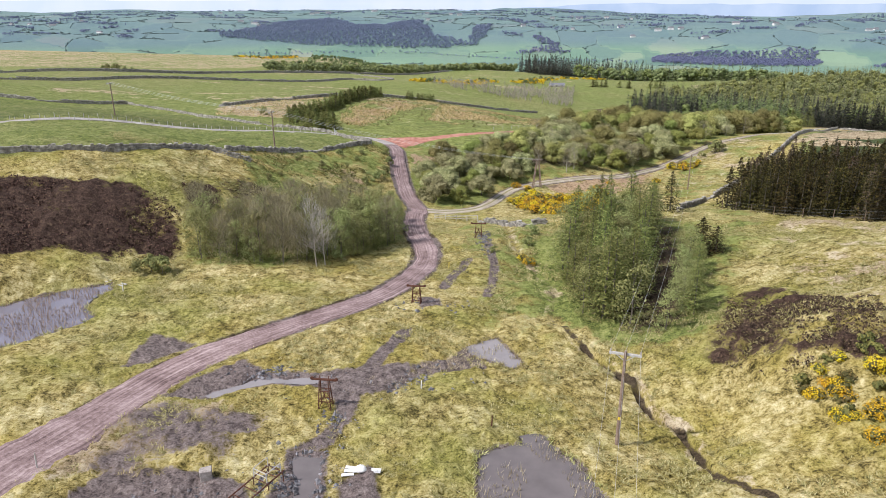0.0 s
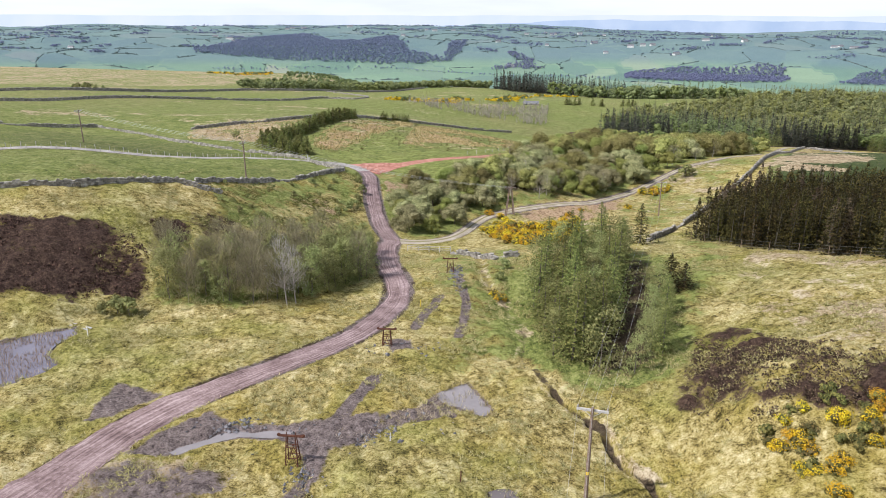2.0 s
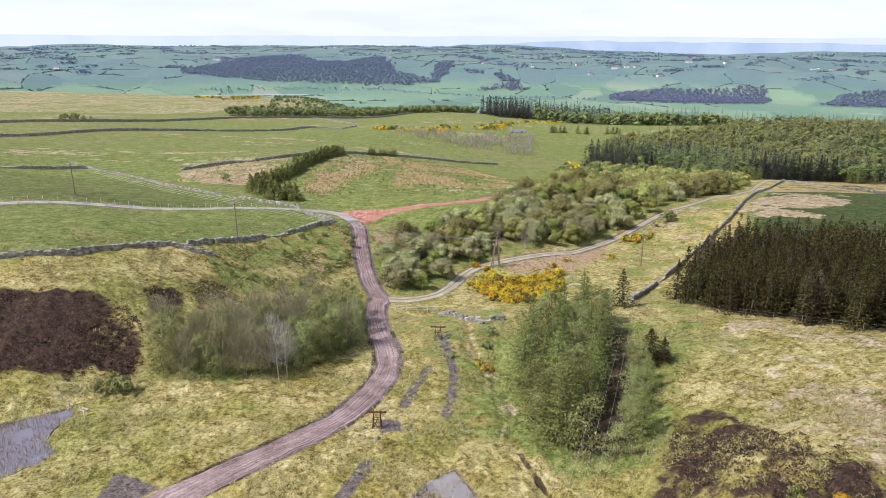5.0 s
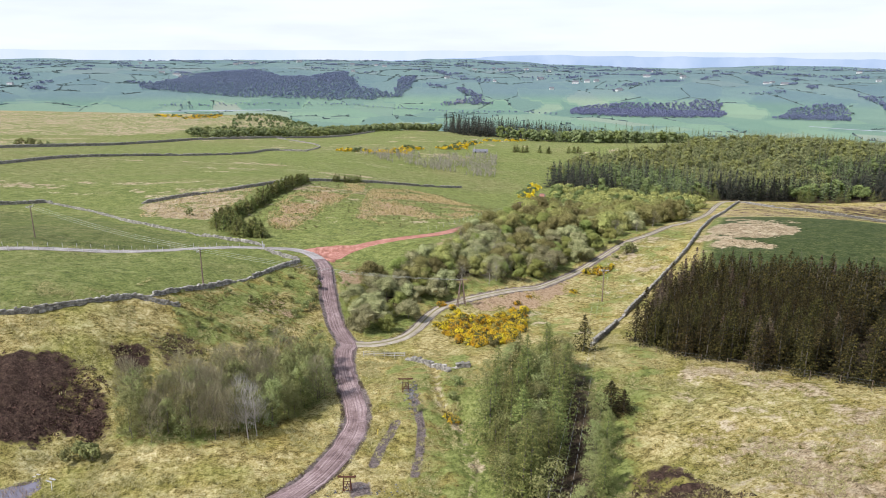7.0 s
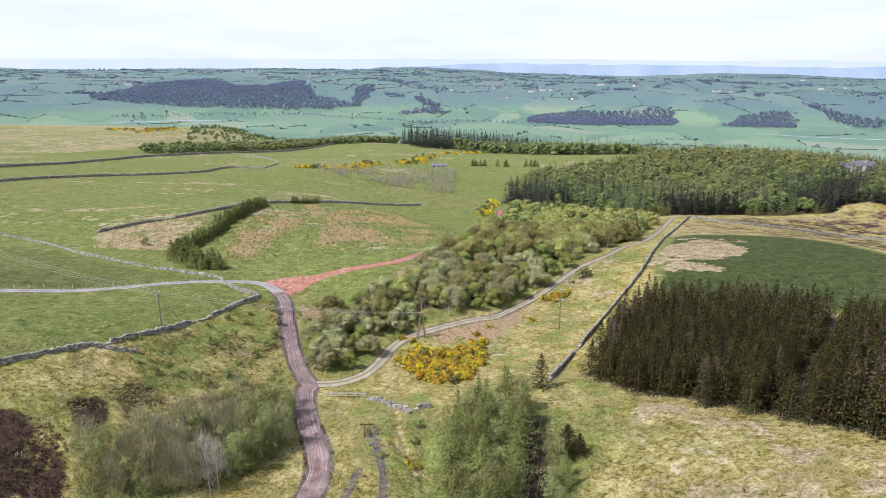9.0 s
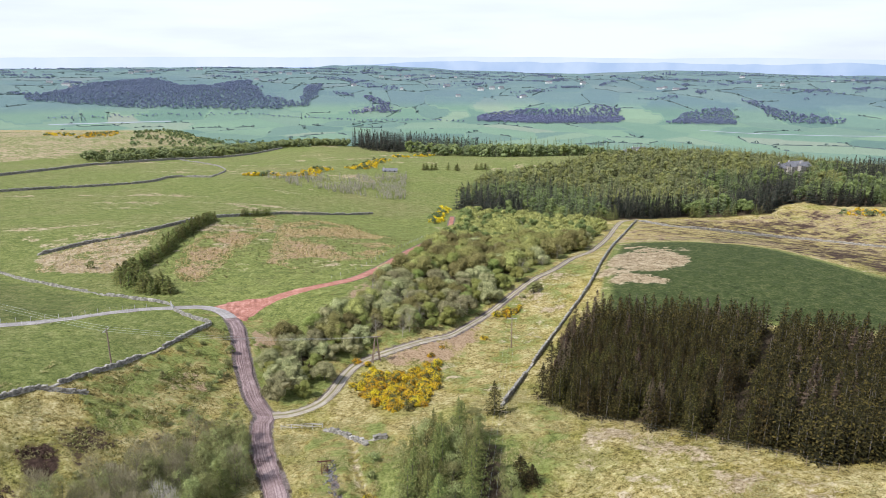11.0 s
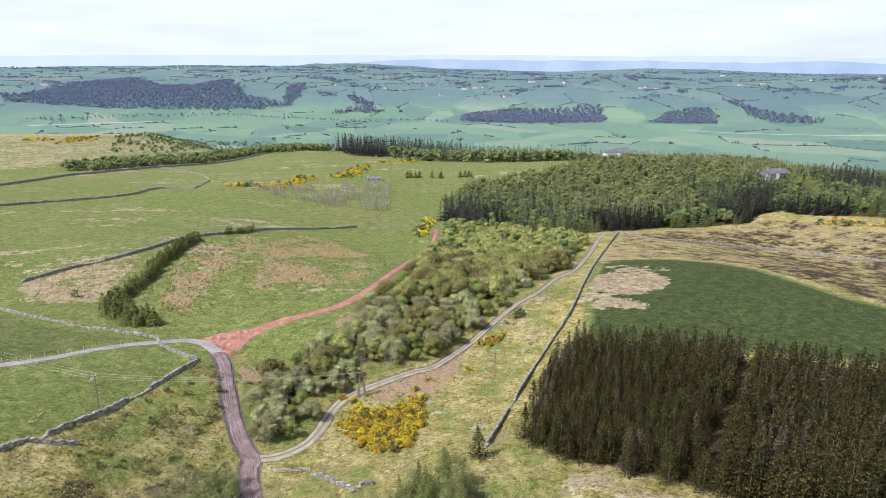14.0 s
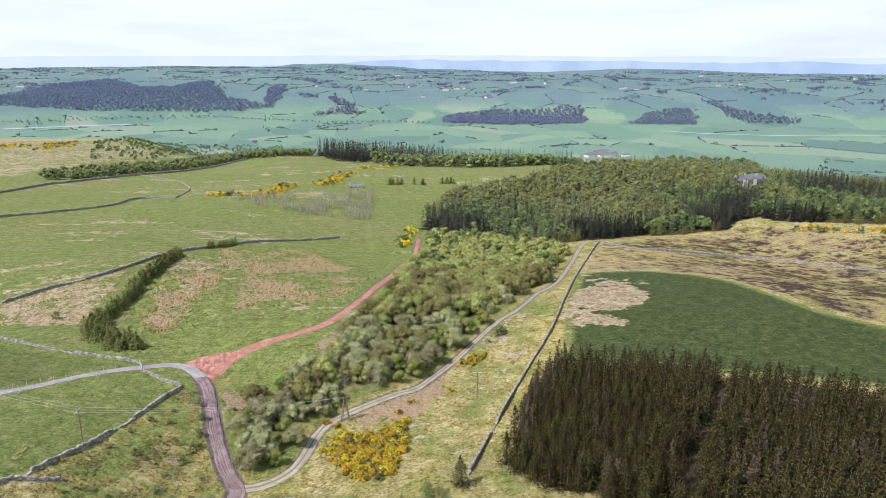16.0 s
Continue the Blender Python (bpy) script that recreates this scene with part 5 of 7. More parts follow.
def make_spruce(h, w, whorls, per, droop=0.35, base=0.08, blade=0.16, fuzz=2.4, spray=0):
    def make(rnd):
        bm = bmesh.new()
        bar(bm, (0, 0, -0.4), (0, 0, h * 0.55), 0.16, 0.08, 6)
        bar(bm, (0, 0, h * 0.55), (0, 0, h), 0.08, 0.015, 5)
        v, f = conifer_crown(h * rnd.uniform(0.93, 1.05), w * rnd.uniform(0.9, 1.1), whorls, per, rnd, base, droop, blade, fuzz, spray)
        return bm, v, f
    return make


def make_broad(h, w, n, leaf, limbs=7, lumps=9, r=0.14, base=0.2, hollow=0.5, lump=(0.12, 0.24), core=0):
    def make(rnd):
        bm, _ = trunk_bm(h * 0.85, r, limbs, rnd)
        v, f = broad_crown(h * rnd.uniform(0.92, 1.08), w * rnd.uniform(0.9, 1.1), n, leaf, rnd, base, lumps, hollow, lump, core)
        return bm, v, f
    return make


def make_far(h, w, n, leaf, lumps, base=0.12, hollow=0.5, lump=(0.12, 0.24), core=0):
    def make(rnd):
        bm = bmesh.new()
        bar(bm, (0, 0, -1), (0, 0, h * 0.5), 0.2, 0.1, 3)
        v, f = broad_crown(h * rnd.uniform(0.9, 1.1), w, n, leaf, rnd, base, lumps, hollow, lump, core)
        return bm, v, f
    return make


def make_bare(h, w, n, limbs=22, r=0.10, leaves=0, leaf=0.16):
    def make(rnd):
        bm, _ = trunk_bm(h, r, limbs, rnd, 0.02, 0.42, 0.12)
        v, f = twig_crown(h, w, n, rnd)
        f = f.tolist()
        if leaves:
            lv, lf = broad_crown(h * 0.95, w, leaves, leaf, rnd, 0.1, 12, 0.1)
            f = f + (lf + len(v)).tolist()
            v = np.concatenate([v, lv])
        return bm, v, f
    return make


K_SPRUCE = tree_kind("spruce_tree", "dark green spruce in a dense plantation", "tree", make_spruce(8.4, 4.8, 14, 9, -0.05, 0.02, 0.17, 3.5, 5), 100, 4, BARK, DULLSPRUCE)
K_RUSSET = tree_kind("larch_tree", "russet brown conifer among the spruces", "tree", make_spruce(8.6, 3.3, 14, 7, 0.10, 0.06, 0.22, 1.6, 3), 110, 3, BARK, RUSSET)
K_TALLSPRUCE = tree_kind("spruce_tree", "tall dark spruce on the forest's edge", "tree", make_spruce(15, 5.0, 18, 8, 0.4, 0.06, 0.40, 1.2, 3), 120, 3, BARK, SPRUCE)
K_PINE = tree_kind("pine_tree", "soft green conifer with feathery boughs", "tree", make_spruce(9.6, 5.4, 18, 9, -0.25, 0.04, 0.12, 3.2, 9), 130, 4, BARK, PINE)
K_BROAD = tree_kind("broadleaf_tree", "olive green broadleaf tree in the valley wood", "tree", make_broad(7.6, 9.4, 3400, 0.20, 5, lumps=16, base=0.12, hollow=0.70, lump=(0.14, 0.25), core=1), 140, 4, BARK, BROAD)
K_FRESH = tree_kind("broadleaf_tree", "fresh yellow-green broadleaf tree", "tree", make_broad(7.0, 7.0, 2400, 0.18, 5, lumps=14, hollow=0.70, lump=(0.14, 0.24), core=1), 150, 3, BARK, YELLOWGREEN)
K_WILLOW = tree_kind("willow_tree", "rounded grey-green willow bush", "tree", make_broad(5.0, 7.2, 3000, 0.145, 5, lumps=18, base=0.05, hollow=0.72, lump=(0.13, 0.23), core=1), 160, 4, BARK, WILLOW)
K_BARE = tree_kind("bare_tree", "bare grey tree with fine upright twigs", "tree", make_bare(6.5, 5.5, 520, 14), 170, 3, PALE_BARK, TWIG)
K_BIRCH = tree_kind("birch_tree", "pale-stemmed birch with fine bare twigs", "tree", make_bare(9.0, 4.8, 900, 24, 0.06), 180, 4, BARK, TWIG)
K_PALEBIRCH = tree_kind("birch_tree", "tall pale grey birch with bare fine twigs", "tree", make_bare(10.0, 4.6, 420, 40, 0.11), 185, 2, PALE_BARK, PALETWIG)
K_ALDER = tree_kind("alder_tree", "young alder with small dark green leaves", "tree", make_broad(8.4, 5.0, 1700, 0.105, 7, 30, 0.10, 0.05, 0.1), 190, 4, BARK, BIRCHLEAF)
K_SHRUB = tree_kind("shrub", "low rounded green shrub in rough grass", "shrub", make_broad(2.0, 2.6, 320, 0.15, 4, 7, 0.05, 0.05), 200, 3, BARK, BIRCHLEAF)
K_HEDGEFIR = tree_kind("fir_tree", "young dark fir in a shelter belt", "tree", make_spruce(4.4, 3.2, 10, 8, 0.1, 0.02, 0.22, 1.5, 3), 210, 3, BARK, PINE)


def gorse_kind(seed):
    out = []
    for k in range(4):
        rnd = np.random.default_rng(seed + k)
        v, f = broad_crown(1.7, 2.8, 260, 0.21, rnd, 0.05, 8, 0.35)
        green = mesh_data("foliage", v, f, GORSE)
        v, f = broad_crown(1.75, 3.0, 900, 0.085, rnd, 0.15, 18, 0.8)
        out.append((green, mesh_data("blossom", v, f, BLOSSOM)))
    return out


GORSE_MESHES = gorse_kind(300)


def gorse_bush(x, y, scale, r, bloom=True):
    e = new("gorse_bush")
    e.matrix_world = pose(x, y, height1(x, y) - 0.1, 0, 0, r.uniform(0, 360)) @ Matrix.Diagonal((scale, scale, scale * r.uniform(0.8, 1.15), 1))
    tagged(e, label="dense gorse bush covered in yellow blossom" if bloom else "green gorse bush with little blossom", category="bush", group="gorse bushes")
    g, b = GORSE_MESHES[r.randrange(4)]
    for nm, me in (("foliage", g), ("blossom", b)):
        if nm == "foliage" or bloom:
            o = new(nm, me)
            o.parent = e


def joined_stuff(name, kinds, places, label, category, seed, s0=0.8, s1=1.2, z_off=-0.1):
    """Many plants past counting, joined into one mesh with its materials."""
    r = np.random.default_rng(seed)
    V, Fq, Ft, mq, mt, off = [], [], [], [], [], 0
    mats, slot = [], {}
    zs = height(places[:, 0], places[:, 1])
    for (x, y), z in zip(places, zs):
        kind = kinds[r.integers(len(kinds))]
        for me in kind["meshes"][r.integers(len(kind["meshes"]))]:
            if me not in CACHE:
                co = np.empty(len(me.vertices) * 3)
                me.vertices.foreach_get("co", co)
                li = np.empty(len(me.loops), np.int32)
                me.loops.foreach_get("vertex_index", li)
                ls = np.array([q.loop_total for q in me.polygons])
                st = np.array([q.loop_start for q in me.polygons])
                CACHE[me] = (co.reshape(-1, 3), li, ls, st)
            co, li, ls, st = CACHE[me]
            if me.materials[0] not in slot:
                slot[me.materials[0]] = len(mats)
                mats.append(me.materials[0])
            a, s = r.uniform(0, 6.28), r.uniform(s0, s1)
            c, sn = math.cos(a) * s, math.sin(a) * s
            V.append(np.column_stack([co[:, 0] * c - co[:, 1] * sn + x, co[:, 0] * sn + co[:, 1] * c + y, co[:, 2] * s + z + z_off]))
            Fq.append((li + off, ls, np.full(len(ls), slot[me.materials[0]])))
            off += len(co)
    if not V:
        return
    V = np.concatenate(V)
    li = np.concatenate([q[0] for q in Fq])
    ls = np.concatenate([q[1] for q in Fq])
    mi = np.concatenate([q[2] for q in Fq])
    me = bpy.data.meshes.new(name)
    me.vertices.add(len(V))
    me.vertices.foreach_set("co", V.astype(np.float32).ravel())
    me.loops.add(len(li))
    me.loops.foreach_set("vertex_index", li.astype(np.int32))
    me.polygons.add(len(ls))
    me.polygons.foreach_set("loop_start", np.concatenate([[0], np.cumsum(ls)[:-1]]).astype(np.int32))
    for q in mats:
        me.materials.append(q)
    me.polygons.foreach_set("material_index", mi.astype(np.int32))
    me.update(calc_edges=True)
    me.validate()
    tagged(new(name, me), label=label, category=category, kind="stuff")


CACHE = {}

# cheap kinds for what is far away
L_SPRUCE = tree_kind("spruce_tree", "", "tree", make_spruce(14.5, 5.0, 9, 6, 0.45, 0.06, 0.4, 1.2), 400, 3, BARK, SPRUCE)
L_PINE = tree_kind("pine_tree", "", "tree", make_spruce(13.5, 5.0, 9, 6, 0.15, 0.05, 0.36, 1.6), 410, 3, BARK, FORESTGREEN)
L_BROAD = tree_kind("broadleaf_tree", "", "tree", make_far(8.2, 9.4, 240, 0.46, 12, 0.12, 0.75, (0.15, 0.25), 1), 420, 3, BARK, FORESTGREEN)
L_FRESH = tree_kind("broadleaf_tree", "", "tree", make_far(9.2, 9.5, 220, 0.48, 12, 0.12, 0.75, (0.15, 0.25), 1), 430, 3, BARK, FORESTLIGHT)
L_BARE = tree_kind("bare_tree", "", "tree", make_far(6, 2.6, 60, 0.24, 9), 440, 2, PALE_BARK, SCRUBTWIG)
L_DARKSPRUCE = tree_kind("spruce_tree", "", "tree", make_spruce(8.3, 4.6, 12, 7, -0.05, 0.04, 0.24, 2.0, 3), 450, 4, BARK, DULLSPRUCE)
L_RUSSET = tree_kind("larch_tree", "", "tree", make_spruce(8.4, 3.4, 8, 6, 0.2, 0.06, 0.30, 2.2), 460, 2, BARK, RUSSET)
L_BUSH = tree_kind("bush", "", "bush", make_far(3.5, 5, 30, 0.8, 6), 470, 3, BARK, FORESTGREEN)
L_GORSE = tree_kind("bush", "", "bush", make_far(2.2, 4.5, 45, 0.55, 7), 480, 2, BARK, BLOSSOM)
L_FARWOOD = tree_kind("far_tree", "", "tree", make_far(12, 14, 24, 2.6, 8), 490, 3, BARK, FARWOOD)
L_BELT = tree_kind("broadleaf_tree", "", "tree", make_far(8.5, 9, 60, 0.7, 9, 0.12, 0.8, (0.17, 0.28), 1), 425, 3, BARK, FORESTGREEN)
L_BELTLIGHT = tree_kind("broadleaf_tree", "", "tree", make_far(9, 9.2, 60, 0.7, 9, 0.12, 0.8, (0.17, 0.28), 1), 435, 3, BARK, FORESTLIGHT)
L_VALLEY = tree_kind("broadleaf_tree", "", "tree", make_far(7.8, 9.8, 800, 0.34, 14, 0.1, 0.75, (0.15, 0.25), 1), 445, 4, BARK, BROAD)
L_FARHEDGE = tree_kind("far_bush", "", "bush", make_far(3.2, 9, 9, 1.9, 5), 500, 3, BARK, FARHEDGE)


def road_clear(x, y, d=2.5):
    ok = np.ones(len(x), bool)
    for line, half in ROADS:
        pts, _ = spline(line, 3.0)
        ok &= limited(line_dist, x, y, [tuple(q) for q in pts], 12, 99) > half + d
    return ok


# ---- groves ----
def plant_birch_grove():
    r = random.Random(5)
    for x, y in scatter(BIRCH, 2.55, 5, lambda x, y: road_clear(x, y, 1.2)):
        u = (x + 36) / 30
        kind = K_BIRCH if r.random() < (0.45 if u < 0.5 else 0.22 if u < 0.75 else 0.08) else K_ALDER
        plant_tree(kind, x, y, r.uniform(0.72, 1.02), "birch and alder grove", r)
    plant_tree(K_PALEBIRCH, -17.6, 90.2, 1.0, "birch and alder grove", r)
    plant_tree(K_PALEBIRCH, -16.6, 91.4, 0.85, "birch and alder grove", r)
    plant_tree(K_PINE, -11.0, 100.5, 0.8, "birch and alder grove", r)
    plant_tree(K_PINE, -8.5, 104.5, 0.75, "birch and alder grove", r)


def plant_mid_grove():
    r = random.Random(6)
    wire = [(13.7, 46.5), (58.4, 160.8)]
    pts = scatter(GROVE, 2.6, 6)
    gap = line_dist(pts[:, 0], pts[:, 1], wire)
    side = (pts[:, 0] - 13.7) * (160.8 - 46.5) - (pts[:, 1] - 46.5) * (58.4 - 13.7)
    for (x, y), g, s in zip(pts, gap, side):
        if g < 1.6:
            continue
        if s > 0:
            kind, k = (K_ALDER, 0.62) if r.random() < 0.8 else (K_PINE, 0.6)
        else:
            kind, k = (K_PINE, 1.0) if r.random() < 0.55 else (K_ALDER, 0.95)
        plant_tree(kind, x, y, k * r.uniform(0.8, 1.12), "conifer and birch grove", r)
    plant_tree(K_SPRUCE, 34.9, 88.4, 0.62, "conifer and birch grove", r, 1.7)
    plant_tree(K_SPRUCE, 36.3, 86.9, 0.45, "conifer and birch grove", r, 1.7)
    plant_tree(K_SPRUCE, 38.5, 113.0, 0.85, "conifer and birch grove", r, 1.2)


def plant_valley():
    r = random.Random(8)
    def keep(x, y):
        return road_clear(x, y, 2.4) & (limited(line_dist, x, y, REDTRACK, 20, 99) > 6.5)

    pts = np.concatenate([scatter(VALLEY, 4.6, 8, lambda x, y: keep(x, y) & (y < 205)), scatter(VALLEY, 6.1, 8, lambda x, y: keep(x, y) & (y >= 205))])
    near = pts[:, 1] < 290
    open_ = fbm(pts[:, 0] / 14, pts[:, 1] / 14, 51)
    for (x, y), o in zip(pts[near], open_[near]):
        if o < 0.27 and y < 190:
            continue
        if inside(x, y, GLADE) > -1:
            if r.random() < 0.45:
                plant_tree(K_SHRUB, x, y, r.uniform(0.4, 0.9), "loose shrubs", r)
            continue
        q = r.random()
        if y < 165:
            kind, k = (K_WILLOW, 0.95) if q < 0.78 else (K_FRESH, 0.6)
        elif y < 215:
            kind, k = (K_WILLOW, 1.05) if q < 0.42 else (K_BARE, 1.0) if q < 0.54 else (K_BROAD, 0.8) if q < 0.80 else (K_FRESH, 0.75)
        else:
            kind, k = (K_BROAD, 1.0) if q < 0.58 else (K_BARE, 0.9) if q < 0.66 else (K_FRESH, 0.95) if q < 0.84 else (K_WILLOW, 1.1)
        plant_tree(kind, x, y, k * r.uniform(0.75, 1.15), "valley wood", r)
    joined_stuff("valley_wood", [L_VALLEY, L_VALLEY, L_VALLEY, L_VALLEY, L_FRESH, L_BARE], pts[~near], "olive broadleaf wood filling the burn's valley", "wood", 9, 0.65, 1.0)


def plant_plantation():
    r = random.Random(11)
    pts = scatter(PLANT, 2.6, 11, lambda x, y: line_dist(x, y, RIDE) > 1.8, 0.36)
    d = np.hypot(pts[:, 0] - 45, pts[:, 1] - 118)
    order = np.argsort(d)
    for k in order[:300]:
        x, y = pts[k]
        kind = K_RUSSET if vnoise(x / 9, y / 9, 61) + 0.5 * r.random() + 0.45 * smooth(16, 8, line_dist(x, y, WALL_E)) > 1.1 else K_SPRUCE
        plant_tree(kind, x, y, r.uniform(0.82, 1.06), "spruce plantation", r)
    rest = pts[order[300:]]
    russet = vnoise(rest[:, 0] / 9, rest[:, 1] / 9, 61) + 0.5 * np.random.default_rng(3).uniform(size=len(rest)) + 0.45 * smooth(16, 8, line_dist(rest[:, 0], rest[:, 1], WALL_E)) > 1.14
    joined_stuff("spruce_plantation", [L_DARKSPRUCE], rest[~russet], "dense dark spruce plantation in rows", "plantation", 12, 0.78, 1.08)
    joined_stuff("larch_plantation", [L_RUSSET], rest[russet], "russet conifers among the dark plantation", "plantation", 13, 0.78, 1.05)


def plant_forest():
    mx, my = MANSION[0]
    pts = scatter(FOREST, 6.0, 14, lambda x, y: line_dist(x, y, [(mx, my), (mx * 0.97, my * 0.97)]) > 10)
    near = (pts[:, 1] < 480)
    nz = fbm(pts[:, 0] / 60, pts[:, 1] / 60, 71)
    r = random.Random(15)
    edge = inside(pts[:, 0], pts[:, 1], FOREST)
    pick = np.where((edge < 9) & near)[0]
    for k in pick[:120]:
        x, y = pts[k]
        plant_tree(K_TALLSPRUCE if nz[k] > 0.42 or 205 < x < 262 or x < 150 else K_PINE, x, y, r.uniform(0.7, 1.05), "forest edge", r)
    rest = np.ones(len(pts), bool)
    rest[pick[:120]] = False
    far = pts[:, 1] > 520
    front = (edge < 40) & (pts[:, 0] > 200) & (pts[:, 0] < 345) & (pts[:, 1] < 450) & (nz > 0.30)
    tip = (np.hypot(pts[:, 0] - 134, pts[:, 1] - 445) < 30) | (np.hypot(pts[:, 0] - 165, pts[:, 1] - 540) < 22)
    a = rest & (front | tip | (nz > 0.60)) & ~far
    c = rest & (far | ((nz < 0.44) & (pts[:, 1] > 430))) & ~a
    b = rest & ~a & ~c
    joined_stuff("spruce_forest", [L_SPRUCE], pts[a], "dark spruce stand in the mixed forest", "forest", 16, 0.95, 1.3)
    joined_stuff("pine_forest", [L_PINE, L_PINE, L_PINE, L_SPRUCE, L_FRESH], pts[b], "soft green conifer stand in the mixed forest", "forest", 17, 0.8, 1.2)
    joined_stuff("mixed_forest", [L_FRESH, L_PINE, L_BROAD, L_PINE], pts[c], "yellow-green broadleaf canopy behind the conifers", "forest", 18, 0.8, 1.15)
    joined_stuff("far_spruce_block", [L_SPRUCE], scatter(FAR_CON, 9, 19), "dark conifer block on the far pasture's edge", "forest", 20, 1.3, 1.9)
    joined_stuff("far_mixed_wood", [L_BELT, L_BELTLIGHT, L_BELT, L_PINE], scatter(FAR_MIX, 11, 21), "mixed green wood on the slope's brow", "forest", 22, 1.2, 1.8)
    joined_stuff("far_mixed_wood", [L_BELT, L_BELT, L_PINE], scatter(FAR_WOOD_R, 13, 29), "dull green wood beyond the mansion", "forest", 30, 1.0, 1.5)
    joined_stuff("far_tree_belt", [L_BELT, L_BELT, L_BELTLIGHT], scatter(FAR_BELT, 7.5, 23), "olive tree belt along the far wall", "forest", 24, 0.75, 1.2)
    joined_stuff("scattered_bushes", [L_BUSH], scatter(BUSHES, 15, 25, lambda x, y: fbm(x / 50, y / 50, 26) > 0.42, 0.9), "scattered dark bushes on the far heath", "bushes", 26, 0.7, 1.5)
    joined_stuff("birch_scrub", [L_BARE], scatter(SCRUB, 3.3, 27, lambda x, y: fbm(x / 11, y / 11, 28) > 0.47), "grey-brown birch scrub across the pasture", "scrub", 28, 0.7, 1.1)


def plant_hedges_and_gorse():
    r = random.Random(31)
    pts, _ = spline(HEDGE, 1.6)
    for k, (x, y) in enumerate(pts):
        wide = 5.5 if k < 20 else 3.0
        for _ in range(3 if k < 20 else 2):
            plant_tree(K_HEDGEFIR, x + r.uniform(-wide, wide) * 0.6, y + r.uniform(-wide, wide) * 0.6, r.uniform(0.8, 1.25), "shelter belt", r, 1.25)
    pts, _ = spline(HEDGE_B, 1.7)
    for x, y in pts:
        plant_tree(K_HEDGEFIR, x + r.uniform(-1, 1), y + r.uniform(-1, 1), r.uniform(0.75, 1.05), "small fir clump", r, 1.3)
    for poly, sp, s in ((GORSE_BIG, 1.8, 0.9), (GORSE_D, 2.2, 0.9), (GORSE_NEAR, 1.45, 0.62)):
        for x, y in scatter(poly, sp, int(poly[0][0] * 7)):
            if poly is GORSE_NEAR and vnoise(x / 3, y / 3, 15) < 0.24:
                continue
            gorse_bush(x, y, s * r.uniform(0.65, 1.15), r, r.random() < (0.55 if poly is GORSE_NEAR else 0.9))
    for x, y in ((53, 168), (40, 163), (36, 158.5), (17, 157), (19.5, 155.5), (14.5, 145), (11.6, 95), (12.4, 94), (18.2, 150)):
        gorse_bush(x, y, r.uniform(0.5, 0.9), r)
    for q, sp in ((GORSE_C, 4.0), (GORSE_G, 5.0), (GORSE_I, 8.0), (GORSE_J, 9.0)):
        p = scatter(q, sp, int(abs(q[0][1])))
        if len(p):
            joined_stuff("far_gorse", [L_GORSE, L_GORSE, L_BUSH], p, "band of yellow gorse in the far pasture", "gorse", 33, 0.7, 1.2)
    pts, run = spline(GORSE_H, 2.2)
    pts = pts[vnoise(run / 22, run * 0, 35) > 0.30]
    g = np.random.default_rng(36)
    pts = np.repeat(pts, 3, axis=0)
    joined_stuff("far_gorse", [L_GORSE, L_GORSE, L_GORSE, L_BUSH], pts + g.normal(size=pts.shape) * np.array([3.5, 6.0]), "broken line of yellow gorse along a far dyke", "gorse", 34, 0.6, 1.1)
    for cx, cy, n in ((138, 630, 8), (159, 627, 6), (186, 625, 8)):
        for _ in range(n):
            plant_tree(K_HEDGEFIR, cx + r.uniform(-8, 8), cy + r.uniform(-3, 3), r.uniform(1.2, 1.7), "small fir clumps", r)
    # loose shrubs on banks and in fields
    for x, y, s in ((-23.5, 155, 0.9), (-27, 150, 0.6), (-21, 149, 0.5), (-25, 141, 0.9), (-19, 160, 0.7), (-16, 140, 1.1), (-14, 146, 1.2), (-13, 152, 1.0), (-12.5, 158, 1.2), (-13.5, 164, 1.1),
                    (-37, 85.3, 1.3), (-38.8, 86.0, 1.2), (-40.2, 85.0, 1.0), (-4.3, 141, 1.1), (-3.5, 143.5, 1.2), (78.6, 198, 2.0), (80, 200, 1.8), (74, 196, 0.9), (-62, 243, 1.5), (7.5, 96, 0.6), (12.9, 99.0, 0.8), (14, 104, 0.9), (-20, 129, 1.0), (-17, 127, 0.8), (-23, 124, 0.9), (-226, 509, 2.2), (-230, 508, 2.7), (-234, 510, 3.0), (-238, 509, 2.8), (-242, 511, 2.4), (-222, 511, 2.0)):
        plant_tree(K_SHRUB, x, y, s, "loose shrubs", r)


def plant_bank():
    r = random.Random(37)
    for poly, sp in ((BANK, 3.0), (BANK_B, 3.3)):
        pts = scatter(poly, sp, 37, lambda x, y: road_clear(x, y, 0.6))
        for x, y in pts:
            v = vnoise(x / 5, y / 5, 44)
            if v > 0.80 or r.random() < 0.02:
                plant_tree(K_SHRUB, x, y, r.uniform(0.3, 0.75), "loose shrubs", r)


plant_bank()
plant_birch_grove()
plant_mid_grove()
plant_valley()
plant_plantation()
plant_forest()
plant_hedges_and_gorse()


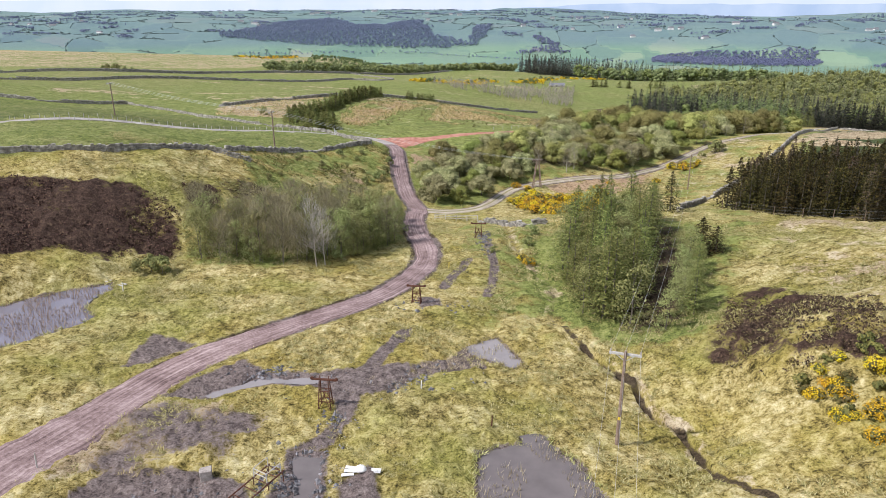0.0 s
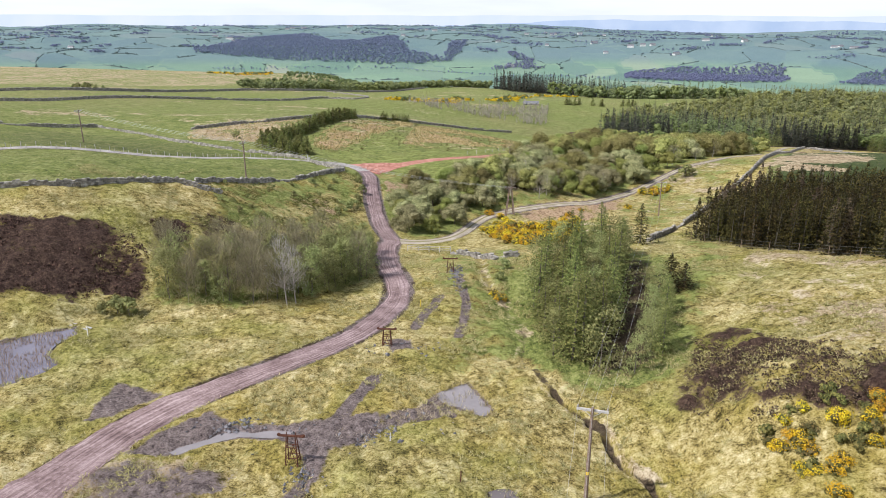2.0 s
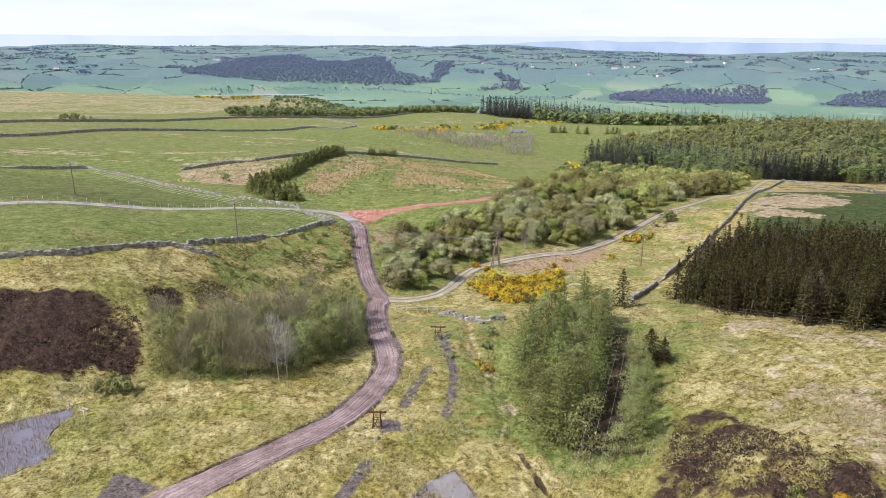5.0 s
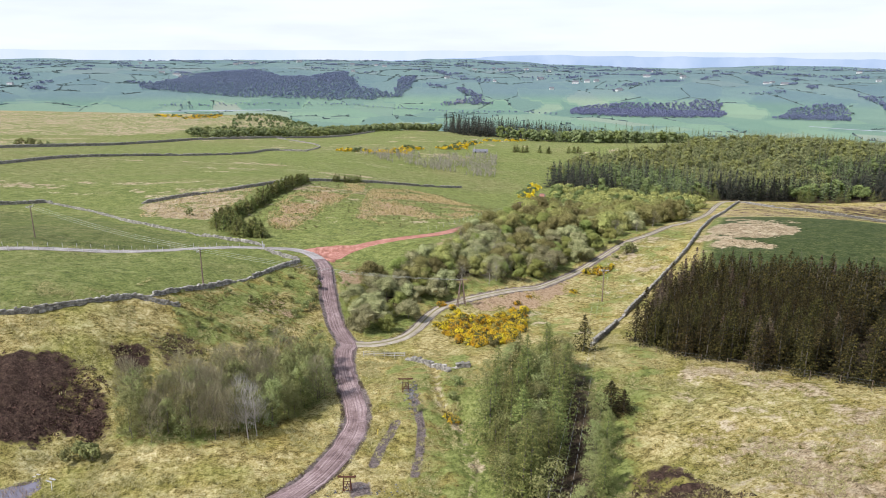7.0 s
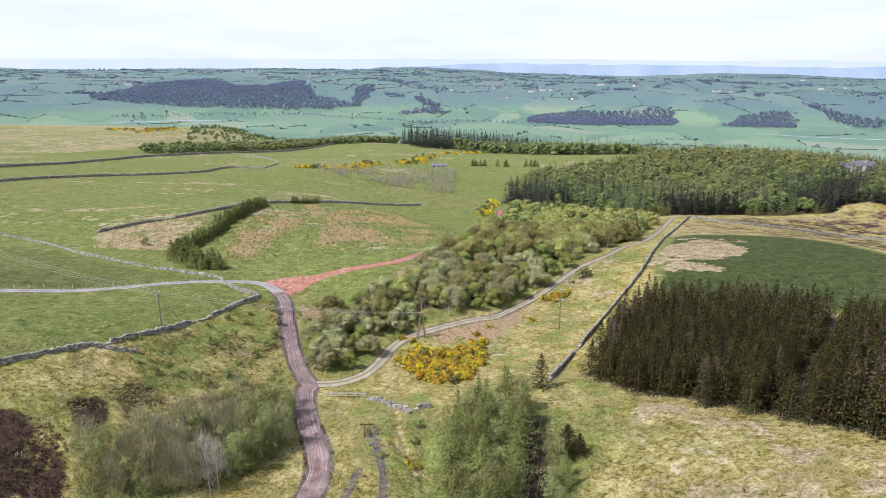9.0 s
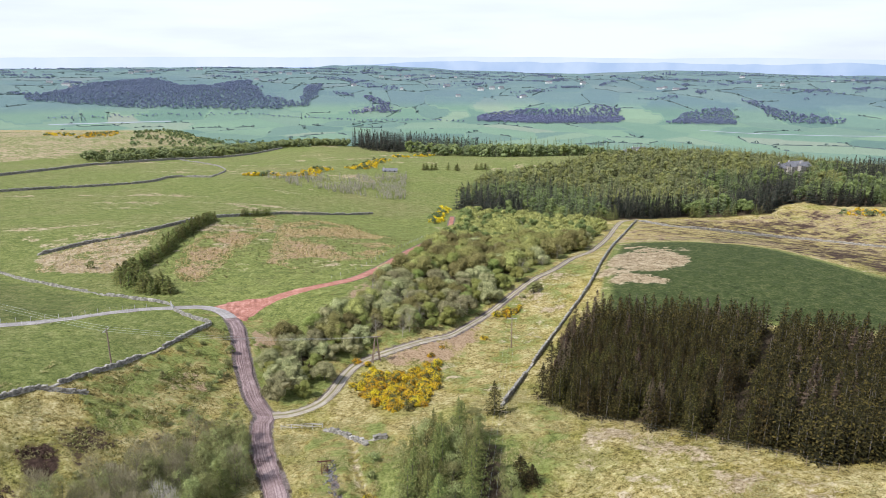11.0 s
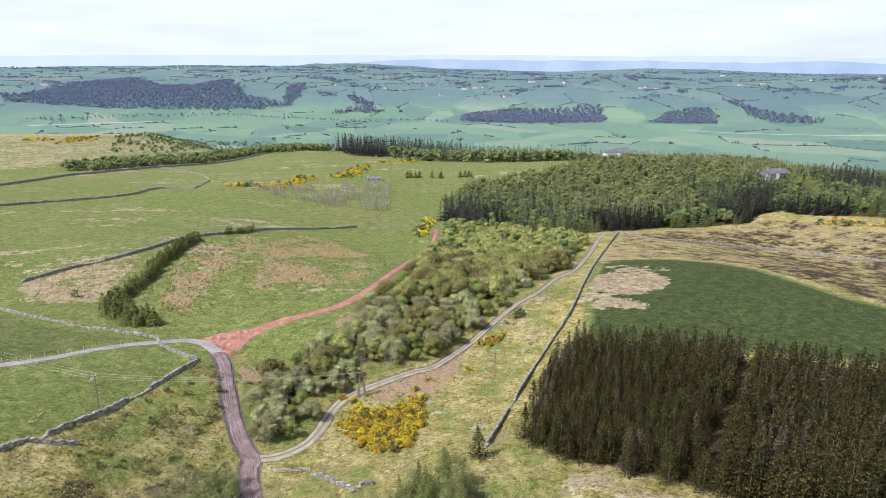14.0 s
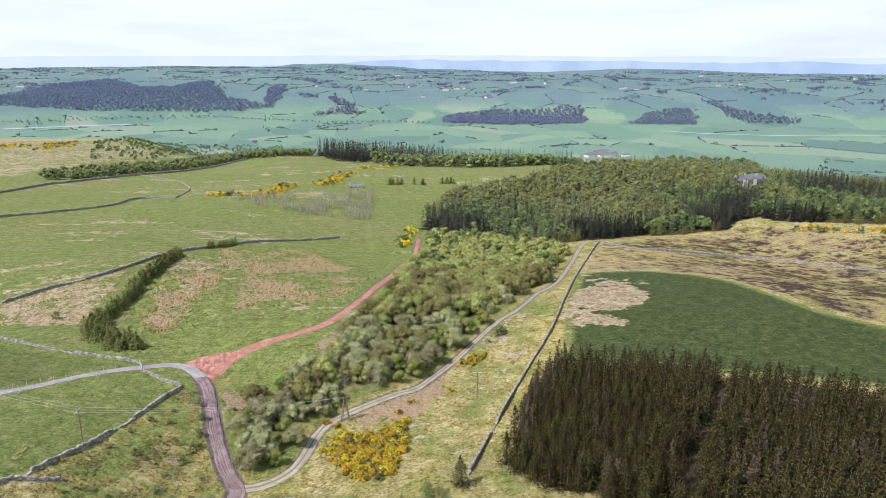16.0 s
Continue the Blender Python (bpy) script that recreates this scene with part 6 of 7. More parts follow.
# ---- the far valley: hedgerows, woods and houses ----
def far_valley():
    rr = np.random.default_rng(41)
    seeds = np.array([(sx, sy * 0.8) for sx, sy, _ in SEEDS])
    run = np.arange(-330, 331, 11.0)
    verts, faces = [], []
    for i in range(len(seeds)):
        d = np.hypot(*(seeds - seeds[i]).T)
        near = np.argsort(d)[1:26]
        for j in near:
            if j < i:
                continue
            mid, ax = (seeds[i] + seeds[j]) / 2, (seeds[j] - seeds[i]) / d[j]
            p = mid + run[:, None] * np.array([-ax[1], ax[0]])
            own = np.hypot(*(p - seeds[i]).T)
            others = np.delete(near, np.where(near == j))
            ok = np.min(np.hypot(p[:, None, 0] - seeds[others, 0], p[:, None, 1] - seeds[others, 1]), axis=1) > own
            x, y = p[:, 0], p[:, 1] / 0.8
            z = land(x, y)
            far = np.hypot(x, y)
            ok &= (far > 1250) & (far < 4250) & ((z < -112) | (far > 2450)) & (vnoise(x / 90, y / 90, 5) > np.where(far < 2450, 0.66, 0.46))
            for k in np.where(ok[:-1] & ok[1:])[0]:
                if rr.uniform() < 0.12:
                    continue
                h, w = rr.uniform(1.0, 3.2), rr.uniform(0.8, 1.8)
                n = np.array([ax[0], ax[1]]) * w
                b = len(verts)
                for q, s in ((k, 1.0), (k + 1, rr.uniform(0.5, 1.2))):
                    verts += [(x[q] - n[0], y[q] - n[1], z[q] - 1), (x[q] - 0.3 * n[0], y[q] - 0.3 * n[1], z[q] + h * s), (x[q] + n[0], y[q] + n[1], z[q] - 1)]
                faces += [(b, b + 3, b + 4, b + 1), (b + 1, b + 4, b + 5, b + 2)]
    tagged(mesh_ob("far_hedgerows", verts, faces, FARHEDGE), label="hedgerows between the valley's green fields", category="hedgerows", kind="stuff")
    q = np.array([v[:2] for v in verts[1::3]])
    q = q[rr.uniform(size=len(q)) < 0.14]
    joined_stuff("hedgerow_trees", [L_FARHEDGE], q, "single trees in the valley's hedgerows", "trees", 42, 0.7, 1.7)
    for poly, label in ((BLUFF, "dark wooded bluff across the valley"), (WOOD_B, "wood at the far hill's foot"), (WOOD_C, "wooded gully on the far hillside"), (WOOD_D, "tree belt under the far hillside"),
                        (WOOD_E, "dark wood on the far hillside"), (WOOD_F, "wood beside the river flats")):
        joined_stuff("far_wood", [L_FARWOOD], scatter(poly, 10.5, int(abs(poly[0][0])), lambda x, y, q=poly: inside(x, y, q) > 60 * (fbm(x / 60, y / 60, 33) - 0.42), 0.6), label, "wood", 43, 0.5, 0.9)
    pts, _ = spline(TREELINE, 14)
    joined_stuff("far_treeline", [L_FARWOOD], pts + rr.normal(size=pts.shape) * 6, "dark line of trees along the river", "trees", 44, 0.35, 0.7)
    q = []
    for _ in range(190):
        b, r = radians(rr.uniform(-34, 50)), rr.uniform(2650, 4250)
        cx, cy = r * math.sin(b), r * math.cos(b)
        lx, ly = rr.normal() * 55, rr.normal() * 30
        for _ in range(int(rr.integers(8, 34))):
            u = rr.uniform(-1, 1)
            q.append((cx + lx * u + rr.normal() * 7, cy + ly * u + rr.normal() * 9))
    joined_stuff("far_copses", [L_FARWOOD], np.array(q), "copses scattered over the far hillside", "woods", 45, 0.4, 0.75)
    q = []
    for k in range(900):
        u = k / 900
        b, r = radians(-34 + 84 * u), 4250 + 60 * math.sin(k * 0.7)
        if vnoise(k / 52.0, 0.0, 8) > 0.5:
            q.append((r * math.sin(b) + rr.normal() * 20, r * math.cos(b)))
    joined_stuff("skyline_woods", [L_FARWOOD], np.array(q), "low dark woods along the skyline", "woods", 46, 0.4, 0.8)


far_valley()


def house(x, y, w, d, h, turn, label, wall=HARLING, name="house"):
    z = float(np.min(land(np.array([x - w / 2, x + w / 2]), np.array([y, y]))))
    e = empty(name, x, y, z - 1, turn, label=label, category="house")
    bm = bmesh.new()
    box(bm, (-w / 2, -d / 2, 0), (w / 2, d / 2, h + 1))
    part("wall", bm, wall, e)
    bm = bmesh.new()
    o = 0.4
    rz = h + 1 + d * 0.42
    v = [bm.verts.new(p) for p in ((-w / 2 - o, -d / 2 - o, h + 0.9), (w / 2 + o, -d / 2 - o, h + 0.9), (w / 2 + o, d / 2 + o, h + 0.9), (-w / 2 - o, d / 2 + o, h + 0.9), (-w / 2 - o, 0, rz), (w / 2 + o, 0, rz))]
    for f in ((0, 1, 5, 4), (2, 3, 4, 5), (0, 4, 3), (1, 2, 5), (3, 2, 1, 0)):
        bm.faces.new([v[k] for k in f])
    roof = part("roof", bm, SLATE, e)
    bm = bmesh.new()
    box(bm, (-w / 2 + 0.6, -0.5, rz - 0.8), (-w / 2 + 1.7, 0.5, rz + 1.2))
    part("chimney", bm, wall, roof)
    for k in range(max(2, int(w / 4))):
        for lev in range(max(1, int(h / 3))):
            bm = bmesh.new()
            cx = -w / 2 + (k + 0.5) * w / max(2, int(w / 4))
            box(bm, (cx - 0.5, -d / 2 - 0.06, 1 + 0.9 + 2.9 * lev), (cx + 0.5, -d / 2 + 0.1, 1 + 2.3 + 2.9 * lev))
            part("window", bm, WINDOW_GLASS, e)


def build_houses():
    r = random.Random(51)
    for x, y in WHITE_H:
        house(x, y, r.uniform(16, 30), r.uniform(9, 13), r.uniform(5, 7), r.uniform(-25, 25), "white farmhouse on the far hillside")
    for k in range(26):
        b, d = radians(r.uniform(-32, 48)), r.uniform(2800, 3900)
        house(d * math.sin(b), d * math.cos(b), r.uniform(12, 22), r.uniform(8, 11), r.uniform(4, 6), r.uniform(-30, 30), "small white house on the far hillside")
    fx, fy = FARM[0]
    for dx, dy, w, d, h in ((0, 0, 30, 12, 6), (26, 14, 22, 11, 5), (-28, 10, 26, 14, 5), (10, 34, 34, 16, 6), (48, -4, 18, 9, 5)):
        house(fx + dx, fy + dy, w, d, h, r.uniform(-15, 15), "grey-roofed farm building on the valley floor", HARLING, "farm_building")
    mx, my = MANSION[0]
    for dx, dy, w, d, h in ((0, 0, 17, 9, 8), (-11.5, 2, 8, 8, 6.5), (11, 1, 8, 9, 7), (3, -5, 6, 5, 8.5)):
        house(mx + dx, my + dy, w, d, h, 12, "large grey sandstone mansion among the trees", SANDSTONE, "mansion_wing")
    bx, by = BARN[0]
    house(bx, by, 13, 5, 1.8, -8, "low roofless-looking stone barn in the pasture", SANDSTONE, "barn")


build_houses()


# ---- poles, wires and fences ----
def pole(x, y, high, turn, label, arm=2.4, plate=False):
    z = height1(x, y)
    e = empty("utility_pole", x, y, z - 0.6, turn, label=label, category="utility pole", group="power line poles")
    bm = bmesh.new()
    bar(bm, (0, 0, 0), (0, 0, high + 0.6), 0.17, 0.11, 10)
    part("post", bm, POLE_WOOD, e)
    bm = bmesh.new()
    box(bm, (-arm / 2, 0.10, high + 0.18), (arm / 2, 0.24, high + 0.36))
    beam = part("crossarm", bm, GREY_WOOD, e, "silvered timber crossarm")
    for s in (-1, 1):
        bm = bmesh.new()
        bar(bm, (0.0, 0.20, high - 0.35), (s * arm * 0.3, 0.20, high + 0.2), 0.03, 0.03, 5)
        part("brace", bm, STEEL, e)
    for s in (-0.92, 0.0, 0.92):
        bm = bmesh.new()
        bar(bm, (s * arm / 2, 0.17, high + 0.36), (s * arm / 2, 0.17, high + 0.46), 0.03, 0.07, 8)
        bar(bm, (s * arm / 2, 0.17, high + 0.46), (s * arm / 2, 0.17, high + 0.60), 0.07, 0.05, 8)
        part("insulator", bm, CONCRETE, beam)
    if plate:
        bm = bmesh.new()
        box(bm, (-0.11, -0.19, 3.0), (0.11, -0.15, 3.26))
        part("warning_plate", bm, YELLOW_PAINT, e, "small yellow warning plate")
    return [Vector((x, y, z)) + Matrix.Rotation(radians(turn), 3, "Z") @ Vector((s * arm / 2, 0.17, high)) for s in (-0.92, 0.0, 0.92)]


def tower(x, y, high, label):
    """Small wooden A-frame tower."""
    z = height1(x, y)
    e = empty("timber_pylon", x, y, z - 0.4, 10, label=label, category="pylon", group="power line poles")
    for sx in (-1, 1):
        for sy in (-1, 1):
            bm = bmesh.new()
            bar(bm, (sx * 1.0, sy * 0.6, 0), (sx * 0.25, sy * 0.12, high), 0.13, 0.09, 6)
            part("leg", bm, POLE_WOOD, e)
    for h in (0.3, 0.6, 0.85):
        bm = bmesh.new()
        w = 1.0 - 0.75 * h
        bar(bm, (-w, 0, high * h), (w, 0, high * h), 0.07, 0.07, 6)
        part("crossbar", bm, POLE_WOOD, e)
    bm = bmesh.new()
    box(bm, (-1.3, -0.08, high - 0.1), (1.3, 0.08, high + 0.1))
    part("crossarm", bm, POLE_WOOD, e)
    return [Vector((x + s, y, z + high - 0.3)) for s in (-1.2, 0.0, 1.2)]


def wires(tops_a, tops_b, sag, label, thick=0.016):
    for a, b in zip(tops_a, tops_b):
        cu = bpy.data.curves.new("power_cable", "CURVE")
        cu.dimensions, cu.bevel_depth, cu.bevel_resolution = "3D", thick, 0
        sp = cu.splines.new("POLY")
        sp.points.add(24)
        for k in range(25):
            u = k / 24
            p = a.lerp(b, u)
            sp.points[k].co = (p.x, p.y, p.z - 4 * sag * u * (1 - u), 1)
        cu.materials.append(CABLE)
        tagged(new("power_cable", cu), label=label, category="cable", group="power cables")


def build_power_lines():
    p1 = pole(POLEBASE[0][0], POLEBASE[0][1], 8.3, -18, "tall weathered wooden utility pole with a crossarm", 2.4, True)
    p5 = pole(POLE5[0][0], POLE5[0][1], 8.5, -18, "wooden utility pole beside the stone wall")
    p0 = [Vector((q.x - 20, q.y - 70, q.z + 4)) for q in p1]
    wires(p1, p5, 2.2, "slack overhead cable above the grove", 0.007)
    wires(p1, p0, 1.2, "overhead cable running back over the moor", 0.007)
    p2 = pole(POLE2[0][0], POLE2[0][1], 8.3, 75, "thin wooden utility pole beside the field wall")
    p3 = tower(POLE3[0][0], POLE3[0][1], 7.0, "dark timber pylon beside the side track")
    p4 = pole(POLE4[0][0], POLE4[0][1], 8.3, 75, "lone wooden utility pole in the green field")
    wires(p2, [Vector((q.x, q.y, q.z)) for q in p3], 1.4, "overhead cable crossing the road")
    wires(p4, p2, 1.0, "overhead cable along the green field")
    tower(POLE6[0][0], POLE6[0][1], 7.5, "dark timber pylon above the valley wood")


build_power_lines()


def trestle(x, y, turn, high, label, arm=1.9):
    """Rusty ropeway trestle: two leaning ladder frames, cross bracing, a top beam with a wheel at each end."""
    z = height1(x, y)
    e = empty("ropeway_trestle", x, y, z - 0.15, turn, label=label, category="trestle", group="rusty ropeway trestles")
    top = high
    feet = [(sx * 0.55, sy * 0.45) for sx in (-1, 1) for sy in (-1, 1)]
    heads = [(sx * 0.38, sy * 0.16) for sx in (-1, 1) for sy in (-1, 1)]
    for (fx, fy), (hx, hy) in zip(feet, heads):
        bm = bmesh.new()
        bar(bm, (fx, fy, 0), (hx, hy, top), 0.055, 0.05, 5)
        part("leg", bm, RUST, e)
    for h in (0.35, 0.68):
        for (fx, fy), (hx, hy), (gx, gy), (kx, ky) in ((feet[0], heads[0], feet[1], heads[1]), (feet[2], heads[2], feet[3], heads[3]), (feet[0], heads[0], feet[2], heads[2]), (feet[1], heads[1], feet[3], heads[3])):
            bm = bmesh.new()
            bar(bm, (fx + (hx - fx) * h, fy + (hy - fy) * h, top * h), (gx + (kx - gx) * h, gy + (ky - gy) * h, top * h), 0.04, 0.04, 5)
            part("rung", bm, RUST, e)
    for a, b in ((0, 2), (2, 0), (1, 3), (3, 1)):
        bm = bmesh.new()
        fa, hb = feet[a], heads[b]
        bar(bm, (*fa, 0.1), (fa[0] + (hb[0] - fa[0]) * 0.7, fa[1] + (hb[1] - fa[1]) * 0.7, top * 0.7), 0.03, 0.03, 5)
        part("brace", bm, RUST, e)
    bm = bmesh.new()
    box(bm, (-arm / 2, -0.10, top), (arm / 2, 0.10, top + 0.13))
    beam = part("top_beam", bm, RUST, e)
    for s in (-1, 1):
        bm = bmesh.new()
        bar(bm, (s * arm / 2, -0.05, top + 0.12), (s * arm / 2, 0.05, top + 0.12), 0.15, 0.15, 12)
        bar(bm, (s * arm / 2, -0.16, top + 0.12), (s * arm / 2, 0.16, top + 0.12), 0.06, 0.06, 8)
        part("wheel", bm, RUST, beam)
        bm = bmesh.new()
        bar(bm, (s * 0.38, 0, top + 0.16), (s * 0.38, 0, top + 0.42), 0.04, 0.04, 6)
        part("pin", bm, RUST, beam)


trestle(PY1[0][0], PY1[0][1] + 0.3, -8, 2.9, "rusty iron ropeway trestle beside wet spoil", 2.1)
trestle(PY2[0][0], PY2[0][1] + 0.3, -6, 2.45, "rusty iron ropeway trestle beside the dirt road", 2.0)
trestle(PY3[0][0], PY3[0][1], -4, 2.3, "dark rusty ropeway trestle on a grassy mound", 2.1)


def fallen_frame():
    """Long rusty ropeway frame with a pale platform rail over the mud."""
    x, y = PY0[0]
    e = empty("ropeway_gantry", x + 0.4, y - 0.9, height1(x, y) - 0.25, -32, label="long rusty ropeway gantry with a pale platform rail", category="gantry", group="rusty ropeway trestles")
    for s in (-0.9, 0.9):
        bm = bmesh.new()
        bar(bm, (s, -4.0, 0.9), (s, 3.2, 1.5), 0.07, 0.07, 5)
        part("side_beam", bm, RUST, e)
        for v in (-3.6, -1.2, 1.2, 3.0):
            bm = bmesh.new()
            bar(bm, (s * 1.1, v, -0.2), (s, v, 1.1 + 0.08 * v), 0.06, 0.05, 5)
            part("leg", bm, RUST, e)
    for v in (-3.6, -2.4, -1.2, 0.0, 1.2, 2.2, 3.0):
        bm = bmesh.new()
        bar(bm, (-0.9, v, 1.22 + 0.083 * v), (0.9, v, 1.22 + 0.083 * v), 0.05, 0.05, 5)
        part("cross_beam", bm, RUST, e)
    for a, b in (((-0.8, 1.2, 1.4), (-0.8, 1.2, 2.4)), ((0.8, 1.2, 1.4), (0.8, 1.2, 2.4)), ((-0.8, 2.9, 1.5), (-0.8, 2.9, 2.5)), ((0.8, 2.9, 1.5), (0.8, 2.9, 2.5)),
                 ((-0.8, 1.2, 2.4), (-0.8, 2.9, 2.5)), ((0.8, 1.2, 2.4), (0.8, 2.9, 2.5)), ((-0.8, 1.2, 2.4), (0.8, 1.2, 2.4)), ((-0.8, 1.2, 1.95), (0.8, 1.2, 1.95))):
        bm = bmesh.new()
        bar(bm, a, b, 0.045, 0.045, 6)
        part("guard_rail", bm, GREY_WOOD, e, "pale weathered guard rail")
    e.scale = (0.8, 0.8, 0.75)


fallen_frame()


def small_things():
    x, y = BLOCK[0]
    e = empty("concrete_block", x, y, height1(x, y), 20, label="square weathered concrete pier standing in the grass", category="block")
    bm = bmesh.new()
    box(bm, (-0.42, -0.38, -0.2), (0.42, 0.38, 0.95), None, 0.05)
    bmesh.ops.bevel(bm, geom=bm.edges[:], offset=0.05, segments=1, affect="EDGES")
    part("pier", bm, CONCRETE, e)
    x, y = BOARDS[0]
    e = empty("board_pile", x, y, height1(x, y) + 0.02, -6, label="white boards and a sack lying in the mud", category="debris")
    for k, (dx, dy, dz, w, a) in enumerate(((0, 0.25, 0.05, 2.9, 0), (0.1, -0.05, 0.06, 2.7, 3), (0.0, 0.12, 0.16, 2.4, -4), (-0.9, -0.5, 0.03, 0.9, 12))):
        bm = bmesh.new()
        box(bm, (-w / 2, -0.13, 0), (w / 2, 0.13, 0.07), pose(dx, dy, dz, 0, 0, a))
        part("board", bm, WHITE_PAINT, e)
    bm = bmesh.new()
    bmesh.ops.create_icosphere(bm, subdivisions=2, radius=0.42)
    for v in bm.verts:
        v.co = Vector((v.co.x * 1.1, v.co.y * 0.8, max(0, v.co.z * 0.7 + 0.25) + 0.1 * noise.noise(v.co * 3)))
    part("sack", bm, WHITE_PAINT, e)
    e = empty("yellow_sign", 9.0, 152.5, height1(9.0, 152.5), 10, label="small yellow sign board beside the side track", category="sign")
    bm = bmesh.new()
    box(bm, (-0.7, -0.03, 0.7), (0.7, 0.03, 1.3))
    part("board", bm, YELLOW_PAINT, e)
    for s in (-0.5, 0.5):
        bm = bmesh.new()
        bar(bm, (s, 0, -0.2), (s, 0, 1.0), 0.05, 0.05, 6)
        part("post", bm, GREY_WOOD, e)
    for (x, y), h, mat, lab in ((POST1[0], 1.3, GREY_WOOD, "rough marker post beside the road"), (POST2[0], 1.0, RUST, "thin dark marker post by the pool"), (POST3[0], 0.9, WHITE_PAINT, "short white marker post in the grass"), ((0.8, 90.0), 0.8, YELLOW_PAINT, "short yellow marker post"),
                                ((-39.3, 78.6), 1.0, WHITE_PAINT, "short white post at the pond's edge")):
        e = empty("marker_post", x, y, height1(x, y), 0, label=lab, category="post", group="marker posts")
        bm = bmesh.new()
        bar(bm, (0, 0, -0.2), (0.04, 0.02, h), 0.06, 0.05, 6)
        part("stake", bm, mat, e)
    e = empty("jetty_plank", -41.3, 81.2, height1(-41.3, 81.2) - 0.22, -28, label="pale fallen timber at the pond's corner", category="timber")
    for k, dy in enumerate((-0.3, 0.25)):
        bm = bmesh.new()
        box(bm, (-1.6, dy - 0.12, 0.06), (1.6, dy + 0.12, 0.14))
        part("plank", bm, GREY_WOOD, e)
    # gate across the lane
    x, y = -29.4, 190.3
    e = empty("field_gate", x, y, height1(x, y), 107, label="pale closed field gate across the farm lane", category="gate")
    for h in (0.25, 0.5, 0.75, 1.0, 1.2):
        bm = bmesh.new()
        bar(bm, (-1.7, 0, h), (1.7, 0, h), 0.035, 0.035, 6)
        part("gate_rail", bm, STEEL, e)
    for s in (-1.75, 1.75):
        bm = bmesh.new()
        box(bm, (s - 0.14, -0.14, -0.2), (s + 0.14, 0.14, 1.5))
        part("gatepost", bm, GREY_WOOD, e)


small_things()


def post_fence(line, step, high, rails, label, post_r=0.05, mat=None):
    mat = mat or GREY_WOOD
    pts, _ = spline(line, step)
    zs = height(pts[:, 0], pts[:, 1])
    e = empty("fence", float(pts[0][0]), float(pts[0][1]), float(zs[0]), 0, label=label, category="fence")
    o = Vector((pts[0][0], pts[0][1], zs[0]))
    bm = bmesh.new()
    bar(bm, (0, 0, -0.3), (0, 0, high), post_r, post_r * 0.9, 5)
    me = bpy.data.meshes.new("post")
    bm.to_mesh(me)
    bm.free()
    me.materials.append(mat)
    for p, z in zip(pts, zs):
        q = new("post", me)
        q.parent = e
        q.location = Vector((p[0], p[1], z)) - o
    for h, rr in rails:
        line3 = [Vector((p[0], p[1], z + h)) - o for p, z in zip(pts, zs)]
        if rr > 0.02:
            for a, b in zip(line3, line3[1:]):
                bm = bmesh.new()
                bar(bm, a, b, rr, rr, 4)
                part("rail", bm, mat, e)
            continue
        v = [q + s for q in line3 for s in (Vector((0, 0, rr)), Vector((rr, rr, -rr)), Vector((-rr, -rr, -rr)))]
        f = [(3 * k + j, 3 * k + (j + 1) % 3, 3 * k + 3 + (j + 1) % 3, 3 * k + 3 + j) for k in range(len(line3) - 1) for j in range(3)]
        mesh_ob("fence_wire", [tuple(q) for q in v], f, WIRE, e)


def offset_line(line, d):
    pts, _ = spline(line, 3)
    t = np.gradient(pts, axis=0)
    t /= np.linalg.norm(t, axis=1)[:, None]
    return [(float(p[0] + d * q[1]), float(p[1] - d * q[0])) for p, q in zip(pts, t)]


post_fence(RAILFENCE, 2.0, 1.15, ((0.45, 0.045), (0.8, 0.045), (1.1, 0.045)), "grey timber rail fence beside the junction", 0.08)
post_fence(offset_line(LANE[4:], 2.2), 3.0, 1.1, ((0.5, 0.006), (0.8, 0.006), (1.05, 0.006)), "post and wire fence along the farm lane", 0.06)
post_fence(offset_line(LANE[4:], -2.2), 3.0, 1.1, ((0.5, 0.006), (0.8, 0.006), (1.05, 0.006)), "post and wire fence on the lane's field side", 0.06)
post_fence([(q[0] - 1.0, q[1] - 2.5) for q in PLANT_NEAR], 4.0, 1.7, ((0.6, 0.006), (1.1, 0.006), (1.6, 0.006)), "tall wire fence along the plantation's edge", 0.045, POLE_WOOD)
post_fence([(REDTRACK[k][0] - 5, REDTRACK[k][1] + 3) for k in range(4, 11)], 5.0, 1.1, ((0.6, 0.006), (1.0, 0.006)), "post and wire fence beside the red track", 0.06)


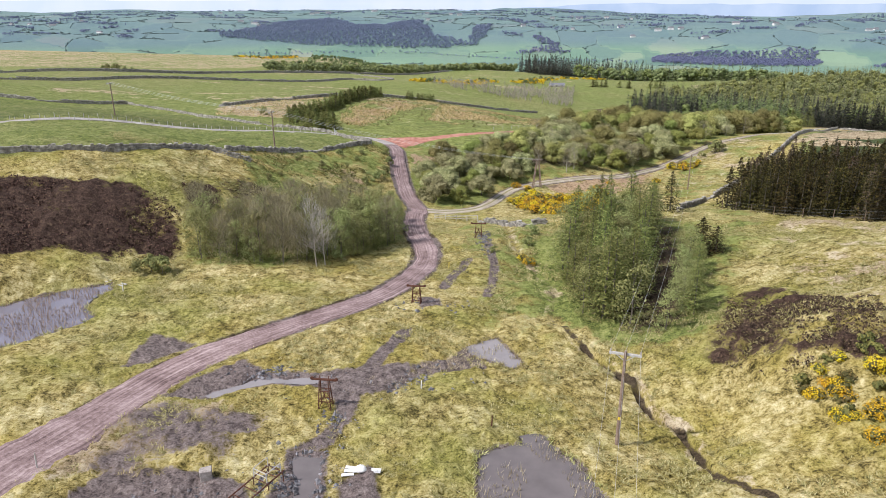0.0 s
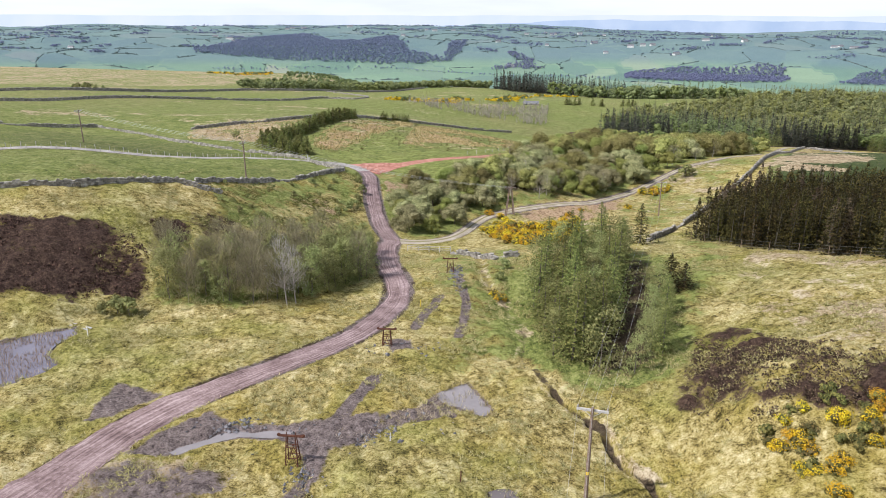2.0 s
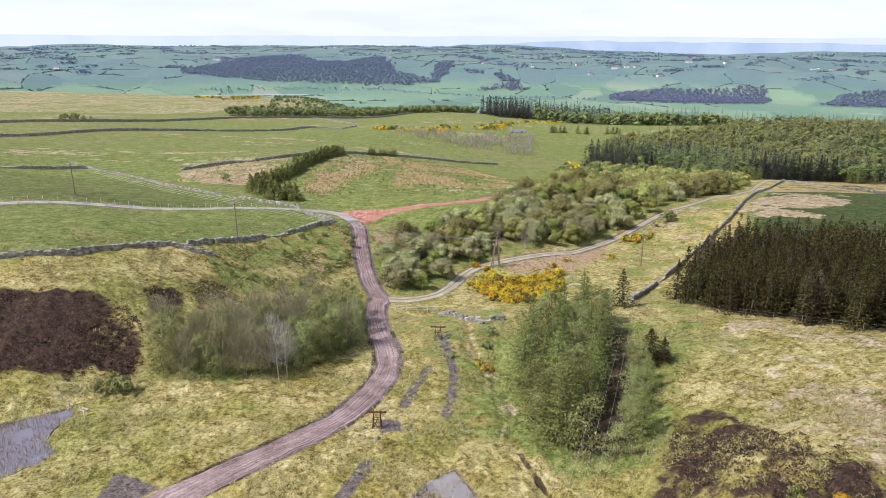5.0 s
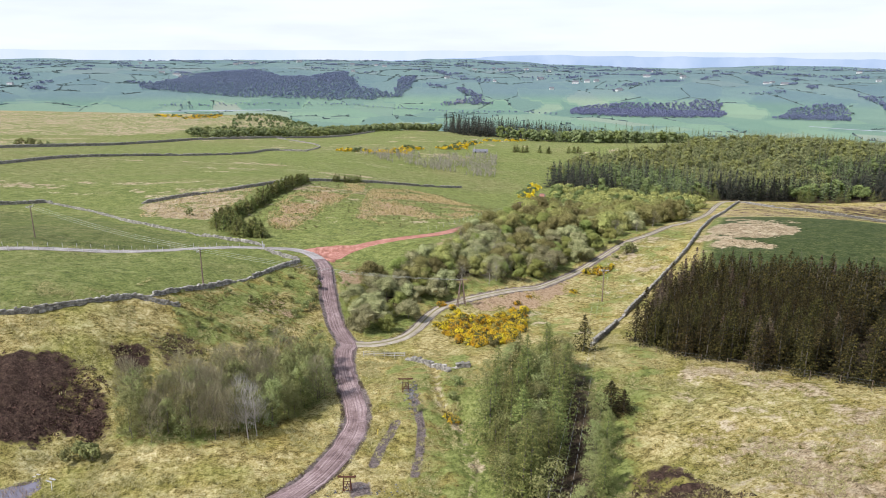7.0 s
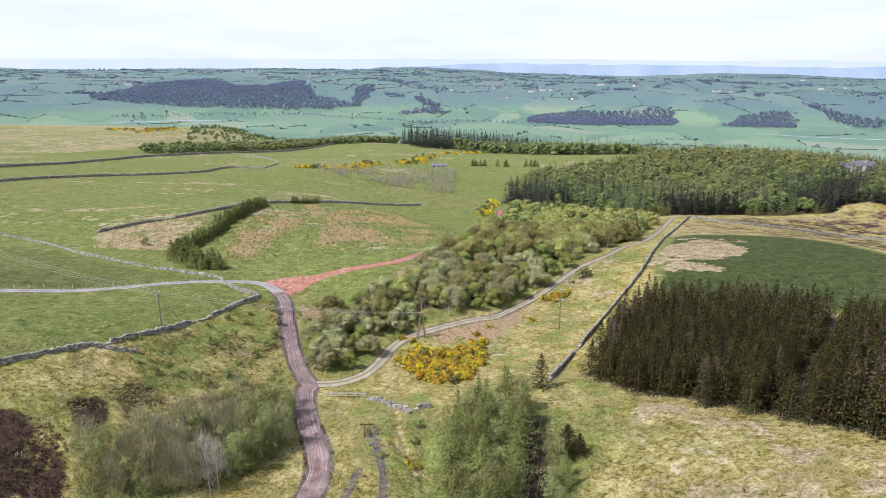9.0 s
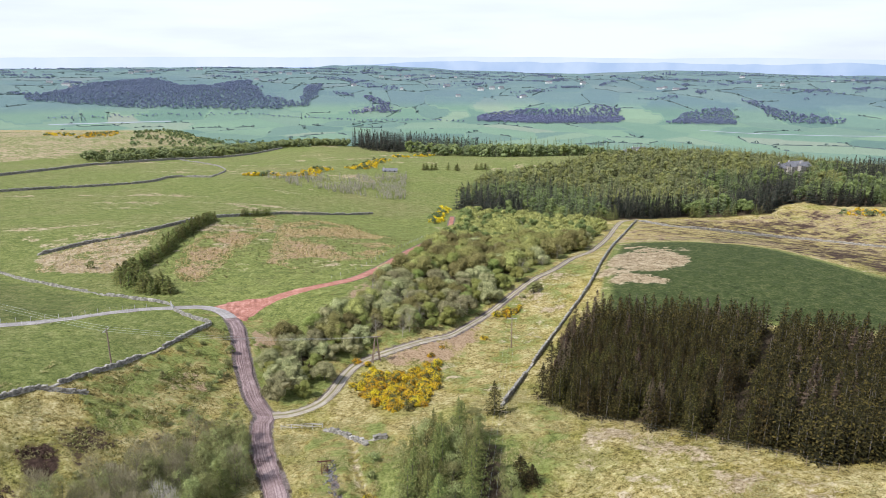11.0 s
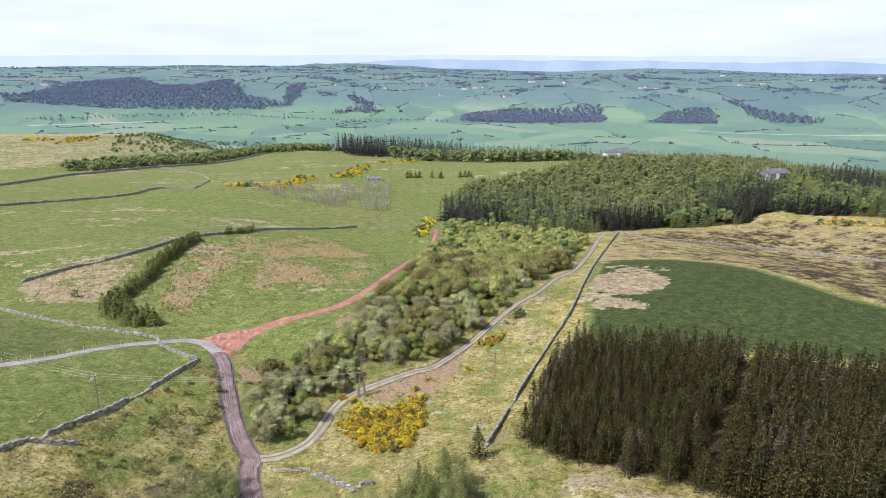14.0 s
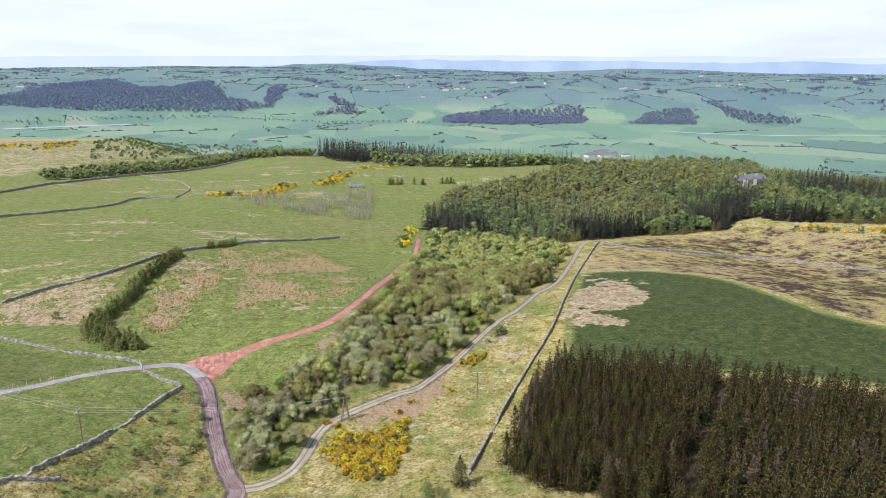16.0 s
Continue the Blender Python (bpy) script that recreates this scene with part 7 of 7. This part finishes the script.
# ---- grass, heather, rushes, reeds and stones: past counting ----
def tuft_cloud(name, pts, blades, high, spread, mat, label, seed, width=0.035, z0=None):
    """Tufts of blades at pts; each blade is a bent sliver."""
    r = np.random.default_rng(seed)
    n = len(pts)
    if n == 0:
        return
    z = height(pts[:, 0], pts[:, 1]) if z0 is None else np.full(n, z0)
    k = np.repeat(np.arange(n), blades)
    m = len(k)
    a = r.uniform(0, 2 * np.pi, m)
    s = np.repeat(r.uniform(0.6, 1.3, n), blades)
    base = np.column_stack([pts[k, 0] + 0.35 * spread * r.normal(size=m), pts[k, 1] + 0.35 * spread * r.normal(size=m), z[k] - 0.05])
    out = np.column_stack([np.cos(a), np.sin(a), np.zeros(m)])
    side = np.column_stack([-np.sin(a), np.cos(a), np.zeros(m)]) * width
    h = (high * s * r.uniform(0.6, 1.2, m))[:, None]
    tip = base + out * spread * r.uniform(0.3, 1.2, m)[:, None] + np.array([0, 0, 1.0]) * h
    v = np.stack([base - side, base + side, tip], 1).reshape(-1, 3)
    me = bpy.data.meshes.new(name)
    me.vertices.add(3 * m)
    me.vertices.foreach_set("co", v.astype(np.float32).ravel())
    me.loops.add(3 * m)
    me.loops.foreach_set("vertex_index", np.arange(3 * m, dtype=np.int32))
    me.polygons.add(m)
    me.polygons.foreach_set("loop_start", np.arange(0, 3 * m, 3, dtype=np.int32))
    me.materials.append(mat)
    me.update(calc_edges=True)
    tagged(new(name, me), label=label, category="grass", kind="stuff")


def clump_cloud(name, pts, leaves, high, wide, leaf, mat, label, seed, category="heather"):
    """Low rounded clumps of small leaf blades."""
    r = np.random.default_rng(seed)
    n = len(pts)
    z = height(pts[:, 0], pts[:, 1])
    k = np.repeat(np.arange(n), leaves)
    m = len(k)
    s = np.repeat(r.uniform(0.55, 1.25, n), leaves)
    d = r.normal(size=(m, 3))
    d /= np.linalg.norm(d, axis=1)[:, None]
    d[:, 2] = np.abs(d[:, 2])
    c = np.column_stack([pts[k, 0], pts[k, 1], z[k]]) + d * np.column_stack([wide * s, wide * s, high * s]) * r.uniform(0.7, 1.05, m)[:, None]
    v, f = quads_mesh(name, c, d + 0.6 * r.normal(size=(m, 3)), leaf * r.uniform(0.6, 1.4, m), None, 0.7, r)
    ob = mesh_ob(name, v, f, mat)
    tagged(ob, label=label, category=category, kind="stuff")


def strew():
    r = np.random.default_rng(61)

    def field(n, x0, x1, y0, y1):
        return np.column_stack([r.uniform(x0, x1, n), r.uniform(y0, y1, n)])

    p = field(78000, -60, 82, 34, 128)
    ok = road_clear(p[:, 0], p[:, 1], 0.3)
    for q in PONDS + [LAYBY, MUD_A, MUD_C, MUD_E, MUD_D, HEATHER, GORSE_NEAR]:
        ok &= limited(inside, p[:, 0], p[:, 1], q, 4, -99) < -0.2
    ok &= limited(inside, p[:, 0], p[:, 1], PLANT, 4, -99) < 0
    ok &= line_dist(p[:, 0], p[:, 1], STREAM) > 0.8
    ok &= np.abs(np.degrees(np.arctan2(p[:, 0], p[:, 1]))) < 50
    ok &= fbm(p[:, 0] / 5, p[:, 1] / 5, 91) > 0.40
    tuft_cloud("tussock_grass", p[ok], 6, 0.19, 0.38, TUSSOCK, "straw-coloured tussocks of rough moor grass", 62, 0.045)
    p = np.concatenate([scatter(RUSH_A, 1.25, 63), scatter(RUSH_B, 1.25, 63)])
    p = p[fbm(p[:, 0] / 13, p[:, 1] / 13, 21) > 0.47]
    tuft_cloud("rush_clumps", p, 7, 0.6, 0.55, RUSH, "tawny dead rush clumps in the wet field", 64, 0.12)
    p = scatter(TUSS, 3.6, 65)
    p = p[np.maximum(inside(p[:, 0], p[:, 1], RUSH_A), inside(p[:, 0], p[:, 1], RUSH_B)) > -6]
    clump_cloud("young_bushes", p, 9, 0.7, 0.6, 0.22, BIRCHLEAF, "small green saplings among the rushes", 66, "saplings")
    p = scatter(BROWNFIELD, 1.7, 67)
    tuft_cloud("rush_clumps", p, 6, 0.5, 0.5, RUSH, "tawny rush clumps below the long wall", 68, 0.12)
    p = scatter(HEATHER, 0.78, 69)
    clump_cloud("heather", p[vnoise(p[:, 0] / 2.2, p[:, 1] / 2.2, 7) > 0.18], 15, 0.42, 0.48, 0.13, HEATH, "dark brown bank of old heather", 70)
    p = scatter(HEATHER_C, 0.85, 69)
    clump_cloud("heather", p, 13, 0.40, 0.46, 0.13, HEATH, "spur of dark heather beside the birches", 76)
    p = scatter(BRACKEN_D, 1.1, 77)
    clump_cloud("bracken", p[vnoise(p[:, 0] / 2.5, p[:, 1] / 2.5, 9) > 0.35], 16, 0.5, 0.6, 0.13, GORSE, "brown and olive bracken on the steep bank", 78, "bracken")
    p = np.concatenate([scatter(BANK, 0.95, 91), scatter(BANK_B, 0.95, 92)])
    p = p[road_clear(p[:, 0], p[:, 1], 0.4)]
    v = vnoise(p[:, 0] / 3.5, p[:, 1] / 3.5, 93)
    clump_cloud("bank_scrub", p[v > 0.62], 16, 0.50, 0.60, 0.12, GORSE, "brown and olive scrub on the steep bank", 94, "scrub")
    clump_cloud("bank_herbs", p[(v < 0.40) & (v > 0.12)], 12, 0.30, 0.55, 0.11, BANKGREEN, "rank green grass clumps on the bank", 95, "grass")
    p = field(5200, -45, 16, 96, 140)
    p = p[road_clear(p[:, 0], p[:, 1], 0.6) & (limited(inside, p[:, 0], p[:, 1], BIRCH, 4, -99) < 0) & (fbm(p[:, 0] / 6, p[:, 1] / 6, 96) > 0.5)]
    tuft_cloud("tussock_grass", p, 8, 0.26, 0.5, TUSSOCK, "straw tussocks between the wall and the grove", 97, 0.06)
    p = scatter(HEATHER_B, 0.68, 71)
    p = p[vnoise(p[:, 0] / 1.7, p[:, 1] / 1.7, 4) > 0.20]
    clump_cloud("heather", p, 18, 0.40, 0.50, 0.10, HEATH, "patchy dark heather on the tan slope", 72)
    for poly, level, sp, keep in ((REEDPOND, POND_LEVEL[0], 0.45, 0.36), (POND, POND_LEVEL[1], 0.6, 0.62), (PONDLOW, POND_LEVEL[2], 0.5, 0.60)):
        p = scatter(poly, sp, 73)
        edge = inside(p[:, 0], p[:, 1], poly)
        p = p[(vnoise(p[:, 0] / 2.5, p[:, 1] / 2.5, 17) > keep) | ((edge < 0.7) & (vnoise(p[:, 0], p[:, 1], 18) > 0.5))]
        tuft_cloud("reeds", p, 4, 0.55, 0.25, REED, "broken dead reeds standing in the pond", 74, 0.03, level - 0.05)
    for poly in (REEDPOND, POND, PONDLOW):
        q, _ = spline(poly + poly[:1], 0.22)
        q = q + r.normal(size=q.shape) * 0.22
        tuft_cloud("shore_grass", q[vnoise(q[:, 0] / 1.5, q[:, 1] / 1.5, 27) > 0.3], 8, 0.35, 0.45, TUSSOCK, "ragged grass hanging over the pond's edge", 79, 0.05)
    p = np.concatenate([scatter(MUD_F, 0.34, 81), scatter(LAYBY, 0.34, 82)])
    p = p[(p[:, 0] > -8.5) & (vnoise(p[:, 0] / 1.2, p[:, 1] / 1.2, 83) > 0.30)]
    tuft_cloud("reeds", p, 6, 0.30, 0.40, REED, "flattened pale dead reeds on the wet strip", 84, 0.03)
    p = np.concatenate([scatter(SPOIL, 0.5, 85), scatter(MUD_B, 0.45, 86)])
    p = p[vnoise(p[:, 0] / 1.6, p[:, 1] / 1.6, 87) > 0.52]
    tuft_cloud("spoil_grass", p, 7, 0.24, 0.40, TUSSOCK, "thin straw grass on the spoil heap", 88, 0.04)
    # spoil stones about the trestles and the frame
    stones = []
    for cx, cy, sx, sy, n in ((-8.4, 51.2, 1.2, 1.6, 420), (-1.2, 74.2, 1.6, 0.9, 300), (6.4, 100.4, 0.6, 2.6, 200), (-11.3, 42.0, 1.6, 2.2, 460), (-17.5, 38.5, 2.2, 2.0, 320), (-5.5, 56.0, 3.2, 1.2, 300), (-16.5, 57.0, 1.6, 0.8, 160)):
        stones.append(np.column_stack([cx + sx * r.normal(size=n), cy + sy * r.normal(size=n)]))
    p = np.concatenate(stones)
    z = height(p[:, 0], p[:, 1])
    verts, faces = [], []
    for (x, y), zz in zip(p, z):
        s = r.uniform(0.06, 0.22)
        o = len(verts)
        for q in ((1, 0, 0), (0, 1, 0), (-1, 0, 0), (0, -1, 0), (0, 0, 0.8), (0, 0, -0.5)):
            verts.append((x + s * (q[0] + 0.35 * r.normal()), y + s * (q[1] + 0.35 * r.normal()), zz + s * (q[2] + 0.2 * r.normal()) + 0.03))
        faces += [(o, o + 1, o + 4), (o + 1, o + 2, o + 4), (o + 2, o + 3, o + 4), (o + 3, o, o + 4), (o + 1, o, o + 5), (o + 2, o + 1, o + 5), (o + 3, o + 2, o + 5), (o, o + 3, o + 5)]
    tagged(mesh_ob("spoil_stones", verts, faces, GRAVEL), label="dark broken spoil stones on wet ground", category="stones", kind="stuff")


strew()
